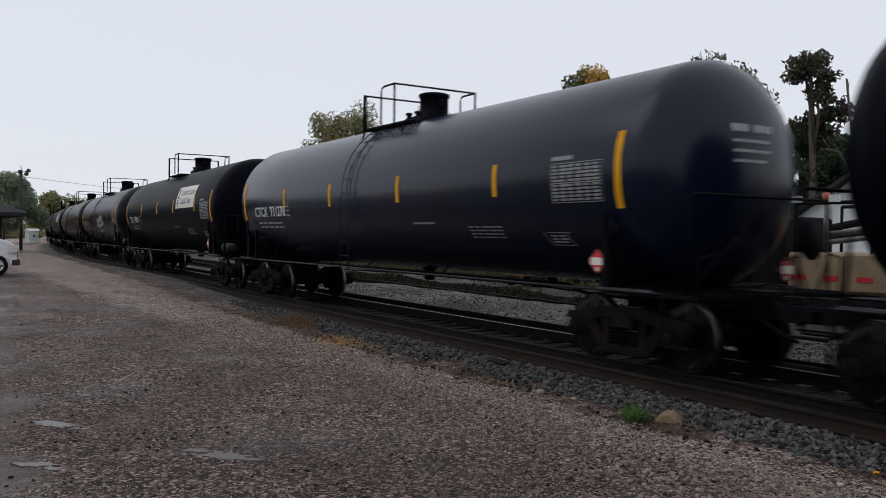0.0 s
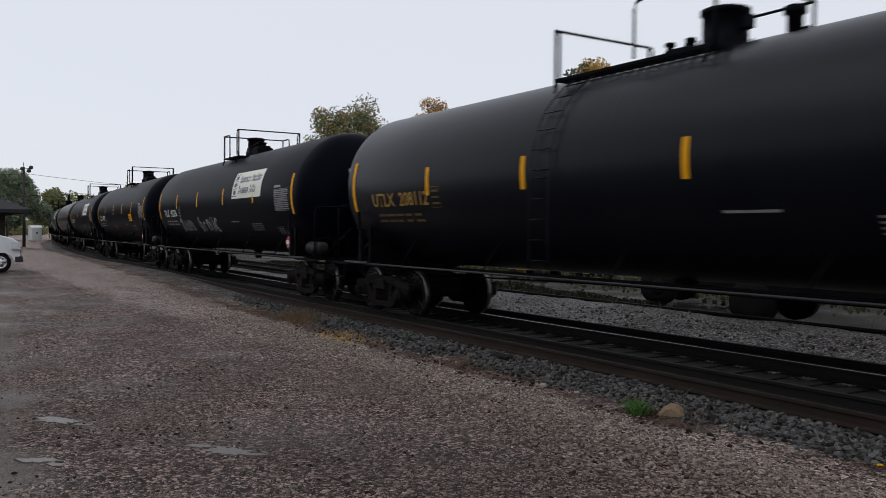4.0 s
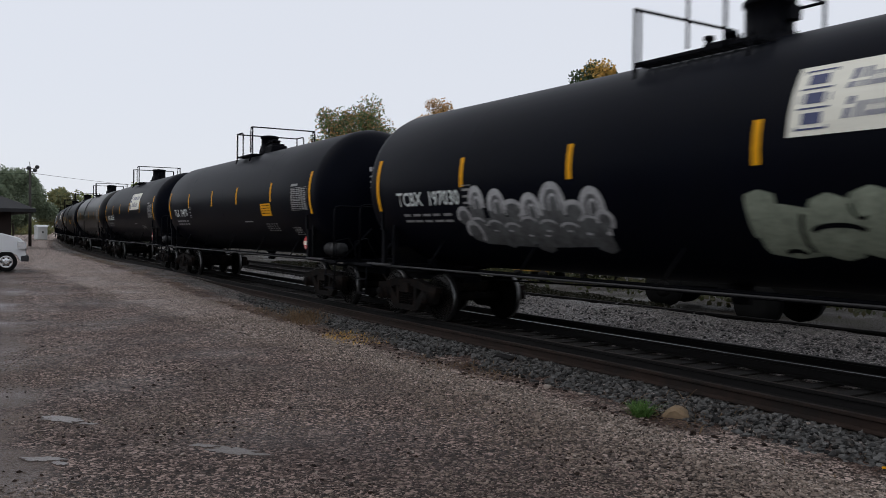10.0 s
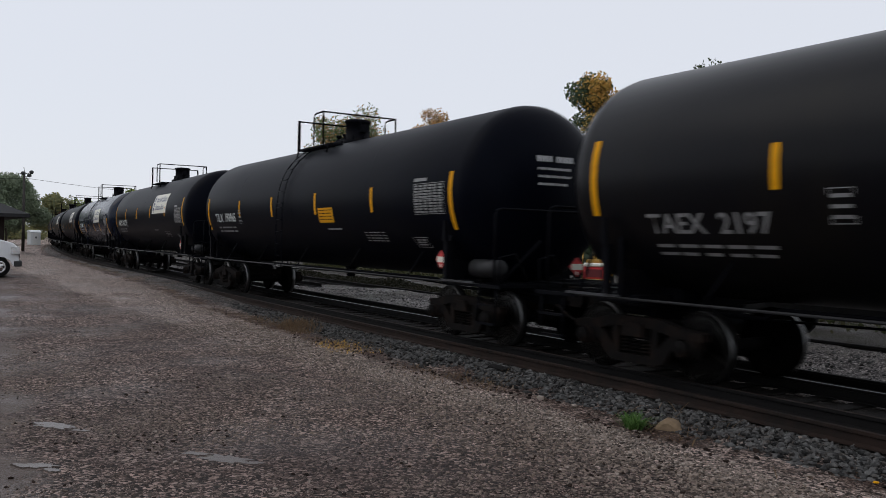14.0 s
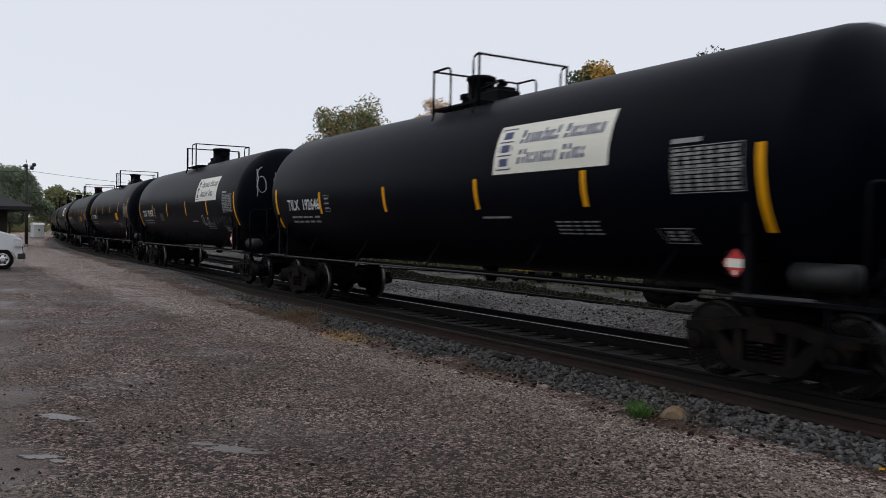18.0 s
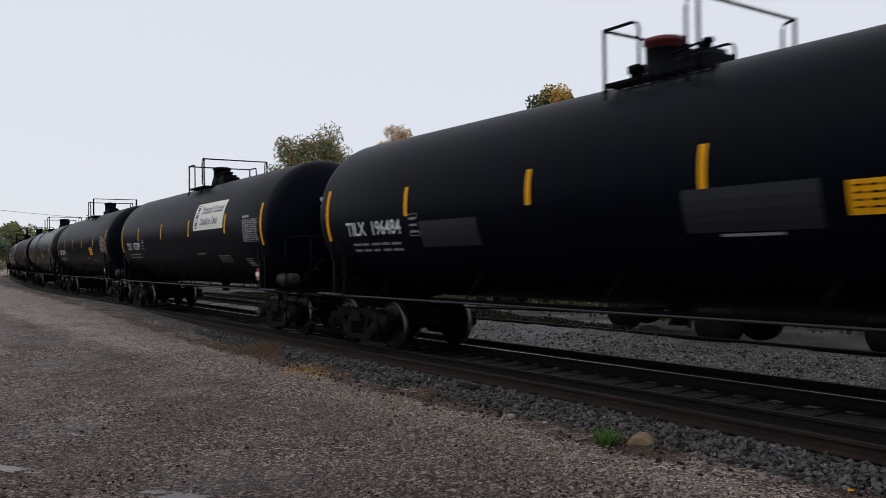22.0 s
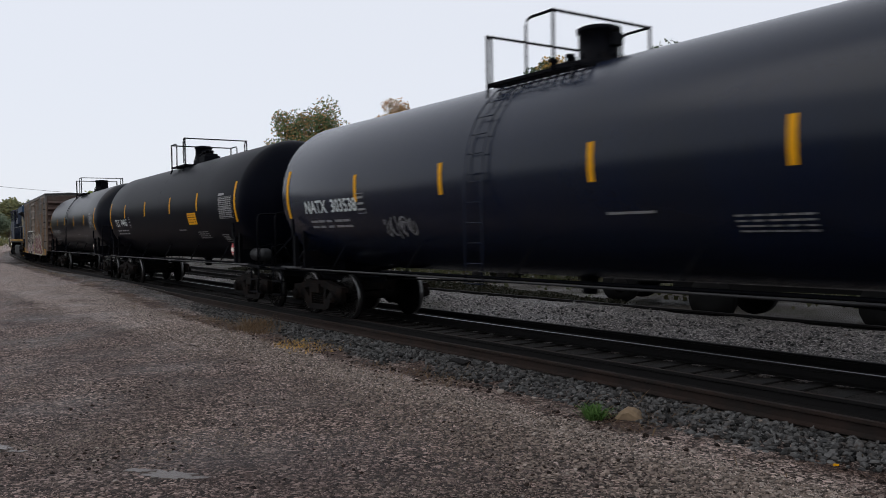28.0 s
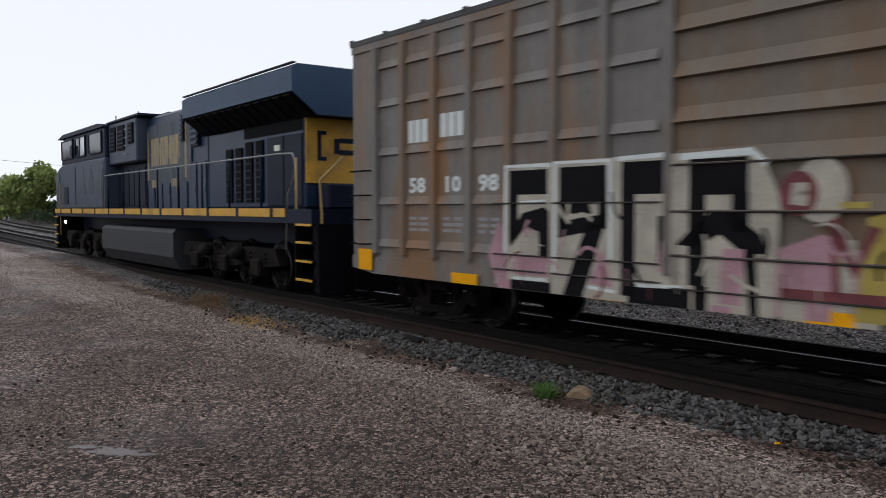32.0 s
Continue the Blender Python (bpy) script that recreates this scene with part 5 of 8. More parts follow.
MAROON = mat("dark red spray paint", (0.13, 0.026, 0.03), 0.7, var=0.3, scale=3, bump=0)
CREAM = mat("cream spray paint", (0.36, 0.33, 0.27), 0.7, var=0.3, scale=3, bump=0)
BLACK_SPRAY = mat("black spray paint", (0.006, 0.006, 0.007), 0.85, var=0.3, scale=3, bump=0, spec=0.1)
YELLOW_SPRAY = mat("yellow spray paint", (0.32, 0.25, 0.05), 0.7, var=0.25, scale=3, bump=0)


def flat(bm, y, x0=0.0, z0=0.0):
    """Stands flat work (u, v) up as (x, z) on a side wall at y."""
    for v in bm.verts:
        v.co = Vector((x0 + v.co.x, y - v.co.z, z0 + v.co.y))
    return bm


def plate(name, parent, material, x0, x1, z0, z1, y, t=0.02, label=""):
    return part(name, cbox(x0, x1, y - t, y, z0, z1), material, parent, label)


def box_car():
    car = thing("box_car", "weathered grey-brown box car with graffiti along its side", "box car")
    hl, zs, zt, w = 7.95, 1.0, 4.47, 1.5
    bm = bmesh.new()
    box(bm, -hl, hl, -w, w, zs, zt)
    part("body", bm, BOX_GREY, car, "weathered grey-brown sheet sides")
    # roof with cross ribs
    bm = bmesh.new()
    a = [(-w - 0.04, zt), (-w - 0.04, zt + 0.08), (0, zt + 0.13), (w + 0.04, zt + 0.08), (w + 0.04, zt)]
    for i, (x0, x1, g) in enumerate([(-hl - 0.03, hl + 0.03, 0.0)] + [(-hl + i * 2 * hl / 16 - 0.04, -hl + i * 2 * hl / 16 + 0.04, 0.035) for i in range(17)]):
        bm = bmesh.new()
        v0 = [bm.verts.new((x0, y, z + g)) for y, z in a]
        v1 = [bm.verts.new((x1, y, z + g)) for y, z in a]
        bm.faces.new(v0)
        bm.faces.new(v1[::-1])
        for k in range(5):
            bm.faces.new((v0[k], v1[k], v1[(k + 1) % 5], v0[(k + 1) % 5]))
        if i == 0:
            roof = part("roof", bm, ROOF_DARK, car, "dark metal roof with low cross ribs")
        else:
            part("roof_rib", bm, ROOF_DARK, roof)
    for y, s in ((-w, 1), (w, -1)):
        plate("eave", car, BOX_GREY, -hl, hl, zt - 0.12, zt, y if s > 0 else y + 0.03, 0.03)
        # sheets' cross creases and posts
        posts = [-7.22, -6.47, -5.68, -4.87, -4.05, -3.25, -2.43, 1.78, 2.5, 3.33, 4.15, 4.97, 5.78, 6.58, 7.33]
        for x in posts:
            bm = bmesh.new()
            prism(bm, ((x - 0.08, 0), (x + 0.08, 0), (x + 0.055, 0.075), (x - 0.055, 0.075)), zs + 0.06, zt - 0.12)
            for v in bm.verts:
                v.co = Vector((v.co.x, y - s * v.co.z, v.co.y))
            part("side_post", bm, BOX_GREY, car)
        edges = [-hl] + posts[:7] + [-1.6] + [1.6] + posts[7:] + [hl]
        for i, (x0, x1) in enumerate(zip(edges, edges[1:])):
            if x1 - x0 > 2.5 or x1 - x0 < 0.3:
                continue
            for z in (1.18, 1.85, 2.63, 3.4, 4.0) if i not in (0, len(edges) - 2) else ():
                bm = bmesh.new()
                prism(bm, ((z - 0.012, 0), (z + 0.12, 0), (z, 0.045)), x0 + 0.08, x1 - 0.08)
                for v in bm.verts:
                    v.co = Vector((v.co.y, y - s * v.co.z, v.co.x))
                part("sheet_crease", bm, BOX_GREY, car)
        # sliding door with long creases, tracks and locking bar
        yy = y - s * 0.001
        bm = bmesh.new()
        box(bm, -1.53, 1.62, min(yy, yy - s * 0.03), max(yy, yy - s * 0.03), zs + 0.05, zt - 0.08)
        d = part("door", bm, BOX_DOOR, car, "closed sliding door with long creases")
        for z in (4.12, 3.64, 3.16, 2.69, 2.24, 1.75, 1.28):
            bm = bmesh.new()
            prism(bm, ((z - 0.02, 0), (z + 0.16, 0), (z, 0.06)), -1.44, 1.6)
            for v in bm.verts:
                v.co = Vector((v.co.y, yy - s * (0.03 + v.co.z), v.co.x))
            part("door_crease", bm, BOX_DOOR, d)
        for x in (-1.5, 1.66):
            part("door_edge", cbox(x - 0.05, x + 0.05, min(yy - s * 0.031, yy - s * 0.09), max(yy - s * 0.031, yy - s * 0.09), zs + 0.06, zt - 0.12), BOX_GREY, d)
        rail_run("lock_bar", ((1.42, yy - s * 0.07, zs + 0.1), (1.42, yy - s * 0.07, zt - 0.2)), 0.02, d)
        part("door_lock", cbox(1.3, 1.55, min(yy - s * 0.06, yy - s * 0.11), max(yy - s * 0.06, yy - s * 0.11), 1.9, 2.0), BOX_GREY, d)
        for z0, z1 in ((zs - 0.04, zs + 0.05), (zt - 0.1, zt - 0.02)):
            bm = bmesh.new()
            dd = 0.056 if z0 < 2 else 0.1
            box(bm, -1.9 if z0 < 2 else -2.6, 1.9 if z0 < 2 else 5.0, min(yy, yy - s * dd), max(yy, yy - s * dd), z0, z1)
            part("door_track", bm, BOX_GREY, car)
        # sill and reflectors
        bm = bmesh.new()
        prism(bm, ((-hl, zs), (hl, zs), (hl, zs - 0.2), (7.3, zs - 0.28), (-7.3, zs - 0.28), (-hl, zs - 0.2)), y - 0.03, y + 0.03)
        part("side_sill", bm, BOX_GREY, car)
        for x in (-7.5, -4.92, -2.35, 0.25, 2.75, 5.2, 7.6):
            z = zs - 0.2
            if abs(x) > 7:
                z = zs - 0.05
            bm = bmesh.new()
            q = y - s * (0.062 if abs(x) > 7 else 0.076)
            box(bm, x - (0.2 if abs(x) > 7 else 0.28), x + (0.2 if abs(x) > 7 else 0.28), min(q, q - s * 0.006), max(q, q - s * 0.006), z - (0.17 if abs(x) > 7 else 0.075), z + (0.17 if abs(x) > 7 else 0.075))
            part("reflector", bm, YELLOW, car, "yellow reflector")
        for ex in (-7.65, 7.65):
            for i in range(8 if ex > 0 else 4):
                z = zs + 0.2 + 0.4 * i
                rail_run("ladder_rung", ((ex - 0.24, y, z), (ex - 0.24, y - s * 0.1, z), (ex + 0.24, y - s * 0.1, z), (ex + 0.24, y, z)), 0.014, car, IRON)
    # corrugated ends
    for s in (-1, 1):
        for k in range(8):
            z0 = zs + 0.15 + k * 0.39
            bm = bmesh.new()
            prism(bm, ((z0, 0), (z0 + 0.25, 0), (z0 + 0.21, 0.1), (z0 + 0.13, 0.2), (z0 + 0.05, 0.12)), -w + 0.12, w - 0.12)
            for v in bm.verts:
                v.co = Vector((s * (hl + v.co.z), v.co.y, v.co.x))
            part("end_corrugation", bm, BOX_RUST, car, "rusty pressed end rib")
        bm = bmesh.new()
        box(bm, min(s * hl, s * (hl + 0.02)), max(s * hl, s * (hl + 0.02)), -w + 0.08, w - 0.08, zs + 0.02, zt - 0.05)
        part("end_sheet", bm, BOX_RUST, car)
        bm = bmesh.new()
        box(bm, s * hl, s * (hl + 0.7), -0.22, 0.22, 0.72, 1.05)
        part("draft_sill", bm, IRON, car)
        bm = bmesh.new()
        box(bm, s * (hl + 0.02), s * (hl + 0.45), -1.2, 1.2, 1.28, 1.32)
        part("crossover_step", bm, IRON, car)
        for y in (-w, w):
            bm = bmesh.new()
            for sx in (7.5, 7.9):
                tube(bm, ((s * sx, y, 0.95), (s * sx, y, 0.4)), 0.018, 5)
            tube(bm, ((s * 7.5, y, 0.4), (s * 7.9, y, 0.4)), 0.02, 5)
            part("step", bm, IRON, car)
    bm = bmesh.new()
    box(bm, -hl, hl, -0.25, 0.25, 0.7, 1.0)
    for x in (-4, -2, 0, 2, 4):
        box(bm, x - 0.06, x + 0.06, -1.45, 1.45, 0.78, 1.0)
    part("underframe", bm, IRON, car)
    couplers(car, 8.95)
    for x in (-6.1, 6.1):
        truck(car, x)
    # stencils as bars, and readable weights
    y = -w - 0.0015
    for x, z, h, ww in ((-6.36, 2.78, 0.34, 0.52), (-5.56, 2.82, 0.34, 0.56)):
        bm = bmesh.new()
        for k in range(3):
            strips(bm, x + k * ww / 3, z, x + k * ww / 3 + ww / 3.6, z + h, 1)
        small("reporting_mark", flat(bm, y), WHITE, car)
    for x, txt in ((-6.4, "58"), (-5.56, "10"), (-4.76, "98")):
        part("number_stencil", flat(lettering(txt, 0.31, 1.35, 0.03), y, x + 0.06, 2.03), WHITE, car)
    rng = random.Random(5)
    bm = bmesh.new()
    for x in (-6.4, -5.56, -4.76):
        data_rows(bm, x + 0.06, 1.42, 0.52, 0.26, 3, 2, rng, 0.45)
    small("weight_stencil", flat(bm, y), DULL_WHITE, car)
    # round emblem of short bars, a panel of print and small data blocks between the posts
    bm = bmesh.new()
    for k in range(11):
        v = -0.31 + 0.062 * k
        half = math.sqrt(max(0.0, 0.34**2 - v * v)) * 0.92
        strips(bm, 5.5 - half, 3.06 + v - 0.02, 5.5 + half, 3.06 + v + 0.02, 1)
    strips(bm, 5.43, 2.8, 5.57, 3.28, 1)
    strips(bm, 5.34, 2.74, 5.66, 2.8, 1)
    data_rows(bm, 5.18, 2.3, 0.62, 0.34, 3, 1, rng, 0.35)
    small("emblem", flat(bm, y), WHITE, car, "round emblem of white bars")
    bm = bmesh.new()
    data_rows(bm, 6.0, 1.42, 0.5, 0.36, 4, 2, rng, 0.4)
    data_rows(bm, 6.78, 1.4, 0.45, 0.3, 3, 1, rng, 0.4)
    data_rows(bm, 6.8, 2.1, 0.4, 0.2, 2, 1, rng, 0.4)
    small("data_panel", flat(bm, y), DULL_WHITE, car)
    bm = bmesh.new()
    strips(bm, 2.0, 3.5, 2.28, 3.85, 1)
    part("placard_patch", flat(bm, y), DULL_RED, car, "small faded red patch")
    box_car_graffiti(car, y)
    return car


def box_car_graffiti(car, y):
    """Painted letters along the lower side: black blocks edged white, then a large dark red piece."""
    q = y - 0.08
    rng = random.Random(12)

    def paint(name, shapes, material, lift, label=""):
        bm = bmesh.new()
        for pts in shapes:
            bm.faces.new([bm.verts.new((u, v, lift)) for u, v in pts])
        bmesh.ops.triangulate(bm, faces=bm.faces[:])
        small(name, flat(bm, q), material, car, label)

    def block(u0, v0, u1, v1, sk=0.0):
        return ((u0, v0), (u1, v0), (u1 + sk, v1), (u0 + sk, v1))

    def oval(u, v, a, b, n=18):
        return [(u + a * math.cos(k * math.tau / n), v + b * math.sin(k * math.tau / n)) for k in range(n)]

    lo = 0.73
    paint("paint_pink", [((-4.4, 1.15), (-4.2, lo), (-3.9, lo), (-3.9, 1.25), (-4.2, 1.62)), block(-1.75, 0.85, -1.4, 1.75, 0.05), ((-0.3, 0.75), (0.75, 0.8), (0.8, 1.3), (0.2, 1.55), (-0.35, 1.35))], PINK, 0.0, "pale pink sprayed ground")
    cream = [((-4.02, 0.85), (-3.24, 0.85), (-3.2, 2.33), (-4.06, 2.34)), ((-3.22, lo), (-2.2, lo), (-2.2, 2.36), (-3.2, 2.36)), ((-2.2, lo), (-1.36, lo), (-1.36, 2.36), (-2.2, 2.36)),
             ((-1.45, lo), (-0.25, lo), (-0.22, 1.9), (-0.4, 2.28), (-0.52, 2.37), (-1.36, 2.36)), oval(0.17, 1.95, 0.26, 0.3), block(0.3, 0.85, 0.5, 1.5), block(-0.2, lo, 0.05, 0.98), block(0.5, lo, 0.72, 0.95)]
    paint("paint_white", cream, CREAM, 0.002, "cream letter fills and edges")
    black = [  # first letter: top block, stem, bent arm, foot
        block(-3.98, 1.96, -3.29, 2.27), block(-3.98, 1.4, -3.82, 1.97), ((-3.98, 1.44), (-3.74, 1.72), (-3.34, 1.8), (-3.26, 1.74), (-3.26, 1.16), (-3.42, 1.14), (-3.44, 1.5), (-3.7, 1.52), (-3.96, 1.28)), block(-3.95, 0.74, -3.25, 0.86),
        # second letter: top block, cross band, slanting leg
        block(-3.08, 1.86, -2.34, 2.28), block(-3.09, 1.5, -2.96, 1.88), block(-2.46, 1.55, -2.33, 1.88), ((-3.1, 1.42), (-2.34, 1.56), (-2.32, 1.72), (-2.7, 1.68), (-3.06, 1.62)), ((-3.02, lo), (-2.7, lo), (-2.36, 1.6), (-2.64, 1.6)), ((-2.92, 1.72), (-2.56, 1.72), (-2.6, 1.84), (-2.9, 1.84)),
        # third letter: top block, stem, foot
        block(-2.12, 1.94, -1.5, 2.3), block(-2.12, 0.8, -1.93, 1.96), block(-2.02, lo, -1.2, 0.94), block(-1.62, 1.2, -1.5, 1.7),
        # fourth letter: top block, legs, spread wings
        block(-1.23, 1.92, -0.55, 2.29), block(-1.23, 0.98, -1.03, 1.94), block(-0.73, 1.55, -0.54, 1.94),
        ((-1.38, 1.4), (-1.26, 1.52), (-0.98, 1.74), (-0.72, 1.74), (-0.4, 1.52), (-0.33, 1.34), (-0.6, 1.34), (-0.86, 1.52), (-1.14, 1.38)), ((-0.6, 1.4), (-0.46, 1.38), (-0.42, lo), (-0.52, lo)), block(-1.16, lo, -1.0, 0.98)]
    paint("paint_black", black, BLACK_SPRAY, 0.004, "blocky black letters")
    paint("paint_pink", [((-3.9, 0.93), (-3.28, 0.93), (-3.28, 1.17), (-3.86, 1.2)), ((-2.6, 0.9), (-2.24, 0.88), (-2.38, 1.3)), block(-0.86, 0.82, -0.62, 1.38, 0.04), block(-0.95, lo, -0.72, 0.8), block(0.05, 0.75, 0.28, 1.35)], PINK, 0.005)
    paint("paint_ring", [oval(-0.04, 1.92, 0.19, 0.21)], MAROON, 0.0045, "dark red ring")
    paint("paint_ring_letter", [((-0.12, 1.82), (0.04, 1.8), (0.06, 1.9), (-0.03, 1.9), (-0.04, 1.94), (0.06, 1.95), (0.05, 2.02), (-0.1, 2.02))], CREAM, 0.0055)
    bm = bmesh.new()
    for pts, w in (([(-4.06, 1.2), (-4.05, 2.33), (-3.24, 2.32)], 0.055), ([(-3.17, 1.0), (-3.16, 2.34), (-2.3, 2.33), (-2.27, 1.2)], 0.06), ([(-2.2, 2.34), (-1.46, 2.36)], 0.05), ([(-1.34, 2.32), (-0.52, 2.34), (-0.36, 2.2)], 0.07), ([(-3.92, 0.88), (-3.3, 0.89)], 0.04), ([(-2.62, 0.86), (-2.2, 0.83)], 0.04), ([(-1.9, 0.93), (-1.3, 0.95)], 0.04), ([(-3.8, 1.86), (-3.32, 1.88)], 0.03)):
        ribbon(bm, pts, w, lift=0.006)
    small("paint_edge", flat(bm, q), WHITE, car, "white spray edging")
    # dark bars paint the shade of the sheet creases over the graffiti
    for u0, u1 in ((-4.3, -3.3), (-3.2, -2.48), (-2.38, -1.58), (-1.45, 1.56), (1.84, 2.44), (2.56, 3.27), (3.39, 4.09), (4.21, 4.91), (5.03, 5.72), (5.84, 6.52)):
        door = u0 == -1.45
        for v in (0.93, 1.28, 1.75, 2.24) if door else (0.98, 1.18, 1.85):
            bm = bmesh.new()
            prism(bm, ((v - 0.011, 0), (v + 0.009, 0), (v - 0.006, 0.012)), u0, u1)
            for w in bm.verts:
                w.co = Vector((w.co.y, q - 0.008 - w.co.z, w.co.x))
            part("painted_crease", bm, CREASE_SHADE, car)
    # dark red wild-style piece with pale outline
    ends = [(0.85, 0.74), (0.98, 1.2), (0.86, 1.5), (1.3, 2.3), (1.62, 2.0), (2.1, 1.88), (2.42, 2.05), (2.78, 1.8), (3.3, 1.95), (3.62, 2.3), (3.95, 1.98), (4.2, 1.85), (4.55, 2.0), (4.95, 2.05), (5.2, 1.9), (5.7, 1.75), (5.76, 1.55), (5.4, 1.45), (5.85, 1.2), (6.5, 0.9), (5.7, 0.75), (4.8, 0.74), (3.8, 0.78), (2.8, 0.74), (1.8, 0.78)]
    paint("paint_yellow", [((5.7, 1.3), (6.3, 1.25), (6.5, 0.95), (6.95, 0.78), (6.3, 0.75), (5.9, 0.95)), ((0.5, 0.78), (0.9, 0.78), (0.8, 1.75), (0.6, 1.7)), oval(3.2, 1.98, 0.14, 0.1), oval(2.2, 2.0, 0.12, 0.08), block(0.35, 1.78, 0.6, 1.84)], YELLOW_SPRAY, 0.0022, "yellow sprayed flashes")
    paint("paint_red", [ends], MAROON, 0.0025, "large dark red wild-style letters")
    bm = bmesh.new()
    edge = ends + ends[:1]
    for a, b in zip(edge, edge[1:]):
        ribbon(bm, [a, b], 0.1, lift=0.0045)
    strokes = (((1.3, 2.2), (1.15, 1.7), (1.5, 1.35), (1.3, 0.85)), ((1.75, 1.9), (1.62, 1.5), (1.95, 1.2), (1.9, 0.8)), ((1.5, 1.62), (1.9, 1.66)), ((2.25, 1.95), (2.2, 1.4), (2.55, 1.3), (2.45, 0.85)), ((2.8, 1.75), (2.72, 1.25), (3.0, 0.85)), ((3.55, 2.2), (3.35, 1.6), (3.5, 1.3), (3.25, 0.85)), ((3.2, 1.5), (3.75, 1.55)), ((3.9, 1.9), (3.85, 1.35), (4.15, 1.2), (4.0, 0.85)), ((4.5, 1.9), (4.35, 1.6), (4.75, 1.4), (4.6, 1.1), (4.2, 1.05)), ((5.0, 1.95), (4.95, 1.5), (5.3, 1.35)), ((4.8, 0.9), (5.3, 1.0), (5.7, 1.2)), ((5.1, 1.72), (5.6, 1.65)), ((2.1, 1.1), (2.7, 1.05)), ((3.3, 1.05), (3.9, 1.02)))
    for k, pts in enumerate(strokes):
        ribbon(bm, pts, 0.075 + 0.05 * (k % 3), lift=0.005 + 0.0001 * k)
    small("paint_outline", flat(bm, q), CREAM, car, "cream outline strokes")
    # maroon bars, drips and thin overspray between the letters
    bm = bmesh.new()
    for pts, w in (([(0.28, 1.68), (0.5, 1.2), (0.66, 1.62)], 0.11), ([(0.3, 1.6), (0.34, 1.0)], 0.07), ([(-0.2, 0.98), (0.8, 0.98)], 0.1)):
        ribbon(bm, pts, w, lift=0.0062)
    small("paint_mark", flat(bm, q), MAROON, car)
    for mt, k, lift in ((PINK, 10, 0.0066), (CREAM, 14, 0.0068), (BLACK_SPRAY, 7, 0.007), (MAROON, 8, 0.0072)):
        bm = bmesh.new()
        for i in range(k):
            u, v = rng.uniform(-4.2, 5.6), rng.uniform(0.85, 1.7)
            turn, reach, bend = rng.uniform(0, 6.28), rng.uniform(0.12, 0.3), rng.uniform(-2.2, 2.2)
            p = [(u, v)]
            for j in range(6):
                turn += bend / 6
                p.append((p[-1][0] + reach / 4 * math.cos(turn), max(0.74, min(2.2, p[-1][1] + reach / 3 * math.sin(turn)))))
            ribbon(bm, p, rng.uniform(0.02, 0.05), lift=lift)
        for i in range(8):
            u, v = rng.uniform(-4.0, 5.4), rng.uniform(0.95, 1.5)
            ribbon(bm, [(u, v), (u + 0.01, max(0.73, v - rng.uniform(0.1, 0.3)))], 0.014, lift=lift + 0.0001)
        small("paint_stroke", flat(bm, q), mt, car)


BOX_CAR = box_car()

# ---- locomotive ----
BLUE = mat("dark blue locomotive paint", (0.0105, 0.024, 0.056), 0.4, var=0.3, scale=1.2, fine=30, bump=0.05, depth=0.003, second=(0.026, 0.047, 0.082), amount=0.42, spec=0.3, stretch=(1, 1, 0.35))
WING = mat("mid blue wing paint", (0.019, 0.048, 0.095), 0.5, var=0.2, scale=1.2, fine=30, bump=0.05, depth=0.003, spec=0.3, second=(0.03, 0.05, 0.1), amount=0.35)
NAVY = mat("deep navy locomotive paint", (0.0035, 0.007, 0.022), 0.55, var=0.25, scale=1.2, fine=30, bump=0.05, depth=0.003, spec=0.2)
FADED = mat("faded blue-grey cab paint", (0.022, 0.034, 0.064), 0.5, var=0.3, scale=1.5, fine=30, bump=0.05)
LOCO_YELLOW = mat("locomotive yellow", (0.55, 0.3, 0.025), 0.5, var=0.18, scale=2, fine=30, bump=0.05, second=(0.3, 0.17, 0.03), amount=0.35)
FADED_PANEL = mat("bleached blue paint", (0.05, 0.062, 0.08), 0.6, var=0.35, scale=3, fine=20, bump=0, second=(0.013, 0.024, 0.045), amount=0.5, stretch=(2, 1, 0.25))
PANE_LIGHT = mat("cab glass with sky behind it", (0.5, 0.52, 0.54), 0.1, var=0.1, bump=0)
PANE_DIM = mat("dull number board", (0.12, 0.12, 0.11), 0.4, var=0.2, bump=0)
EMBLEM = mat("worn pale yellow emblem", (0.3, 0.23, 0.1), 0.6, var=0.3, scale=5, second=(0.06, 0.075, 0.12), amount=0.55, stretch=(3, 1, 0.3))
TANK_STEEL = mat("dusty grey fuel tank", (0.02, 0.0205, 0.025), 0.6, var=0.2, scale=2, fine=30, bump=0.1)
HAND = mat("pale grab rail", (0.2, 0.2, 0.2), 0.5, var=0.2, bump=0)
TAN_RAIL = mat("worn tan grab rail", (0.3, 0.2, 0.07), 0.55, var=0.25, bump=0)
GLASS = mat("dark cab glass", (0.008, 0.01, 0.014), 0.12, var=0.1, bump=0, spec=0.2)
LAMP = mat("small lit lamp", (1, 0.95, 0.85), 0.3, var=0.0, bump=0, emit=6)


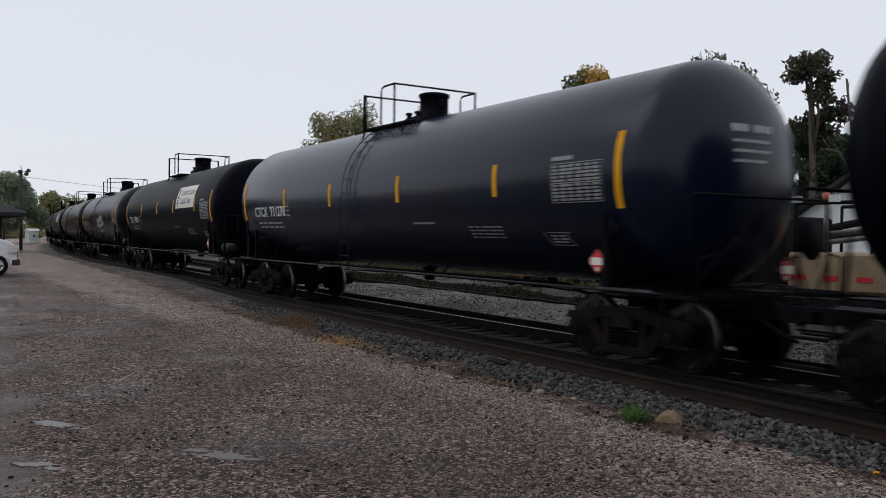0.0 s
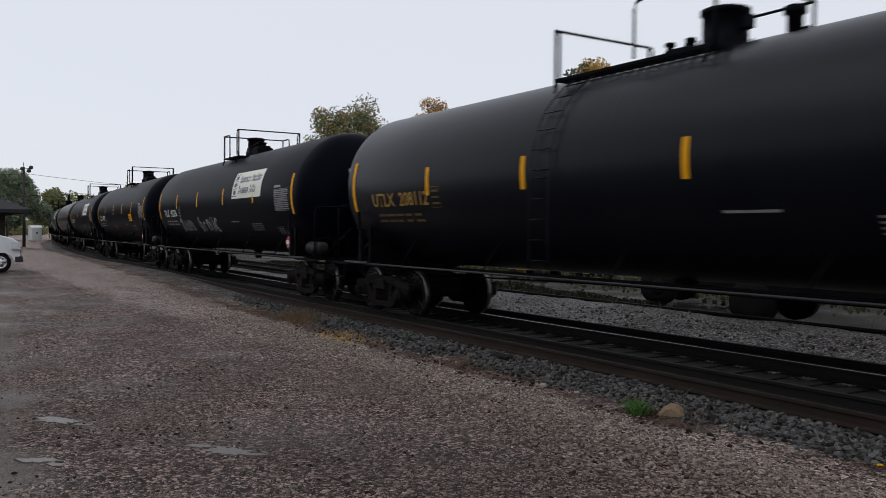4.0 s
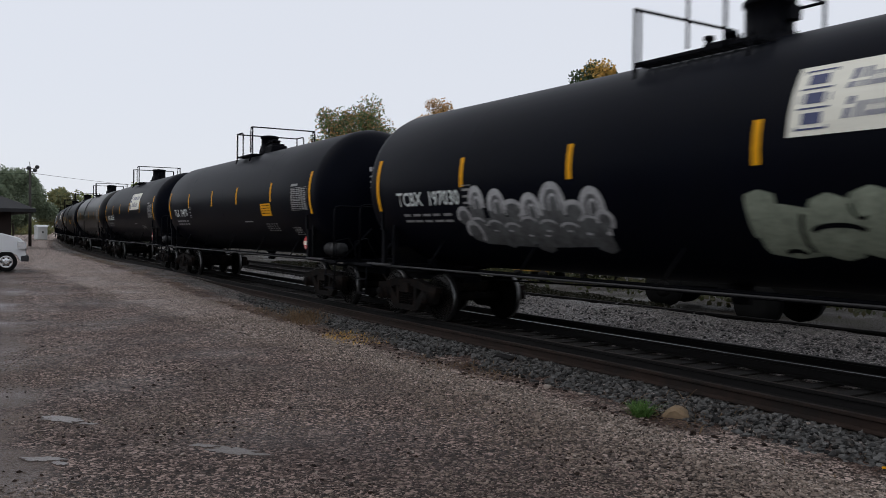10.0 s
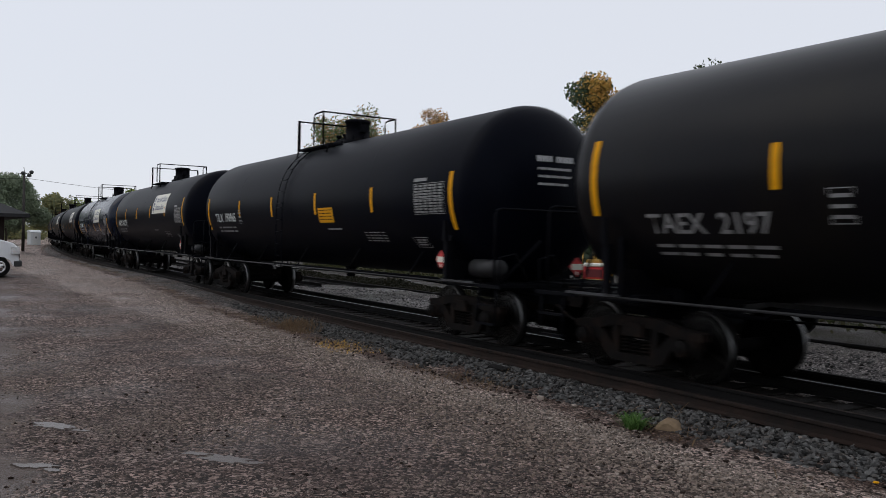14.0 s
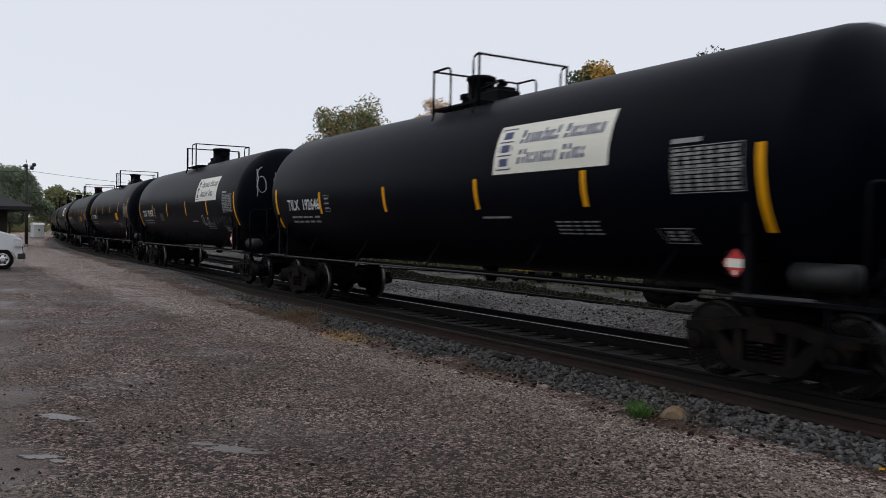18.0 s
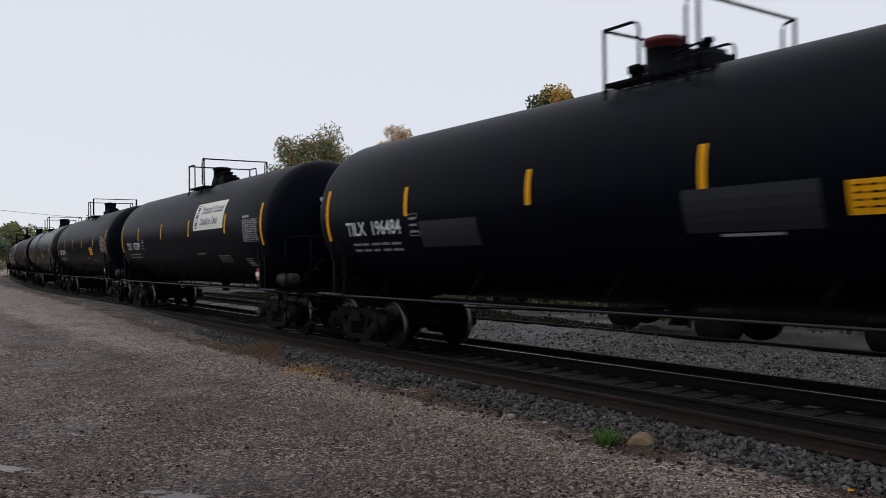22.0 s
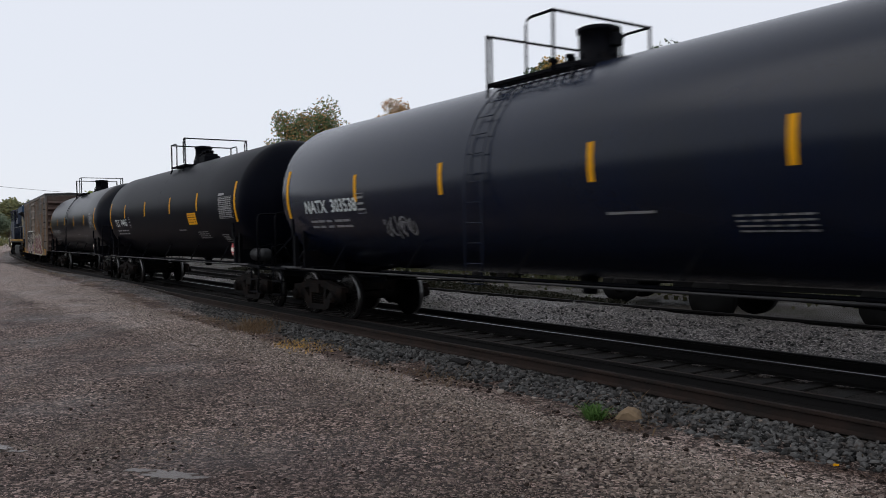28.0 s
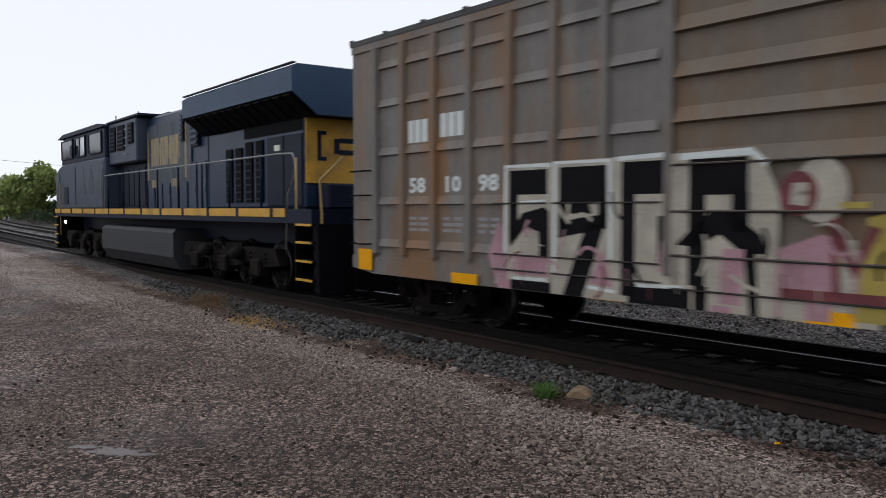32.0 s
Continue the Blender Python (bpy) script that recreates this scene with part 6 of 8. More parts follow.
def locomotive():
    loco = thing("locomotive", "dark blue and yellow diesel road locomotive, cab at the far end", "locomotive")
    zf = 1.78
    bm = bmesh.new()
    box(bm, -11.0, 11.0, -1.5, 1.5, 1.5, zf)
    box(bm, -10.4, 10.4, -0.6, 0.6, 1.0, 1.5)
    part("frame", bm, NAVY, loco)
    for y in (-1.5, 1.5):
        s = -1 if y < 0 else 1
        bm = bmesh.new()
        box(bm, -11.0, 9.9, min(y, y + s * 0.02), max(y, y + s * 0.02), 1.62, 1.79)
        part("side_sill", bm, LOCO_YELLOW, loco, "yellow sill stripe")
        for k in range(12):
            bm = bmesh.new()
            x = -10 + k * 1.75
            box(bm, x, x + 0.14, min(y + s * 0.021, y + s * 0.03), max(y + s * 0.021, y + s * 0.03), 1.62, 1.79)
            part("sill_gap", bm, NAVY, loco)
    # long hood, engine room and radiator section
    bm = bmesh.new()
    prism(bm, ((-0.6, zf), (4.4, zf), (4.4, 4.47), (-0.6, 4.5)), -0.95, 0.95)
    hood = part("hood", bevelled(bm, 0.06), BLUE, loco, "long dark blue engine hood")
    bm = bmesh.new()
    prism(bm, ((4.4, zf), (9.65, zf), (9.65, 3.75), (4.4, 3.75)), -0.95, 0.95)
    part("radiator_base", bevelled(bm, 0.05), BLUE, loco, "dark blue side under the radiators")
    bm = bmesh.new()
    a = [(-0.95, 3.6), (-1.5, 4.02), (-1.5, 4.46), (-1.38, 4.55), (1.38, 4.55), (1.5, 4.46), (1.5, 4.02), (0.95, 3.6)]
    v0, v1 = [[bm.verts.new((x, y, z)) for y, z in a] for x in (4.1, 10.24)]
    bm.faces.new(v0)
    bm.faces.new(v1[::-1])
    # black on the underside faces paints in the shade below the wing
    for i in range(8):
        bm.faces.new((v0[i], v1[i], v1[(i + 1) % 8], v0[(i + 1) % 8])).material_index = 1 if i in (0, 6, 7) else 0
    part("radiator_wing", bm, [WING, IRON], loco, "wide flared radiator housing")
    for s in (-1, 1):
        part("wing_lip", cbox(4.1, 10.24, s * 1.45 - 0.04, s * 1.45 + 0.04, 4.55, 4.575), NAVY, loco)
        # thin black sheet painting the shade in the recess under the wing
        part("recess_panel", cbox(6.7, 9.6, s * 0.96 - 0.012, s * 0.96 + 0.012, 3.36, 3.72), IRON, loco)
    for i in range(12):
        bm = bmesh.new()
        x = 4.6 + i * 0.47
        prism(bm, ((0, 0), (0.3, 0), (0.3, 0.03), (0, 0.03)), 0.0, 0.6)
        for v in bm.verts:
            t = v.co.y / 0.6
            v.co = Vector((x + v.co.x, -0.99 - 0.48 * t, 3.62 + 0.37 * t - v.co.z))
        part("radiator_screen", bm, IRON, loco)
    bm = bmesh.new()
    box(bm, 9.66, 9.7, -0.93, 0.93, 2.3, 3.98)
    part("hood_end", bm, LOCO_YELLOW, loco, "yellow rear end of the hood")
    for y0, y1, z0, z1 in ((-0.68, -0.6, 2.75, 3.35), (-0.6, -0.48, 3.27, 3.35), (-0.6, -0.48, 2.75, 2.83), (-0.3, -0.18, 2.9, 3.2), (-0.18, 0.2, 3.12, 3.22), (-0.18, 0.2, 2.88, 2.98), (0.4, 0.5, 2.88, 3.22)):
        part("end_emblem", cbox(9.7, 9.715, y0, y1, z0, z1), NAVY, loco)
    for x0, x1 in ((7.95, 8.75), (8.8, 9.6)):
        part("rear_panel", bevelled(cbox(x0, x1, -0.985, -0.95, 1.85, 3.3), 0.008), NAVY, loco)
    part("end_number_board", cbox(8.35, 8.62, -1.0, -0.986, 3.0, 3.12), SIGN_WHITE, loco)
    part("rear_nose", bevelled(cbox(9.72, 10.2, -0.7, 0.7, 1.78, 2.28), 0.04), NAVY, loco)
    # hood doors, louvres
    for k in range(7):
        x = -0.5 + k * 0.7
        bm = bmesh.new()
        box(bm, x, x + 0.58, -0.985, -0.955, 1.75, 3.0)
        d = part("hood_door", bevelled(bm, 0.008), BLUE, loco)
        rail_run("latch", ((x + 0.5, -1.0, 2.2), (x + 0.5, -1.0, 2.4)), 0.012, d, HAND)
    for k in range(4):
        x = 5.62 + k * 0.58
        bm = bmesh.new()
        box(bm, x, x + 0.36, -0.985, -0.955, 1.92, 3.18 if k < 2 else 3.28)
        v = part("vent", bm, IRON, loco)
        for i in range(7):
            bm = bmesh.new()
            box(bm, x + 0.04, x + 0.32, -0.995, -0.985, 1.98 + 0.16 * i, 2.02 + 0.16 * i)
            part("slat", bm, NAVY, v)
    for x0, x1, z0, z1 in ((2.55, 2.8, 3.6, 4.3), (3.35, 3.9, 3.4, 4.2)):
        bm = bmesh.new()
        box(bm, x0, x1, -1.05, -0.95, z0, z1)
        v = part("grille", bm, NAVY, loco)
        for i in range(5):
            bm = bmesh.new()
            box(bm, x0 + 0.04, x1 - 0.04, -1.075, -1.05, z0 + 0.06 + i * (z1 - z0) / 5.4, z0 + 0.12 + i * (z1 - z0) / 5.4)
            part("slat", bm, BLUE, v)
    bm = bmesh.new()
    strips(bm, -0.55, 2.5, 3.25, 4.2, 1)
    part("faded_panel", flat(bm, -0.9885), FADED_PANEL, loco, "sun-bleached panel under the emblem")
    # cab side: grab rails, horn, antenna, number board
    for x in (-10.3, -3.75):
        rail_run("grab_rail", ((x, -1.5, 1.75), (x, -1.53, 2.2), (x, -1.53, 3.0), (x, -1.47, 3.2)), 0.018, loco, HAND)
    for x, h in ((-7.4, 0.35), (-6.1, 0.5), (-3.4, 0.4)):
        rail_run("antenna", ((x, -0.4, 4.5), (x, -0.4, 4.6 + h)), 0.02, loco, NAVY)
    for dy in (-0.2, 0.0, 0.2):
        bm = bmesh.new()
        lathe(bm, ((-0.25, 0.03), (0.0, 0.04), (0.22, 0.1)), "x", (2.0, dy, 4.82), 10)
        part("horn", bm, NAVY, loco)
    part("number_board", cbox(-10.75, -10.35, -1.47, -1.45, 2.85, 3.1), PANE_DIM, loco)
    for k in range(2):
        part("rivet_strip", cbox(-7.7 + k * 3.9, -7.67 + k * 3.9, -1.462, -1.452, 1.85, 3.35), NAVY, loco)
    part("sand_hatch", cbox(-9.5, -8.9, -1.475, -1.45, 1.95, 2.6), NAVY, loco)
    for k in range(3):
        bm = bmesh.new()
        prism(bm, ((-7.2 + k * 1.15, 2.3), (-6.2 + k * 1.15, 2.3), (-6.5 + k * 1.15, 3.3)), -1.456, -1.451)
        part("bleached_patch", bm, FADED_PANEL, loco, "sun-bleached patch of paint")
    for x in (-10.0, -8.9, -7.6, -6.4, -5.0):
        part("step_lamp", cbox(x, x + 0.1, -1.475, -1.452, 1.86, 1.93), HAND, loco)
    # faded side emblem: three plain yellow blocks
    for u in (-0.2, 0.62, 1.44):
        bm = bmesh.new()
        strips(bm, 0, 0, 0.72, 0.8, 1, slope=0.06)
        strips(bm, 0.78, 0.15, 0.84, 0.6, 1)
        small("emblem", flat(bm, -0.992, u + 0.05, 3.02), EMBLEM, loco, "worn yellow block emblem")
    for x0, x1, z0, z1 in ((-0.5, -0.36, 2.62, 4.05), (2.75, 2.9, 2.62, 4.05), (-0.1, 0.4, 2.4, 2.62), (1.6, 2.1, 2.4, 2.62)):
        bm = bmesh.new()
        strips(bm, x0, z0, x1, z1, 1)
        part("emblem_edge", flat(bm, -0.992), EMBLEM, loco)
    # roof equipment
    for x0, x1, w, h in ((-0.4, 0.6, 0.7, 0.12), (1.0, 2.0, 0.5, 0.14), (2.4, 3.6, 0.6, 0.1)):
        part("roof_box", bevelled(cbox(x0, x1, -w, w, 4.44, 4.48 + h), 0.03), NAVY, loco)
    # cab and nose
    bm = bmesh.new()
    prism(bm, ((-11.1, zf), (-3.6, zf), (-3.6, 3.48), (-9.9, 3.48), (-10.3, 3.3), (-11.05, 3.2)), -1.45, 1.45)
    part("cab_base", bevelled(bm, 0.05), FADED, loco, "faded blue-grey cab side")
    bm = bmesh.new()
    prism(bm, ((-10.1, 3.45), (-3.6, 3.45), (-3.6, 4.48), (-9.7, 4.48)), -1.42, 1.42)
    part("cab", bevelled(bm, 0.05), NAVY, loco)
    bm = bmesh.new()
    prism(bm, ((-10.35, 4.46), (-3.55, 4.46), (-3.6, 4.53), (-4.2, 4.6), (-9.4, 4.6)), -1.5, 1.5)
    part("cab_roof", bm, NAVY, loco)
    # the pale pane carries the bright sky in its own colour
    for x0, x1, gl in ((-9.85, -8.1, GLASS), (-7.6, -7.0, GLASS), (-6.9, -6.2, PANE_LIGHT), (-5.6, -4.0, GLASS)):
        wdw = part("window", cbox(x0, x1, -1.45, -1.415, 3.68, 4.32), gl, loco, "cab side window with bright sky painted on its pane" if gl is PANE_LIGHT else "dark cab side window")
        bm = bmesh.new()
        for q in ((x0 - 0.04, x1 + 0.04, 3.64, 3.68), (x0 - 0.04, x1 + 0.04, 4.32, 4.36), (x0 - 0.04, x0, 3.64, 4.36), (x1, x1 + 0.04, 3.64, 4.36)):
            box(bm, q[0], q[1], -1.47, -1.41, q[2], q[3])
        part("window_frame", bm, NAVY, wdw)
    # tall equipment cabinet with louvres behind the cab, dark blower room below it
    part("equipment_cabinet", bevelled(cbox(-3.6, -0.55, -1.3, 1.3, 3.2, 4.52), 0.04), FADED, loco, "grey-blue louvred cabinet")
    part("cabinet_roof", bevelled(cbox(-3.62, -0.2, -1.34, 1.34, 4.52, 4.6), 0.02), NAVY, loco)
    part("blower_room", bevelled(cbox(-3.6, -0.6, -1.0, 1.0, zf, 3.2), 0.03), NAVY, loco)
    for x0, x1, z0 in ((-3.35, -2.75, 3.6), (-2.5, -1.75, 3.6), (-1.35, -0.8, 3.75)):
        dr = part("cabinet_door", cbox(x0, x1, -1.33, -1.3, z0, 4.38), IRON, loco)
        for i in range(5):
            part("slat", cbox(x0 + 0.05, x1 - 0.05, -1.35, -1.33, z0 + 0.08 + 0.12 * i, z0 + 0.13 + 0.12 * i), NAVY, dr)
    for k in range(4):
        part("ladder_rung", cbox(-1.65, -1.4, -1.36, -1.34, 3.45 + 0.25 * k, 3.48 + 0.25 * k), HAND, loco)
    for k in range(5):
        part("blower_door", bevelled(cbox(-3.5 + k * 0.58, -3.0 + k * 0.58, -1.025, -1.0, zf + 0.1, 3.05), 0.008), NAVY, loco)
    part("mirror", cbox(-8.0, -7.7, -1.56, -1.5, 3.75, 4.1), NAVY, loco)
    # fuel tank, trucks, steps, rails
    bm = bmesh.new()
    a = [(-1.42, 0.5), (-1.42, 1.15), (-1.32, 1.25), (1.32, 1.25), (1.42, 1.15), (1.42, 0.5), (1.2, 0.16), (-1.2, 0.16)]
    v0, v1 = [[bm.verts.new((x, y, z)) for y, z in a] for x in (-4.2, 3.0)]
    bm.faces.new(v0)
    bm.faces.new(v1[::-1])
    for i in range(8):
        bm.faces.new((v0[i], v1[i], v1[(i + 1) % 8], v0[(i + 1) % 8]))
    part("fuel_tank", bm, TANK_STEEL, loco, "dusty grey fuel tank")
    for x in (-7.2, 6.3):
        loco_truck(loco, x)
    for s in (-1, 1):
        for y in (-1.35, 1.35):
            bm = bmesh.new()
            for z in (0.45, 0.8, 1.15, 1.48):
                box(bm, s * 10.4, s * 11.05, y - 0.17, y + 0.17, z - 0.02, z + 0.02)
            box(bm, s * 10.36, s * 10.4, y - 0.18, y + 0.18, 0.4, 1.5)
            well = part("step_well", bm, IRON, loco)
            for z in (0.45, 0.8, 1.15, 1.48):
                bm = bmesh.new()
                yo = y + (-0.18 if y < 0 else 0.18)
                box(bm, s * 10.42, s * 11.04, yo - 0.012, yo + 0.012, z - 0.022, z + 0.022)
                part("step_edge", bm, LOCO_YELLOW, well, "yellow step edge")
            sy = -1 if y < 0 else 1
            rail_run("corner_rail", ((s * 10.3, y * 1.08, 0.75), (s * 10.3, y * 1.08, 1.6), (s * 10.3, y * 1.08, 2.75)), 0.022, loco, TAN_RAIL)
            rail_run("corner_rail", ((s * 11.1, y * 1.0, 0.75), (s * 11.12, y, 1.7), (s * 11.05, y, 2.3), (s * 10.95, y * 0.6, 2.75)), 0.026, loco, TAN_RAIL)
        bm = bmesh.new()
        prism(bm, ((s * 11.0, 0.25), (s * 11.2, 0.2), (s * 11.15, 1.5), (s * 11.0, 1.5)), -1.45, 1.45)
        part("pilot", bm, IRON, loco)
    rail_run("hand_rail", ((-3.6, -1.46, 2.86), (9.6, -1.46, 2.86), (10.15, -1.46, 2.84), (10.25, -1.46, 2.7), (10.2, -1.46, 2.4), (9.9, -1.46, 2.05), (9.85, -1.46, 1.0)), 0.02, loco, HAND, "pale walkway hand rail")
    rail_run("hand_rail", ((-3.6, 1.46, 2.86), (9.6, 1.46, 2.86), (10.15, 1.46, 2.84), (10.25, 1.46, 2.7)), 0.02, loco, HAND)
    for k in range(8):
        for y in (-1.46, 1.46):
            rail_run("stanchion", ((-3.2 + k * 1.7, y, zf), (-3.2 + k * 1.7, y, 2.86)), 0.024, loco, NAVY)
    bm = bmesh.new()
    lathe(bm, ((0, 0.07), (0.03, 0.07)), "y", (-9.2, -1.53, 1.28), 12)
    part("step_light", bm, LAMP, loco, "small lit step light")
    couplers(loco, 11.15)
    return loco


def loco_truck(loco, x):
    bm = bmesh.new()
    for y in (-1.2, 1.2):
        prism(bm, ((x - 2.9, 0.62), (x - 2.7, 0.95), (x - 0.9, 0.95), (x - 0.6, 0.82), (x + 0.6, 0.82), (x + 0.9, 0.95), (x + 2.7, 0.95), (x + 2.9, 0.62), (x + 2.2, 0.55), (x + 1.2, 0.62), (x + 0.6, 0.5), (x - 0.6, 0.5), (x - 1.2, 0.62), (x - 2.2, 0.55)), y - 0.1, y + 0.1)
    box(bm, x - 0.5, x + 0.5, -1.1, 1.1, 0.75, 1.0)
    t = part("truck", bm, TRUCK, loco, "six-wheel cast steel locomotive truck")
    for dx in (-1.85, 0.0, 1.85):
        w = part("wheelset", LOCO_WHEELSET, None, t)
        w.matrix_parent_inverse = Matrix.Translation((x + dx, 0, 0.53))
        for y in (-1.28, 1.28):
            bm = bmesh.new()
            box(bm, x + dx - 0.24, x + dx + 0.24, y - 0.12, y + 0.12, 0.34, 0.72)
            part("axle_box", bevelled(bm, 0.04), TRUCK, t)
            for q in (-0.38, 0.38):
                bm = bmesh.new()
                tube(bm, [(x + dx + q + 0.06 * math.cos(k * 1.05), y + 0.06 * math.sin(k * 1.05), 0.5 + 0.38 * k / 26) for k in range(27)], 0.016, 4)
                part("spring", bm, TRUCK, t)
    for q in (-0.95, 0.95):
        bm = bmesh.new()
        lathe(bm, ((0, 0.05), (0.02, 0.14), (0.35, 0.14), (0.4, 0.04)), "x", (x + q - 0.2, -1.4, 0.8), 12)
        part("brake_cylinder", bm, TRUCK, t)
        bm = bmesh.new()
        tube(bm, ((x + q, -1.38, 0.85), (x + q + 0.4, -1.38, 0.3)), 0.03, 6)
        part("damper", bm, TRUCK, t)


LOCO_WHEELSET = wheelset_mesh(0.53)
LOCO = locomotive()
# ---- trees ----
def tree(x, y, height, spread, leaves, n=2600, leaf=0.28, low=0.3, seed=1, label="leafy tree", bare=False, full=False):
    """A tapered trunk, limbs and a crown of single leaves in uneven clumps."""
    rng = random.Random(seed)
    two = isinstance(leaves, tuple)
    base = thing("tree", label, "tree", m=pose(x, y, GROUND_Z, 0, 0, 0 if two else rng.uniform(0, 360)))
    bm = bmesh.new()
    r = height * 0.018
    zt = height * (low + 0.25)
    trunk = [(0.12 * math.sin(k * 1.1), 0.1 * math.cos(k * 1.3), zt * k / 5 - 0.1) for k in range(6)]
    rings = []
    for k, p in enumerate(trunk):
        rr = r * (1.25 - 0.12 * k) * (1.5 if k == 0 else 1)
        rings.append([bm.verts.new((p[0] + rr * math.cos(q * math.tau / 8), p[1] + rr * math.sin(q * math.tau / 8), p[2])) for q in range(8)])
    for a, b in zip(rings, rings[1:]):
        for q in range(8):
            bm.faces.new((a[q], a[(q + 1) % 8], b[(q + 1) % 8], b[q])).smooth = True
    clumps = []
    limbs = 11
    for k in range(limbs):
        a = k * 2.4 + rng.uniform(-0.4, 0.4)
        z0 = zt * rng.uniform(0.6, 1.0)
        hgt = height * (low + (1 - low) * (0.15 + 0.8 * rng.random()))
        out = spread * math.sqrt(max(0.05, 1 - ((hgt / height - (low + 1) / 2) / ((1 - low) / 1.9)) ** 2)) * rng.uniform(0.45, 0.85)
        end = Vector((out * math.cos(a), out * math.sin(a), hgt))
        start = Vector((0, 0, z0))
        mid = (start + end) / 2 + Vector((rng.uniform(-0.3, 0.3), rng.uniform(-0.3, 0.3), 0.08 * height))
        tube(bm, (start, mid, end), r * 0.33, 5)
        for q in range(3):
            e2 = end + Vector((rng.uniform(-1, 1), rng.uniform(-1, 1), rng.uniform(-0.5, 1))) * spread * 0.33
            tube(bm, (mid.lerp(end, 0.6), e2), r * 0.14, 4)
            clumps.append((e2, rng.uniform(0.2, 0.34) * spread))
        clumps.append((end, rng.uniform(0.24, 0.4) * spread))
    clumps.append((Vector((0, 0, height * 0.9)), 0.3 * spread))
    for k in range(8 if full else 0):
        a = k * 0.8
        clumps.append((Vector((0.6 * spread * math.cos(a), 0.6 * spread * math.sin(a), height * (0.8 + 0.06 * math.sin(2.3 * k)))), 0.42 * spread))
    part("trunk", bm, BARK, base)
    if bare:
        return base
    bm = bmesh.new()
    for i in range(int(n)):
        c, cr = clumps[i % len(clumps)]
        d = Vector((rng.gauss(0, 1), rng.gauss(0, 1), rng.gauss(0, 0.8)))
        d = d.normalized() * cr * rng.random() ** 0.45
        p = c + d
        u = Vector((rng.gauss(0, 1), rng.gauss(0, 1), rng.gauss(0, 1))).normalized()
        w = u.orthogonal().normalized()
        s = leaf * rng.uniform(0.6, 1.3)
        f = bm.faces.new([bm.verts.new(p + q) for q in (u * s, w * s * 0.6, -u * s, -w * s * 0.6)])
        f.material_index = 1 if two and 0.7 * c.x + 0.7 * c.y + rng.gauss(0, 0.2) * spread > -0.3 * spread else 0
    part("crown", bm, list(leaves) if two else leaves, base)
    return base


def hedge(name, pts, leaves, height, depth, n, leaf, seed, label):
    """A far mass of bushes and trees: many leaves over an uneven line."""
    rng = random.Random(seed)
    bm = bmesh.new()
    for i in range(n):
        t = rng.random() * (len(pts) - 1)
        k = int(t)
        a, b = Vector((*pts[k], 0)), Vector((*pts[k + 1], 0))
        p = a.lerp(b, t - k)
        d = (b - a).normalized()
        h = height * (0.62 + 0.38 * noise.noise(Vector((p.x * 0.11, p.y * 0.11, seed))) + 0.2 * noise.noise(Vector((p.x * 0.5, p.y * 0.5, seed))))
        q = rng.gauss(0, 0.4) * depth
        p = p + Vector((-d.y, d.x, 0)) * q + Vector((0, 0, GROUND_Z + max(0.1, h) * rng.random() ** 0.6 * max(0.3, 1 - abs(q) / depth * 0.5)))
        u = Vector((rng.gauss(0, 1), rng.gauss(0, 1), rng.gauss(0, 1))).normalized()
        w = u.orthogonal().normalized()
        s = leaf * rng.uniform(0.6, 1.3)
        bm.faces.new([bm.verts.new(p + v) for v in (u * s, w * s * 0.7, -u * s, -w * s * 0.7)])
    solid(name, bm, leaves, label, "bushes", kind="stuff")


# far leaves are paled so that their colour holds the haze
LEAF_HAZE = leafy("distant grey-green leaves", (0.18, 0.22, 0.15), (0.21, 0.255, 0.17), (0.24, 0.285, 0.185))
LEAF_HAZE_Y = leafy("distant yellow-green leaves", (0.16, 0.18, 0.1), (0.22, 0.23, 0.11), (0.28, 0.25, 0.11))
BAND_LEAVES = leafy("dark low scrub", (0.012, 0.013, 0.007), (0.018, 0.019, 0.01), (0.03, 0.024, 0.014))
WEED = leafy("dull weeds", (0.03, 0.035, 0.014), (0.045, 0.05, 0.02), (0.07, 0.06, 0.03))
tree(-71.5, 35.9, 14.6, 4.2, LEAF_AUTUMN, 17000, 0.14, 0.35, 3, "tree with green and orange autumn leaves", full=True)
tree(-76.0, 48.7, 15.5, 3.5, LEAF_ORANGE, 13000, 0.14, 0.4, 4, "tree with orange autumn leaves")
tree(-43.3, 41.7, 13.75, 2.6, (LEAF_MID, LEAF_YELLOW), 13000, 0.11, 0.35, 5, "tree half dull green and half golden yellow")
tree(-36.8, 47.5, 13.7, 4.2, LEAF_PALE, 19000, 0.14, 0.22, 6, "thin-leaved tall grey-green tree")
tree(-31.5, 49.5, 14.4, 2.1, LEAF_RED, 2800, 0.18, 0.55, 7, "slender tree with dark red and green leaves")
tree(-28.7, 50.2, 13.0, 2.4, LEAF_DARK, 100, 0.2, 0.4, 8, "bare grey leafless tree", bare=True)
tree(-34.5, 54.0, 10.6, 4.6, LEAF_DARK, 15000, 0.19, 0.08, 9, "dense dark green leafy tree")
tree(-29.0, 56.0, 11.4, 5.4, LEAF_DARK, 16000, 0.19, 0.1, 29, "dense dark green leafy tree")
tree(-21.5, 56.0, 12.6, 6.0, LEAF_DARK, 18000, 0.19, 0.1, 10, "dense dark green leafy tree")
tree(-12.5, 52.0, 12.8, 6.0, LEAF_DARK, 16000, 0.19, 0.1, 11, "dense dark green leafy tree")
tree(-159.0, 14.0, 9.8, 6.4, LEAF_HAZE, 28000, 0.23, 0.08, 12, "broad green tree behind the station")
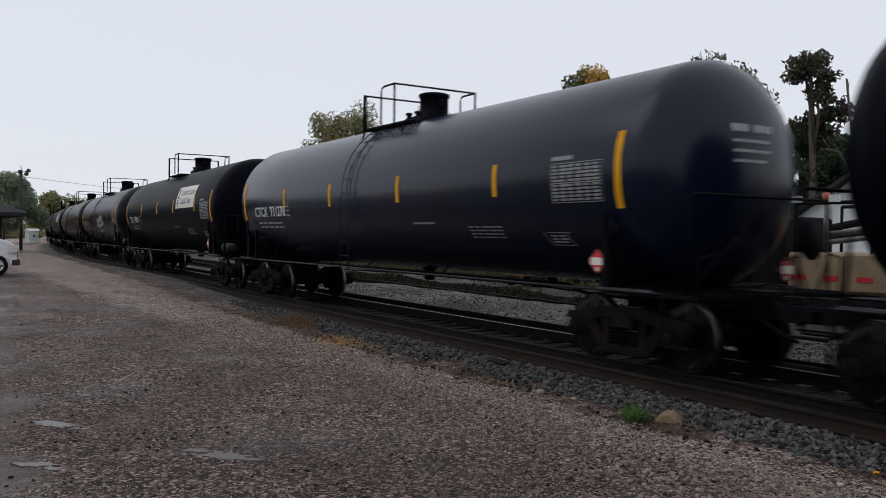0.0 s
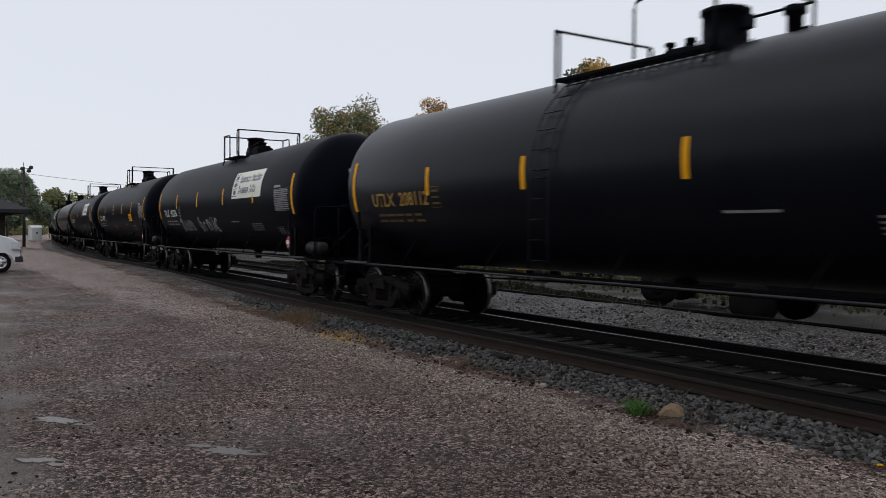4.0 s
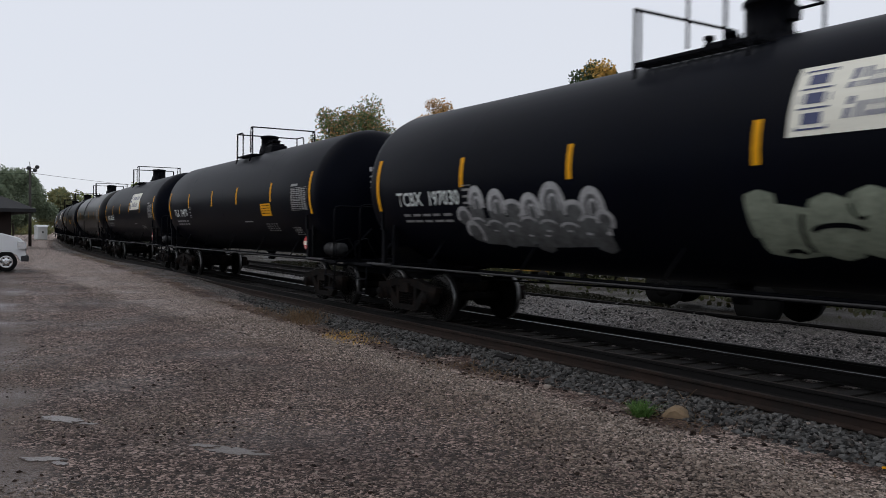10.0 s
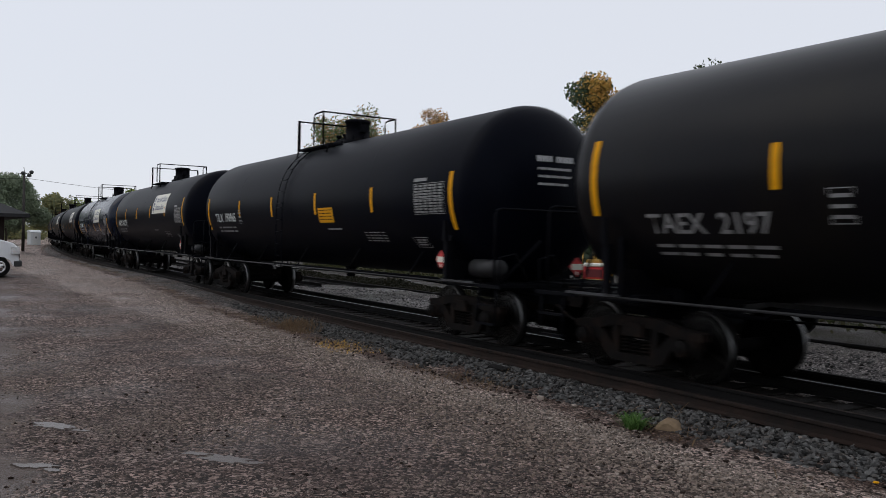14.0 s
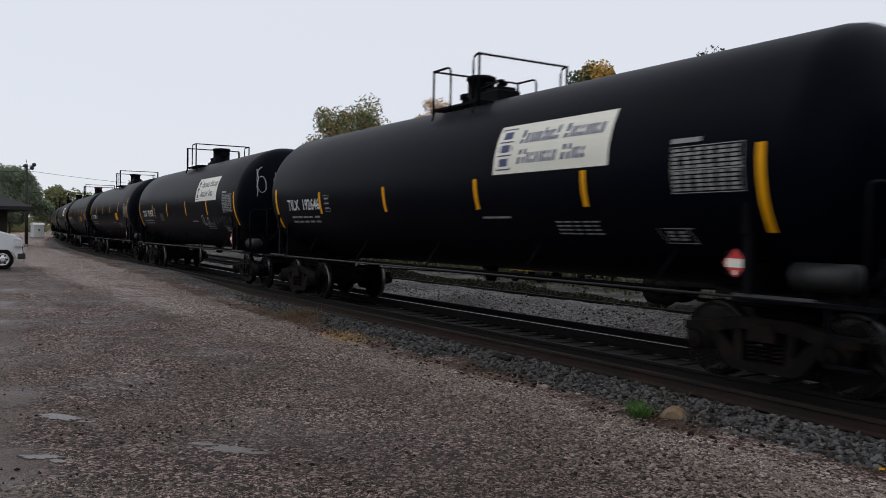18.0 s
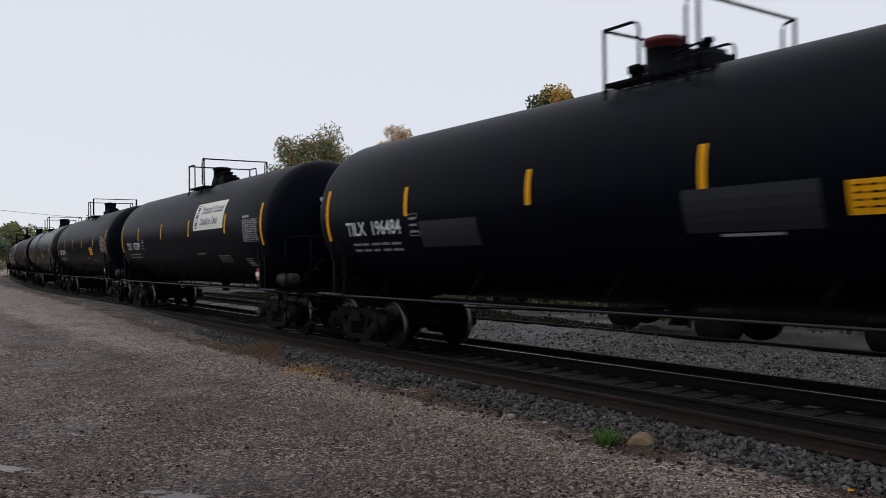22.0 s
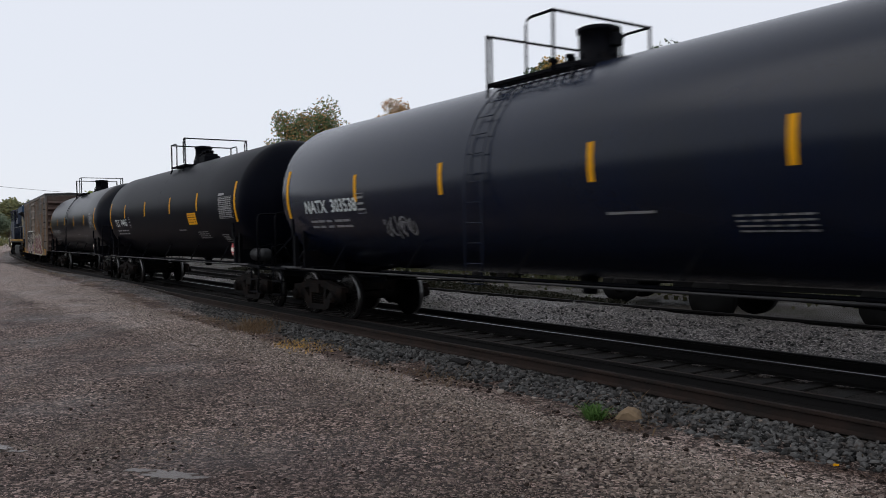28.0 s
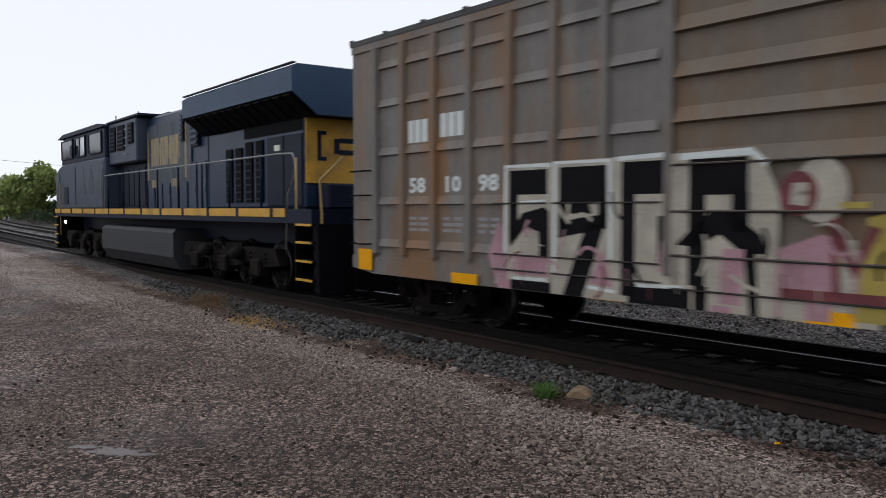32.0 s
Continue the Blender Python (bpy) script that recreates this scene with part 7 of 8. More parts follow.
tree(-150.0, 5.0, 9.9, 7.4, LEAF_HAZE, 28000, 0.23, 0.08, 13, "broad green tree behind the station")
tree(-262.0, 34.6, 11.0, 7.0, LEAF_HAZE_Y, 7000, 0.45, 0.1, 14, "low yellow-green leafy tree")
tree(-128.0, 26.6, 7.6, 4.2, LEAF_BRIGHT, 6000, 0.36, 0.1, 15, "fresh green roadside tree")
tree(-160.0, 29.0, 7.2, 5.0, LEAF_BRIGHT, 5500, 0.38, 0.1, 16, "fresh green roadside tree")
hedge("bushes", [(-340, 60), (-230, 46), (-175, 36), (-130, 31), (-95, 33), (-70, 36), (-45, 52), (-20, 60), (10, 54)], LEAF_DARK, 4.6, 4.0, 26000, 0.24, 20, "dark green scrub beyond the tracks")
hedge("bushes", [(-62, 50), (-46, 60), (-25, 62), (8, 60)], LEAF_DARK, 8.0, 4.0, 26000, 0.24, 27, "dark green thicket behind the work machines")
hedge("bushes", [(-60, 27), (-40, 26), (-20, 22.5), (5, 22)], WEED, 0.4, 3.0, 5000, 0.1, 21, "low dull green weeds beyond the tracks")
# made-up low growth, added only to darken the strip under the cars
hedge("bushes", [(-45, 17.6), (-36, 17.2), (-26, 16.8), (-15, 16.4)], BAND_LEAVES, 0.6, 0.8, 17000, 0.045, 24, "low dark leaves added to darken the strip past the track")
# unseen trees added behind the camera to darken what the tanks reflect
hedge("bushes", [(70, -30), (20, -34), (-30, -36), (-70, -34)], LEAF_DARK, 10.0, 5.0, 9000, 0.6, 22, "unseen dark trees behind the camera, added to darken reflections")
hedge("bushes", [(-300, 36), (-260, 20), (-200, 4), (-175, -14), (-170, -60)], LEAF_HAZE_Y, 7.0, 6.0, 16000, 0.4, 23, "green bushes behind the station")
LITTER = (-3.86, 7.1)
# ---- station yard and machines ----
ROOF = mat("dark slate roof", (0.011, 0.011, 0.0125), 0.8, var=0.3, scale=3, fine=20, bump=0.3)
BRICK = mat("dark red brick", (0.022, 0.012, 0.01), 0.85, var=0.3, scale=6, fine=40, bump=0.3)
TRIM = mat("dark timber trim", (0.03, 0.026, 0.024), 0.7, var=0.25)
PANE = mat("dim window glass", (0.03, 0.035, 0.04), 0.08, var=0.1, bump=0)
CAR_WHITE = mat("white van paint", (0.72, 0.73, 0.74), 0.25, var=0.04, scale=2, bump=0)
RUBBER = mat("black rubber", (0.009, 0.009, 0.009), 0.85, var=0.2, spec=0.1)
CHROME = mat("bright metal", (0.6, 0.6, 0.6), 0.25, metal=1.0, var=0.1, bump=0)
GREY_PLASTIC = mat("dark grey plastic", (0.022, 0.023, 0.025), 0.6, var=0.15)
POLE_WOOD = mat("tarred pole wood", (0.035, 0.03, 0.026), 0.85, var=0.3, stretch=(3, 3, 0.3))
SHED_WHITE = mat("white plastic cabin", (0.6, 0.62, 0.62), 0.5, var=0.08)
MACHINE_YELLOW = mat("machine yellow paint", (0.34, 0.19, 0.022), 0.55, var=0.25, scale=3, second=(0.07, 0.045, 0.02), amount=0.5)
MACHINE_TAN = mat("faded cream machine paint", (0.27, 0.2, 0.12), 0.6, var=0.3, scale=3, second=(0.17, 0.11, 0.065), amount=0.4)
ORANGE = mat("orange hose and cover", (0.35, 0.07, 0.025), 0.6, var=0.2)
STEEL = mat("grey worn steel", (0.16, 0.16, 0.16), 0.5, metal=0.4, var=0.3)
SIDING = mat("blue-grey siding", (0.16, 0.18, 0.21), 0.7, var=0.12, scale=2)
WALL_PALE = mat("pale siding", (0.6, 0.6, 0.58), 0.7, var=0.1, scale=2)


def station():
    """A low brick station under a wide hipped roof."""
    st = thing("station_building", "low dark brick station with a wide hipped slate roof", "building")
    x0, x1, y0, y1, h = -92.0, -76.5, -14.0, 6.6, 3.1
    part("wall", cbox(x0, x1, y0, y1, -0.4, h), BRICK, st, "dark red brick wall")
    bm = bmesh.new()
    e = 1.7
    b = [bm.verts.new(p) for p in ((x0 - e, y0 - e, h - 0.1), (x1 + e, y0 - e, h - 0.1), (x1 + e, y1 + e, h - 0.1), (x0 - e, y1 + e, h - 0.1))]
    b2 = [bm.verts.new((v.co.x, v.co.y, h + 0.18)) for v in b]
    xm = (x0 + x1) / 2
    t0, t1 = bm.verts.new((xm, y0 + 7.5, h + 4.3)), bm.verts.new((xm, y1 - 7.5, h + 4.3))
    bm.faces.new(b[::-1])
    for i in range(4):
        bm.faces.new((b[i], b[(i + 1) % 4], b2[(i + 1) % 4], b2[i]))
    bm.faces.new((b2[0], b2[1], t0))
    bm.faces.new((b2[1], b2[2], t1, t0))
    bm.faces.new((b2[2], b2[3], t1))
    bm.faces.new((b2[3], b2[0], t0, t1))
    part("roof", bm, ROOF, st, "dark hipped slate roof with deep eaves")
    for y in (-11, -7.5, -4, -0.5, 3.2):
        w = part("window", cbox(x1 - 0.05, x1 + 0.02, y - 0.6, y + 0.6, 0.9, 2.4), PANE, st)
        bm = bmesh.new()
        for q in ((y - 0.7, y - 0.6, 0.8, 2.5), (y + 0.6, y + 0.7, 0.8, 2.5), (y - 0.6, y + 0.6, 2.4, 2.5), (y - 0.6, y + 0.6, 0.8, 0.9), (y - 0.6, y + 0.6, 1.6, 1.66)):
            box(bm, x1 + 0.003, x1 + 0.06, *q)
        part("window_frame", bm, TRIM, w)
    for y in (-9.2, -5.7, -2.2, 1.4, 5.2):
        rail_run("eave_brace", ((x1, y, 2.1), (x1 + 1.4, y, h - 0.15)), 0.06, st, TRIM)
    return st


def van():
    """A white full-size van, its nose towards the track."""
    v = thing("van", "white full-size van with chrome wheels, parked on gravel", "van", m=pose(-36.9, 0.87, ground_z(-36.9, 0.87), 0, 0, 86))
    side = ((-2.75, 0.45), (-2.75, 1.75), (-2.6, 2.1), (-2.3, 2.2), (0.75, 2.2), (1.05, 2.12), (1.75, 1.52), (2.6, 1.32), (2.78, 1.14), (2.82, 0.5), (2.76, 0.42), (2.6, 0.42), (2.54, 0.66), (2.3, 0.8), (1.97, 0.8), (1.71, 0.66), (1.63, 0.4), (-1.3, 0.4), (-1.4, 0.66), (-1.64, 0.8), (-1.98, 0.8), (-2.22, 0.66), (-2.3, 0.42))
    bm = bmesh.new()
    prism(bm, side, -0.98, 0.98)
    part("body", bevelled(bm, 0.03), CAR_WHITE, v, "glossy white van body")
    for y, s in ((-0.985, -1), (0.985, 1)):
        for pts in (((0.78, 1.42), (0.82, 1.98), (1.02, 1.98), (1.58, 1.5), (1.58, 1.42)), ((-0.6, 1.3), (-0.6, 1.92), (0.66, 1.92), (0.66, 1.3)), ((-2.5, 1.35), (-2.45, 1.9), (-0.75, 1.92), (-0.75, 1.35))):
            bm = bmesh.new()
            prism(bm, pts, y - 0.006, y + 0.006)
            part("side_window", bm, PANE, v)
        bm = bmesh.new()
        box(bm, 1.05, 1.2, min(y, y + s * 0.25), max(y, y + s * 0.25), 1.25, 1.5)
        part("mirror", bevelled(bm, 0.02), GREY_PLASTIC, v)
        bm = bmesh.new()
        box(bm, 2.52, 2.83, y - 0.12 if s < 0 else y - 0.14, y + 0.02, 0.9, 1.18)
        part("headlight", bm, CHROME, v, "clear headlight")
    bm = bmesh.new()
    prism(bm, ((1.08, 2.1), (1.75, 1.53), (1.77, 1.56), (1.11, 2.13)), -0.85, 0.85)
    part("windscreen", bm, PANE, v)
    part("grille", cbox(2.8, 2.84, -0.7, 0.7, 0.72, 1.16), GREY_PLASTIC, v)
    bm = bmesh.new()
    box(bm, 2.62, 2.92, -1.0, 1.0, 0.4, 0.64)
    part("bumper", bevelled(bm, 0.04), GREY_PLASTIC, v, "dark front bumper")
    for x in (-1.8, 2.13):
        for y in (-0.84, 0.84):
            bm = bmesh.new()
            lathe(bm, ((-0.12, 0.24), (-0.12, 0.36), (-0.1, 0.385), (0.1, 0.385), (0.12, 0.36), (0.12, 0.24)), "y", (x, y, 0.385), 24)
            w = part("wheel", bm, RUBBER, v, "black tyre on chrome rim")
            bm = bmesh.new()
            lathe(bm, ((-0.15, 0.07), (-0.145, 0.1), (-0.13, 0.12), (-0.126, 0.2), (-0.136, 0.225), (-0.122, 0.25), (0.122, 0.25), (0.136, 0.225), (0.126, 0.2), (0.13, 0.12), (0.145, 0.1), (0.15, 0.07)), "y", (x, y, 0.385), 20)
            part("rim", bm, CHROME, w)
            for k in range(6):
                a = k * math.tau / 6
                part("rim_hole", cbox(x + 0.16 * math.cos(a) - 0.03, x + 0.16 * math.cos(a) + 0.03, y - 0.131, y + 0.131, 0.355 + 0.16 * math.sin(a), 0.415 + 0.16 * math.sin(a)), RUBBER, w)
    return v


def light_pole(x, y, h, lamp):
    p = thing("utility_pole", "dark wooden utility pole with lamp heads" if lamp else "plain dark wooden utility pole", "pole", m=pose(x, y, -0.35))
    bm = bmesh.new()
    lathe(bm, ((0, 0.16), (h * 0.5, 0.14), (h, 0.11)), "z", seg=10)
    part("shaft", bm, POLE_WOOD, p)
    if lamp:
        rail_run("spike", ((0, 0, h), (0, -0.05, h + 0.5)), 0.03, p, POLE_WOOD)
        for dy, z in ((0.55, h - 0.1), (0.35, h - 0.45), (-0.25, h - 0.25)):
            rail_run("lamp_arm", ((0, 0, z - 0.1), (0, dy, z)), 0.04, p, POLE_WOOD)
            bm = bmesh.new()
            lathe(bm, ((-0.1, 0.1), (0.0, 0.22), (0.2, 0.2), (0.28, 0.08)), "z", (0, dy + 0.12, z), 10)
            part("lamp_head", bm, GREY_PLASTIC, p)
    else:
        bm = bmesh.new()
        box(bm, -0.06, 0.06, -1.1, 1.1, h - 0.5, h - 0.36)
        part("cross_arm", bm, POLE_WOOD, p)
    return p


def cable(a, b, sag):
    bm = bmesh.new()
    a, b = Vector(a), Vector(b)
    tube(bm, [a.lerp(b, k / 12) - Vector((0, 0, sag * 4 * (k / 12) * (1 - k / 12))) for k in range(13)], 0.017, 4)
    solid("overhead_cable", bm, RUBBER, "thin black cable slung between wooden poles", "cable", "overhead cables")


def toilet_cabin(x, y):
    c = thing("portable_cabin", "small white plastic cabin with a peaked roof", "cabin", m=pose(x, y, -0.1, 0, 0, 12))
    bm = bmesh.new()
    box(bm, -0.75, 0.75, -0.75, 0.75, 0, 1.95)
    part("wall", bevelled(bm, 0.04), SHED_WHITE, c)
    bm = bmesh.new()
    prism(bm, ((-0.85, 1.95), (0.85, 1.95), (0.5, 2.2), (0, 2.3), (-0.5, 2.2)), -0.85, 0.85)
    part("roof", bm, SHED_WHITE, c)
    part("door", cbox(0.75, 0.79, -0.45, 0.45, 0.1, 1.85), WALL_PALE, c)
    part("door_sign", cbox(0.79, 0.8, -0.1, 0.15, 1.0, 1.3), GREY_PLASTIC, c)
    return c


def track_cart(x, y, turn):
    """A small yellow rail cart with an engine box and push bar."""
    c = thing("track_cart", "small yellow track cart with an engine box, on gravel", "cart", m=pose(x, y, -0.3, 0, 0, turn))
    part("deck", bevelled(cbox(-0.9, 0.9, -0.7, 0.7, 0.42, 0.55), 0.02), MACHINE_YELLOW, c)
    part("engine_box", bevelled(cbox(-0.6, 0.3, -0.45, 0.45, 0.55, 1.15), 0.06), MACHINE_YELLOW, c, "yellow engine box")
    part("vent", cbox(-0.5, 0.2, -0.462, -0.45, 0.7, 0.95), RUBBER, c)
    rail_run("push_bar", ((0.85, -0.5, 0.55), (1.1, -0.5, 1.3), (1.1, 0.5, 1.3), (0.85, 0.5, 0.55)), 0.03, c, RUBBER)
    for wx in (-0.6, 0.6):
        for wy in (-0.72, 0.72):
            bm = bmesh.new()
            lathe(bm, ((-0.06, 0.1), (-0.06, 0.24), (0.06, 0.24), (0.06, 0.1)), "y", (wx, wy, 0.24), 16)
            part("wheel", bm, RAIL_DARK, c)
    return c


def rail_tug(x, y, turn):
    """A yellow track tractor with a red hood and a striped bumper."""
    c = thing("track_tractor", "yellow track tractor with red hood and striped bumper", "tractor", m=pose(x, y, -0.3, 0, 0, turn))
    part("chassis", bevelled(cbox(-0.6, 0.6, -0.9, 1.3, 0.45, 0.62), 0.03), MACHINE_YELLOW, c)
    part("hood", bevelled(cbox(-0.45, 0.45, -0.7, 0.3, 0.62, 1.15), 0.06), RED, c, "red engine hood")
    part("hood_stripe", bevelled(cbox(-0.46, 0.46, -0.72, 0.1, 1.152, 1.3), 0.04), SIGN_WHITE, c, "white hood top")
    part("grille", cbox(-0.32, 0.32, -0.715, -0.702, 0.72, 1.05), DULL_RED, c)
    for q in range(5):
        part("bumper_panel", cbox(-0.6 + 0.24 * q, -0.37 + 0.24 * q, -0.97, -0.93, 0.42, 0.6), RED if q % 2 else SIGN_WHITE, c)
    part("bumper", bevelled(cbox(-0.65, 0.65, -0.92, -0.86, 0.36, 0.66), 0.02), MACHINE_YELLOW, c)
    for sx in (-0.7, 0.7):
        part("fender", bevelled(cbox(sx - 0.16, sx + 0.16, 0.2, 1.1, 0.75, 1.35), 0.12), MACHINE_YELLOW, c, "rounded yellow fender")
        part("step", cbox(sx - 0.14, sx + 0.14, -0.6, -0.2, 0.3, 0.5), MACHINE_YELLOW, c)
        rail_run("canopy_post", ((sx * 0.75, 0.5, 0.62), (sx * 0.7, 0.5, 1.75)), 0.035, c, MACHINE_YELLOW)
        for wy, r in ((-0.45, 0.3), (0.7, 0.42)):
            bm = bmesh.new()
            lathe(bm, ((-0.12, 0.12), (-0.12, r), (0.12, r), (0.12, 0.12)), "x", (sx, wy, r), 18)
            part("wheel", bm, RUBBER, c)
    part("dash", bevelled(cbox(-0.35, 0.35, 0.3, 0.5, 0.9, 1.45), 0.04), MACHINE_YELLOW, c)
    part("driver_seat", bevelled(cbox(-0.25, 0.25, 0.85, 1.1, 0.7, 1.5), 0.06), RUBBER, c)
    part("beacon", bevelled(cbox(-0.1, 0.1, 0.42, 0.6, 1.45, 1.72), 0.04), MACHINE_YELLOW, c)
    return c


def house(x, y, turn, siding, colour):
    h = thing("house", f"{colour} house with a dark gabled roof among trees", "house", m=pose(x, y, GROUND_Z, 0, 0, turn))
    part("wall", cbox(-3.5, 3.5, -4, 4, 0, 2.9), siding, h)
    bm = bmesh.new()
    prism(bm, ((-3.5, 2.9), (3.5, 2.9), (0, 4.9)), -4, 4)
    part("gable", bm, siding, h, f"{colour} boarded gable")
    bm = bmesh.new()
    prism(bm, ((-4.0, 2.62), (0, 4.92), (4.0, 2.62), (4.0, 2.8), (0, 5.12), (-4.0, 2.8)), -4.5, 4.5)
    part("roof", bm, ROOF, h)
    for xx in (-1.7, 1.7):
        w = part("window", cbox(xx - 0.45, xx + 0.45, -4.03, -4.0, 1.2, 2.5), PANE, h)
        bm = bmesh.new()
        for q in ((xx - 0.53, xx - 0.45, 1.12, 2.58), (xx + 0.45, xx + 0.53, 1.12, 2.58), (xx - 0.45, xx + 0.45, 2.5, 2.58), (xx - 0.45, xx + 0.45, 1.12, 1.2)):
            box(bm, q[0], q[1], -4.06, -4.002, q[2], q[3])
        part("window_frame", bm, SHED_WHITE, w)
    return h


def track_machine(x, y, turn):
    """A yellow rail excavator: white-framed cab, rounded tail, two dark booms."""
    m = thing("rail_excavator", "yellow track excavator with a grey cab and dark booms", "machine", m=pose(x, y, -0.25, 0, 0, turn))
    bm = bmesh.new()
    box(bm, -1.9, 1.9, -1.1, 1.1, 0.55, 0.85)
    part("undercarriage", bevelled(bm, 0.05), RUBBER, m)
    for wx in (-1.4, 1.4):
        for wy in (-1.0, 1.0):
            bm = bmesh.new()
            lathe(bm, ((-0.15, 0.2), (-0.15, 0.5), (0.15, 0.5), (0.15, 0.2)), "y", (wx, wy, 0.5), 20)
            w = part("wheel", bm, RUBBER, m)
            bm = bmesh.new()
            lathe(bm, ((-0.17, 0.1), (-0.16, 0.22), (0.16, 0.22), (0.17, 0.1)), "y", (wx, wy, 0.5), 14)
            part("hub", bm, RAIL_DARK, w)
    bm = bmesh.new()
    prism(bm, ((-2.0, 1.0), (-2.2, 1.25), (-2.2, 1.6), (-1.95, 1.85), (-0.4, 1.95), (-0.4, 0.95)), -1.2, 1.2)
    part("counterweight", bevelled(bm, 0.12), MACHINE_YELLOW, m, "rounded yellow tail")
    bm = bmesh.new()
    box(bm, -0.4, 2.1, -1.2, 1.2, 0.95, 1.5)
    part("deck", bevelled(bm, 0.05), MACHINE_YELLOW, m)
    bm = bmesh.new()
    prism(bm, ((1.5, 1.15), (2.15, 1.0), (2.3, 1.3), (2.2, 1.65), (1.5, 1.7)), -1.15, -0.3)
    part("side_tank", bevelled(bm, 0.1), MACHINE_YELLOW, m)
    bm = bmesh.new()
    for q in ((-0.35, -0.25), (0.95, 1.05)):
        for w in ((-1.18, -1.08), (-0.1, 0.0)):
            box(bm, q[0], q[1], w[0], w[1], 1.5, 3.2)
    cabf = part("cab_frame", bm, STEEL, m, "grey cab posts")
    bm = bmesh.new()
    box(bm, -0.45, 1.15, -1.25, 0.08, 3.2, 3.42)
    part("cab_roof", bevelled(bm, 0.05), STEEL, m, "grey cab roof")
    part("glass", cbox(-0.25, 0.95, -1.12, -1.1, 1.9, 3.15), PANE, cabf)
    part("glass", cbox(-0.3, -0.28, -1.08, -0.1, 1.9, 3.15), PANE, cabf)
    part("cab_panel", cbox(-0.25, 0.95, -1.17, -1.1, 1.5, 1.9), MACHINE_YELLOW, cabf)
    for z, b in ((2.25, 2.6), (1.95, 2.3)):
        rail_run("boom", ((1.0, 0.4, 1.6), (2.4, 0.2, z), (4.0, 0.2, b)), 0.11, m, RAIL_DARK)
    rail_run("hose", ((-0.2, -1.3, 2.0), (0.1, -1.35, 2.25), (0.5, -1.3, 2.0), (0.4, -1.3, 1.6)), 0.07, m, ORANGE, "orange hose")
    bm = bmesh.new()
    box(bm, 0.0, 0.4, -1.32, -1.2, 1.75, 2.15)
    part("orange_cover", bevelled(bm, 0.03), ORANGE, m)
    return m


def crane_truck(x, y, turn):
    """A cream hi-rail work truck with striped sides, rack, beacon mast and boom."""
    m = thing("work_truck", "faded cream work truck with red striped sides and boom", "truck", m=pose(x, y, -0.25, 0, 0, turn))
    bm = bmesh.new()
    box(bm, -3.2, 3.2, -1.1, 1.1, 0.7, 0.95)
    part("chassis", bm, RUBBER, m)
    for wx in (-2.3, 1.2, 2.4):
        for wy in (-1.0, 1.0):
            bm = bmesh.new()
            lathe(bm, ((-0.14, 0.2), (-0.14, 0.5), (0.14, 0.5), (0.14, 0.2)), "y", (wx, wy, 0.5), 20)
            part("wheel", bm, RUBBER, m)
    bm = bmesh.new()
    box(bm, -1.4, 3.2, -1.2, 1.2, 0.95, 1.75)
    part("tool_box", bevelled(bm, 0.04), MACHINE_TAN, m, "cream tool boxes")
    for k in range(4):
        part("box_door", cbox(-1.3 + k * 1.12, -0.28 + k * 1.12, -1.235, -1.2, 1.02, 1.68), MACHINE_TAN, m)
    for k in range(7):
        part("stripe", cbox(-1.3 + k * 0.64, -1.0 + k * 0.64, -1.245, -1.236, 1.2, 1.3), RED, m)
    bm = bmesh.new()
    prism(bm, ((-3.3, 0.9), (-1.5, 0.9), (-1.5, 2.5), (-2.6, 2.5), (-3.0, 1.75), (-3.3, 1.6)), -1.15, 1.15)
    cab = part("cab", bevelled(bm, 0.06), RUBBER, m, "dark truck cab")
    part("cab_window", cbox(-2.6, -1.75, -1.17, -1.15, 1.75, 2.35), PANE, cab)
    bm = bmesh.new()
    for xx in (-1.3, 0.2, 1.7, 3.1):
        for yy in (-1.1, 1.1):
            tube(bm, ((xx, yy, 1.75), (xx, yy, 2.75)), 0.035, 5)
    for yy in (-1.1, 1.1):
        tube(bm, ((-1.3, yy, 2.75), (3.1, yy, 2.75)), 0.04, 5)
    part("rack", bm, RUBBER, m)
    for z0, z1, yy in ((1.9, 2.5, -0.9), (2.1, 2.6, -0.5)):
        rail_run("boom", ((3.4, yy, z1), (-1.2, yy, z0)), 0.06, m, STEEL, "pale steel boom")
    rail_run("mast", ((-0.9, -0.6, 1.75), (-0.9, -0.6, 2.8)), 0.05, m, STEEL)
    bm = bmesh.new()
    lathe(bm, ((2.8, 0.09), (2.95, 0.09), (2.98, 0.05)), "z", (-0.9, -0.6, 0), 10)
    part("beacon", bm, ORANGE, m)
    for xx in (-1.25, -0.5, 0.1):
        part("work_lamp", cbox(xx - 0.1, xx + 0.1, -1.2, -1.12, 2.76, 2.9), SHED_WHITE, m)
    return m


station()
van()
light_pole(-94.5, 9.9, 8.4, True)
light_pole(-104.0, 4.5, 9.0, False)
light_pole(-150.0, 60.0, 11.0, False)
cable((-94.5, 9.9, 7.4), (-150, 60.8, 9.4), 0.8)
cable((-94.5, 9.9, 5.2), (-150, 59.2, 8.0), 0.8)
cable((-94.5, 9.9, 7.4), (-104, 5.3, 8.2), 0.3)
cable((-104, 3.6, 8.2), (-150, -20, 9.0), 1.0)
toilet_cabin(-142.0, 16.4)
house(-44.5, 51.5, 40, SIDING, "blue-grey")
house(-20.2, 39.5, -5, SHED_WHITE, "white")
light_pole(-27.6, 35.6, 9.1, False)
track_machine(-14.7, 18.8, 24)
crane_truck(-8.9, 16.5, 8)
track_cart(-27.0, 22.3, 20)
rail_tug(-25.3, 24.2, 46)

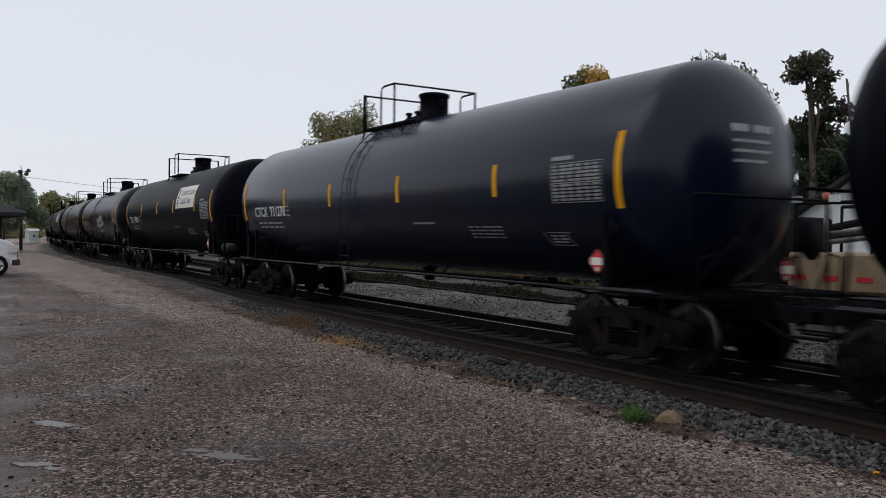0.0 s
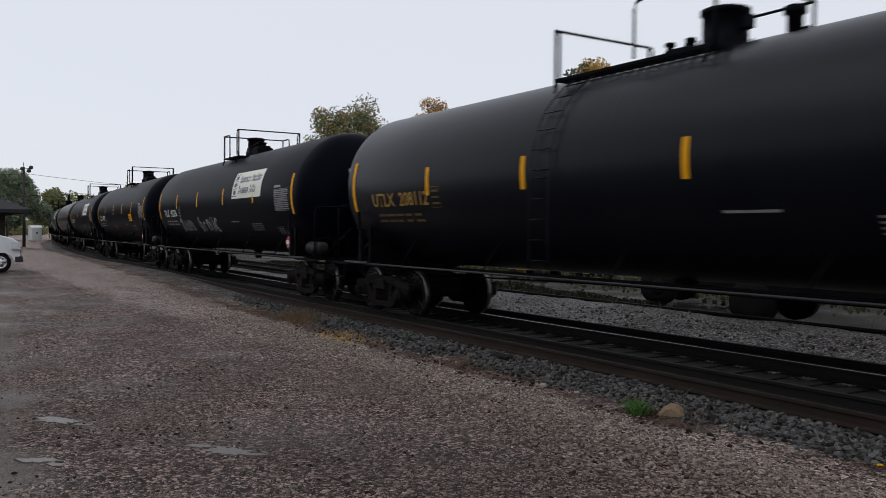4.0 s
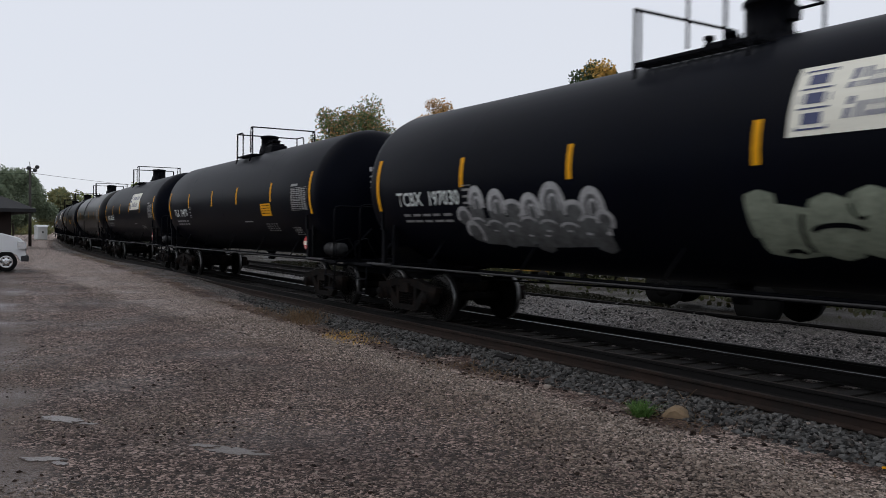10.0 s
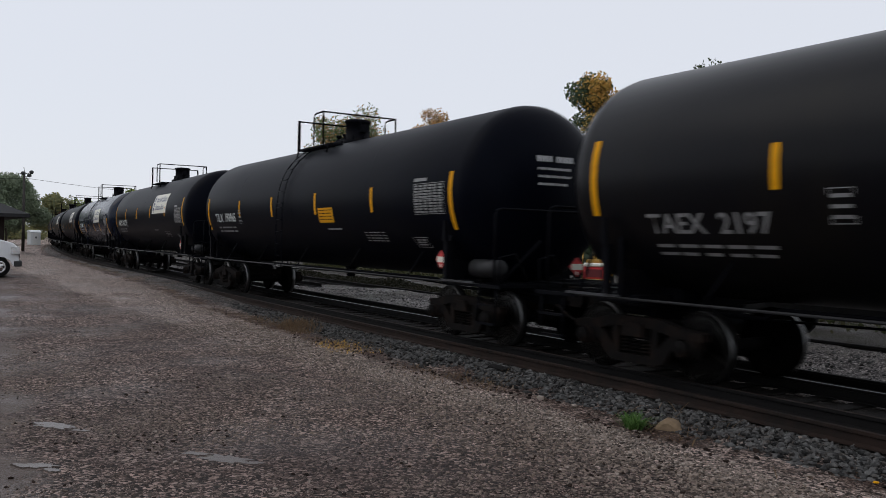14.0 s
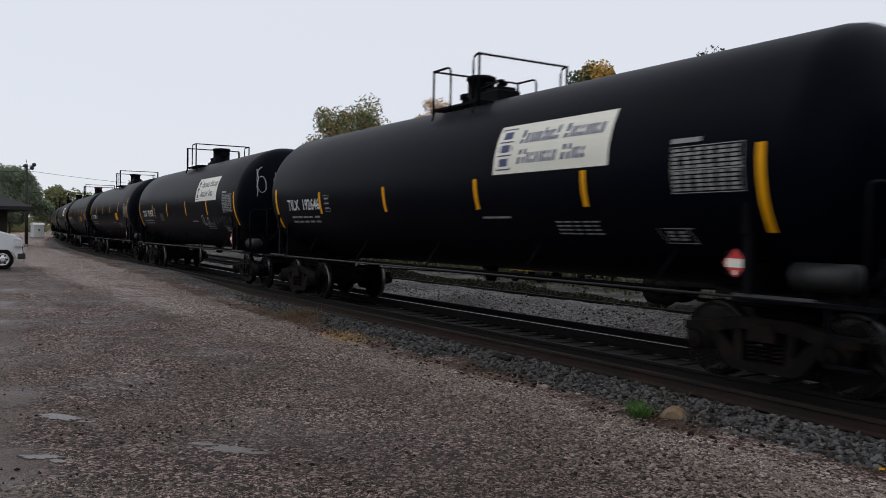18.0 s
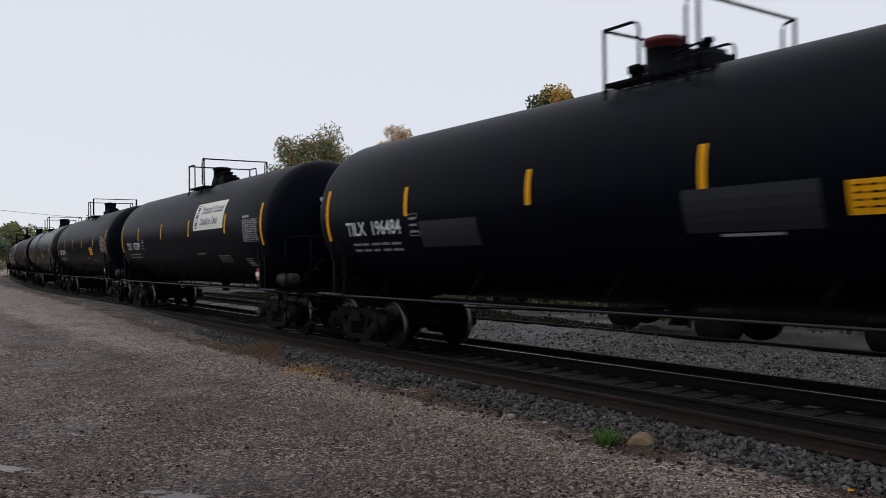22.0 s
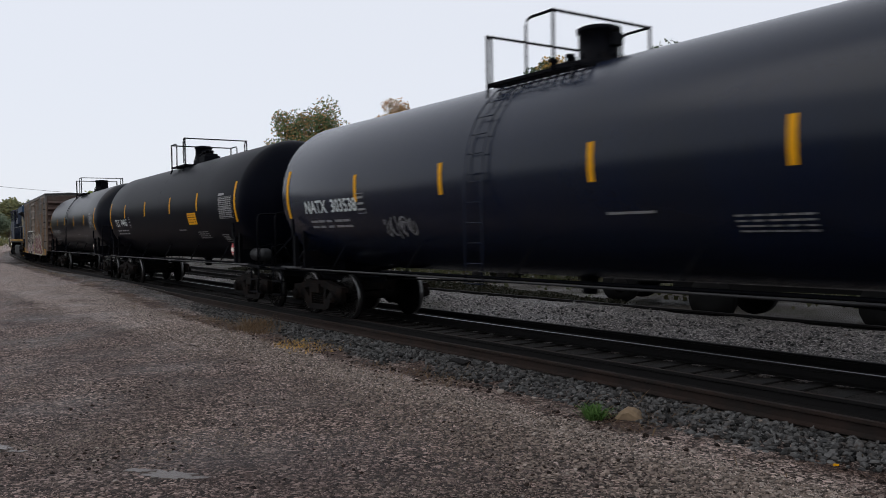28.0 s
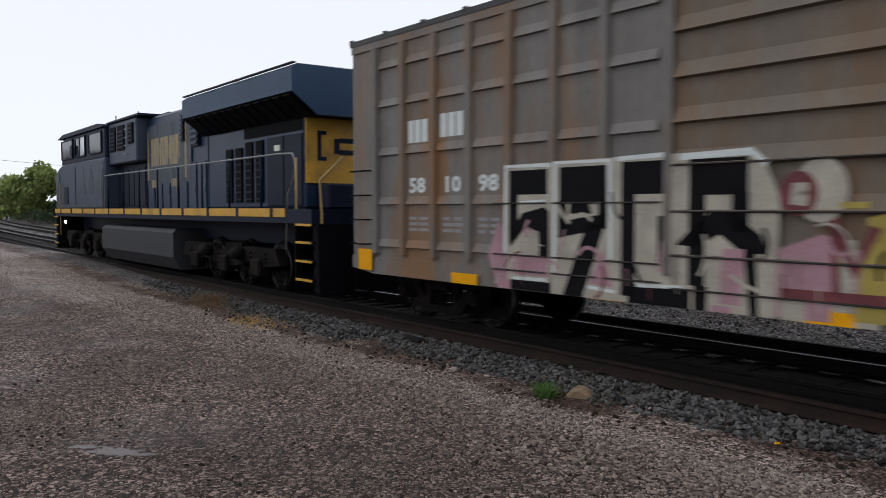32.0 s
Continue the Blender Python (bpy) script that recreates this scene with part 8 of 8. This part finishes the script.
# ---- puddles, weeds and stones ----
PUDDLE = mat("wet mud", (0.1, 0.08, 0.07), 0.3, var=0.5, scale=14, fine=60, bump=0.8, depth=0.012, second=(0.09, 0.07, 0.06), amount=0.5)


def puddle(x, y, a, b, turn, seed):
    rng = random.Random(seed)
    bm = bmesh.new()
    z = ground_z(x, y) + 0.009
    ring = []
    for k in range(128):
        t = k * math.tau / 128
        r = 1 + 0.6 * noise.noise(Vector((2.2 * math.cos(t), 2.2 * math.sin(t), seed))) + 0.3 * noise.noise(Vector((5 * math.cos(t), 5 * math.sin(t), seed))) + 0.1 * noise.noise(Vector((14 * math.cos(t), 14 * math.sin(t), seed)))
        r = max(0.3, r)
        ring.append(bm.verts.new((a * r * math.cos(t), b * r * math.sin(t), 0)))
    low = [bm.verts.new((v.co.x * 1.03, v.co.y * 1.03, -0.03)) for v in ring]
    bm.faces.new(ring)
    for k in range(128):
        bm.faces.new((ring[k], low[k], low[(k + 1) % 128], ring[(k + 1) % 128]))
    solid("puddle", bm, PUDDLE, "shallow puddle in a hollow of the gravel", "puddle", "puddles in the lot", m=pose(x, y, z, 0, 0, turn))


for i, (x, y, a, b) in enumerate(((-7.35, 2.45, 0.24, 0.1), (-7.62, 2.28, 0.13, 0.05), (-7.1, 2.63, 0.1, 0.04), (-9.35, 1.3, 0.26, 0.1), (-9.05, 1.5, 0.1, 0.04), (-7.8, 0.93, 0.17, 0.07), (-7.58, 1.04, 0.08, 0.04))):
    puddle(x, y, a, b, 35 + 9 * (i % 3), i + 1)


def tuft(x, y, r, h, n, material, seed, label, z=None):
    rng = random.Random(seed)
    bm = bmesh.new()
    for i in range(n):
        a, q = rng.uniform(0, 6.28), r * math.sqrt(rng.random())
        p = Vector((q * math.cos(a), q * math.sin(a), -0.02))
        lean = Vector((rng.gauss(0, 0.5), rng.gauss(0, 0.5), 1)).normalized()
        hh = h * rng.uniform(0.4, 1.1)
        w = Vector((math.cos(a + 1.5), math.sin(a + 1.5), 0)) * rng.uniform(0.004, 0.01)
        m = p + lean * hh * 0.6
        t = m + (lean + Vector((rng.gauss(0, 0.5), rng.gauss(0, 0.5), -0.2))) * hh * 0.4
        bm.faces.new([bm.verts.new(v) for v in (p - w, p + w, m + w * 0.8, t, m - w * 0.8)])
    solid("weed", bm, material, label, "weed", kind="stuff", m=pose(x, y, ground_z(x, y) if z is None else z))


# dead grass, roots and twigs in the earth strip
rng = random.Random(31)
bm = bmesh.new()
for i in range(9000):
    s = 0.5 - 62 * rng.random() ** 1.5
    o = rng.gauss(-2.25, 0.3)
    p = on_track(s, o)
    thick = noise.noise(Vector((p.x * 0.55, p.y * 0.8, 6)))
    if thick < 0.25 * rng.random():
        continue
    p.z = ground_z(p.x, p.y) - 0.005 if o < -2.1 else -0.32 + 0.12 * min(1.0, (o + 2.1) / 0.8)
    a = rng.uniform(0, 6.28)
    d = Vector((math.cos(a), math.sin(a), rng.uniform(0.05, 0.9))).normalized() * rng.uniform(0.05, 0.16) * (1 + thick)
    w = Vector((-math.sin(a), math.cos(a), 0)) * rng.uniform(0.003, 0.008)
    bm.faces.new([bm.verts.new(q) for q in (p - w, p + w, p + d * 0.6 + w * 0.7, p + d - Vector((0, 0, 0.02)), p + d * 0.6 - w * 0.7)])
solid("dead_grass", bm, DRY, "short dead brown grass and twigs beside the ballast", "dead grass", kind="stuff")
tuft(-6.42, 6.8, 0.09, 0.27, 320, GRASS, 1, "small fresh green weed among the ballast stones", -0.33)
for i, (x, y, r, h, n) in enumerate(((-17.4, 7.45, 0.5, 0.42, 500), (-16.6, 7.25, 0.45, 0.3, 350), (-14.3, 7.0, 0.5, 0.16, 350), (-13.5, 7.0, 0.6, 0.14, 350), (-19.5, 7.55, 0.6, 0.2, 300), (-22.5, 7.5, 0.8, 0.2, 300), (-11.3, 6.9, 0.4, 0.1, 200), (-27, 7.9, 0.9, 0.2, 300), (-33, 8.4, 1.0, 0.2, 300))):
    tuft(x, y, r, h, n, DRY if i not in (2, 3) else LEAF_YELLOW, 10 + i, "clump of dry brown grass on the bank", -0.36)


def rock_shapes(seed, flat=0.7):
    """A handful of angular stones."""
    rng = np.random.RandomState(seed)
    g = (1 + 5**0.5) / 2
    v = np.array([(-1, g, 0), (1, g, 0), (-1, -g, 0), (1, -g, 0), (0, -1, g), (0, 1, g), (0, -1, -g), (0, 1, -g), (g, 0, -1), (g, 0, 1), (-g, 0, -1), (-g, 0, 1)], float)
    v /= np.linalg.norm(v[0])
    f = np.array([(0, 11, 5), (0, 5, 1), (0, 1, 7), (0, 7, 10), (0, 10, 11), (1, 5, 9), (5, 11, 4), (11, 10, 2), (10, 7, 6), (7, 1, 8), (3, 9, 4), (3, 4, 2), (3, 2, 6), (3, 6, 8), (3, 8, 9), (4, 9, 5), (2, 4, 11), (6, 2, 10), (8, 6, 7), (9, 8, 1)])
    return [(v * (1 + 0.28 * rng.randn(12, 1)) * np.array([1, rng.uniform(0.6, 0.9), flat * rng.uniform(0.7, 1)])) for _ in range(8)], f


def scatter(name, places, material, label, category, seed, flat=0.7):
    """Many stones in one mesh: places are rows of x, y, z, radius."""
    shapes, f = rock_shapes(seed, flat)
    rng = np.random.RandomState(seed)
    n = len(places)
    V = np.empty((n * 12, 3))
    F = np.empty((n * 20, 3), int)
    for i, (x, y, z, r) in enumerate(places):
        a, t = rng.uniform(0, 6.28), rng.uniform(-0.5, 0.5)
        c, s, ct, st = math.cos(a), math.sin(a), math.cos(t), math.sin(t)
        m = np.array([[c, -s * ct, s * st], [s, c * ct, -c * st], [0, st, ct]])
        V[i * 12:i * 12 + 12] = (shapes[rng.randint(8)] * r) @ m.T + (x, y, z)
        F[i * 20:i * 20 + 20] = f + i * 12
    me = bpy.data.meshes.new(name)
    me.from_pydata(V.tolist(), [], F.tolist())
    me.materials.append(material)
    return tagged(new(name, me), label, category, kind="stuff")


def bed_z(o):
    pts = ((-2.3, -0.37), (-1.9, -0.3), (-1.5, -0.265), (-1.2, -0.27), (-0.95, -0.24), (1.2, -0.2), (2.0, -0.25), (2.7, -0.3), (3.2, -0.24), (4.6, -0.2))
    return float(np.interp(o, [p[0] for p in pts], [p[1] for p in pts]))


rng = random.Random(77)
rows = []
while len(rows) < 17000:
    s = 1.5 - 46 * rng.random() ** 1.6
    o = -1.14 - 1.25 * rng.random() ** 1.1
    p = on_track(s, o)
    if o > -1.16 - min(0.4, 0.03 * max(0.0, p.x + 8.5)):
        continue
    bare = noise.noise(Vector((p.x * 0.7, p.y * 1.1, 3))) + 0.9 * max(0.0, -1.55 - o)
    if bare > 0.3 + 0.5 * rng.random():
        continue
    rows.append((p.x, p.y, bed_z(o) + 0.008 + 0.018 * rng.random(), 0.014 + 0.036 * rng.random() ** 1.5 + (0.025 if rng.random() < 0.02 else 0)))
scatter("ballast_stones", rows, STONES, "loose grey ballast stones beside the rail", "stones", 1)
rows, bank = [], []
for i in range(11000):
    s = 3 - 48 * rng.random() ** 1.3
    o = rng.choice((rng.uniform(0.9, 2.05), rng.uniform(2.25, 4.5), rng.uniform(2.3, 6.9), rng.uniform(-0.65, 0.65)))
    p = on_track(s, o)
    if o < 2.2:
        rows.append((p.x, p.y, bed_z(o) + 0.01, rng.uniform(0.02, 0.045)))
    elif s > -28:
        bank.append((p.x, p.y, bank_wave(s, o) + 0.006, 0.015 + 0.03 * rng.random() ** 2))
scatter("ballast_stones", rows, OILY_SHADED_STONES, "oily stones between the rails, under-train shade painted in", "stones", 2)
scatter("ballast_stones", bank, STONES, "loose brown and grey stones on the gravel bank", "stones", 5)
rows = []
while len(rows) < 52000:
    d = 2.6 + 17 * rng.random() ** 1.7
    a = math.radians(56 + rng.uniform(-32, 34))
    x, y = -d * math.sin(a), d * math.cos(a)
    if y > TRACK_Y + 0.00055 * x * x - 2.72:
        continue
    band = max(0.0, 1 - abs(y - 0.00055 * x * x - 5.9) / 1.3)
    if noise.noise(Vector((x * 0.5, y * 0.5, 9))) + 0.9 * band + 0.25 < rng.random() * 0.8:
        continue
    rows.append((x, y, ground_z(x, y) + 0.002, rng.uniform(0.006, 0.0165) * (1 + 0.6 * band) * (1.7 if rng.random() < 0.04 else 1)))
edge_rows = []
while len(edge_rows) < 12000:
    s = 1.0 - 34 * rng.random() ** 1.5
    o = rng.gauss(-2.95, 0.24)
    p = on_track(s, o)
    if o > -2.45 or noise.noise(Vector((p.x * 1.2, p.y * 1.2, 15))) < rng.uniform(-0.6, 0.3):
        continue
    edge_rows.append((p.x, p.y, ground_z(p.x, p.y) + 0.003, rng.uniform(0.007, 0.02)))
scatter("pebbles", edge_rows, PALE_PEBBLE, "pale pebbles along the edge of the gravel lot", "pebbles", 8, 0.6)
scatter("pebbles", rows, PEBBLE, "loose pebbles strewn over the gravel lot", "pebbles", 3, 0.6)

# single larger stones on the near side of the bed
shapes, tri = rock_shapes(9)
STONE_MESHES = []
for q in shapes:
    bm = bmesh.new()
    vs = [bm.verts.new(v * 0.034) for v in q]
    for f in tri:
        bm.faces.new([vs[k] for k in f])
    STONE_MESHES.append(mesh_of("stone", bm, LOOSE))
for i in range(300):
    s = -1.5 - 16 * rng.random() ** 1.3
    o = -1.16 - 0.8 * rng.random()
    p = on_track(s, o)
    ob = part("stone", STONE_MESHES[i % 8], None, BED)
    ob.matrix_world = pose(p.x, p.y, bed_z(o) + 0.03, rng.uniform(-25, 25), rng.uniform(-25, 25), rng.uniform(0, 360))

# clods and larger stones strewn over the lot and the earth strip
clods, pale_rows = [], []
for i in range(9000):
    d = 3.2 + 22 * rng.random() ** 1.5
    a = math.radians(56 + rng.uniform(-32, 34))
    x, y = -d * math.sin(a), d * math.cos(a)
    o = y - TRACK_Y - 0.00055 * x * x
    if o > -1.9:
        continue
    strip = o > -2.7
    r = rng.uniform(0.012, 0.026) * (1.5 if strip else 1.0)
    thick = noise.noise(Vector((x * 0.8, y * 0.8, 12)))
    if thick + (0.5 if strip else 0.0) < rng.uniform(-0.1, 0.6):
        continue
    (clods if rng.random() < (0.8 if strip else 0.55) else pale_rows).append((x, y, ground_z(x, y) + r * 0.25, r))
scatter("clods", clods, CLOD, "dark brown clods of earth on the gravel", "earth", 6, 0.55)
scatter("pebbles", pale_rows, PALE_PEBBLE, "pale larger pebbles on the gravel", "pebbles", 7, 0.6)

SANDSTONE = mat("tan sandstone", (0.21, 0.145, 0.085), 0.9, var=0.25, scale=8, fine=40, bump=0.4)
bm = bmesh.new()
prism(bm, ((-0.19, 0), (0.18, 0), (0.15, 0.12), (0.03, 0.19), (-0.06, 0.16)), -0.11, 0.11)
solid("boulder", bevelled(bm, 0.04), SANDSTONE, "tan angular boulder lying beside the ballast", "stone", m=pose(-6.22, 7.12, -0.37, 0, 0, 30))
for i, (x, y, r) in enumerate(((-7.19, 6.25, 0.035), (-11.81, 8.1, 0.07), (-7.38, 2.02, 0.03), (-5.07, 7.9, 0.09), (-8.2, 6.95, 0.06), (-7.6, 6.98, 0.05), (-13.3, 7.75, 0.08))):
    bm = bmesh.new()
    sh, ff = rock_shapes(40 + i)
    vs = [bm.verts.new(v * r) for v in sh[0]]
    for q in ff:
        bm.faces.new([vs[k] for k in q])
    solid("white_stone", bm, PALE_PEBBLE, "pale white stone lying on the gravel", "stone", "pale stones", m=pose(x, y, ground_z(x, y) + r * 0.5 if y < 6.9 else -0.28))

# dark plate added where a dark recess lies beside the spare rail
bm = bmesh.new()
box(bm, -0.22, 0.22, -0.07, 0.07, 0, 0.035)
solid("tie_plate", bevelled(bm, 0.01), RAIL_DARK, "dark plate standing in for a dark recess beside the rail", "tie plate", m=pose(-10.16, 7.75, -0.235, 8, 0, -3))
bm = bmesh.new()
prism(bm, ((-0.022, 0), (0.02, 0.003), (0.026, 0.012), (-0.012, 0.014)), -0.018, 0.018)
solid("litter", bm, YELLOW, "small crumpled yellow scrap among the stones", "litter", m=pose(LITTER[0], LITTER[1], -0.3, 0, 0, 40))

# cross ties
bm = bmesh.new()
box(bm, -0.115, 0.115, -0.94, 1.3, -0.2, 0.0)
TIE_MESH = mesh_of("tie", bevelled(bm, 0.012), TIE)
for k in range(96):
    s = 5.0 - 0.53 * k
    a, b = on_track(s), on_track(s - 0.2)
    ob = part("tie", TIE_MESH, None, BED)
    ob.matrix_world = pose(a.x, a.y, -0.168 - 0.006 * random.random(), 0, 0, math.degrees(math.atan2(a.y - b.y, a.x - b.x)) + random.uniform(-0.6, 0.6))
for k in range(50):
    s = -32.0 - 0.55 * k
    a, b = on_track(s, 4.755), on_track(s - 0.2, 4.755)
    ob = part("tie", TIE_MESH, None, BED)
    ob.matrix_world = pose(a.x, a.y, -0.188, 0, 0, math.degrees(math.atan2(a.y - b.y, a.x - b.x)))
# ---- motion ----
def car_rows(offset, half):
    """Where a car with its trucks half metres from its middle stands, twice a second."""
    rows = []
    for k in range(65):
        t = k * 0.5
        s = run(t) + offset
        a, b = on_track(s - half), on_track(s + half)
        mid = (a + b) / 2
        rows.append((t, pose(mid.x, mid.y, 0, 0, 0, math.degrees(math.atan2(b.y - a.y, b.x - a.x)))))
    return rows


def motions():
    for i, car in enumerate(CARS):
        walk(car, car_rows(-22.2 + STRIPE - PITCH * (i - 1) + CONSIST[i][-1], 7.0))
    walk(BOX_CAR, car_rows(-485.85, 6.1))
    walk(LOCO, car_rows(-506.2, 6.6))
    # every wheel rolls with the train; wheels of one size share one movement
    for mesh, radius in ((WHEELSET, 0.457), (LOCO_WHEELSET, 0.53)):
        wheels = [o for o in scene.objects if o.data == mesh]
        rows = [(k / FPS, pose(0, 0, 0, 0, math.degrees(run(k / FPS) / radius), 0)) for k in range(32 * FPS + 1)]
        walk(wheels[0], rows)
        keys = wheels[0].animation_data
        for o in wheels[1:]:
            o.rotation_mode = "QUATERNION"
            o.animation_data_create()
            o.animation_data.action = keys.action
            o.animation_data.action_slot = keys.action_slot


motions()
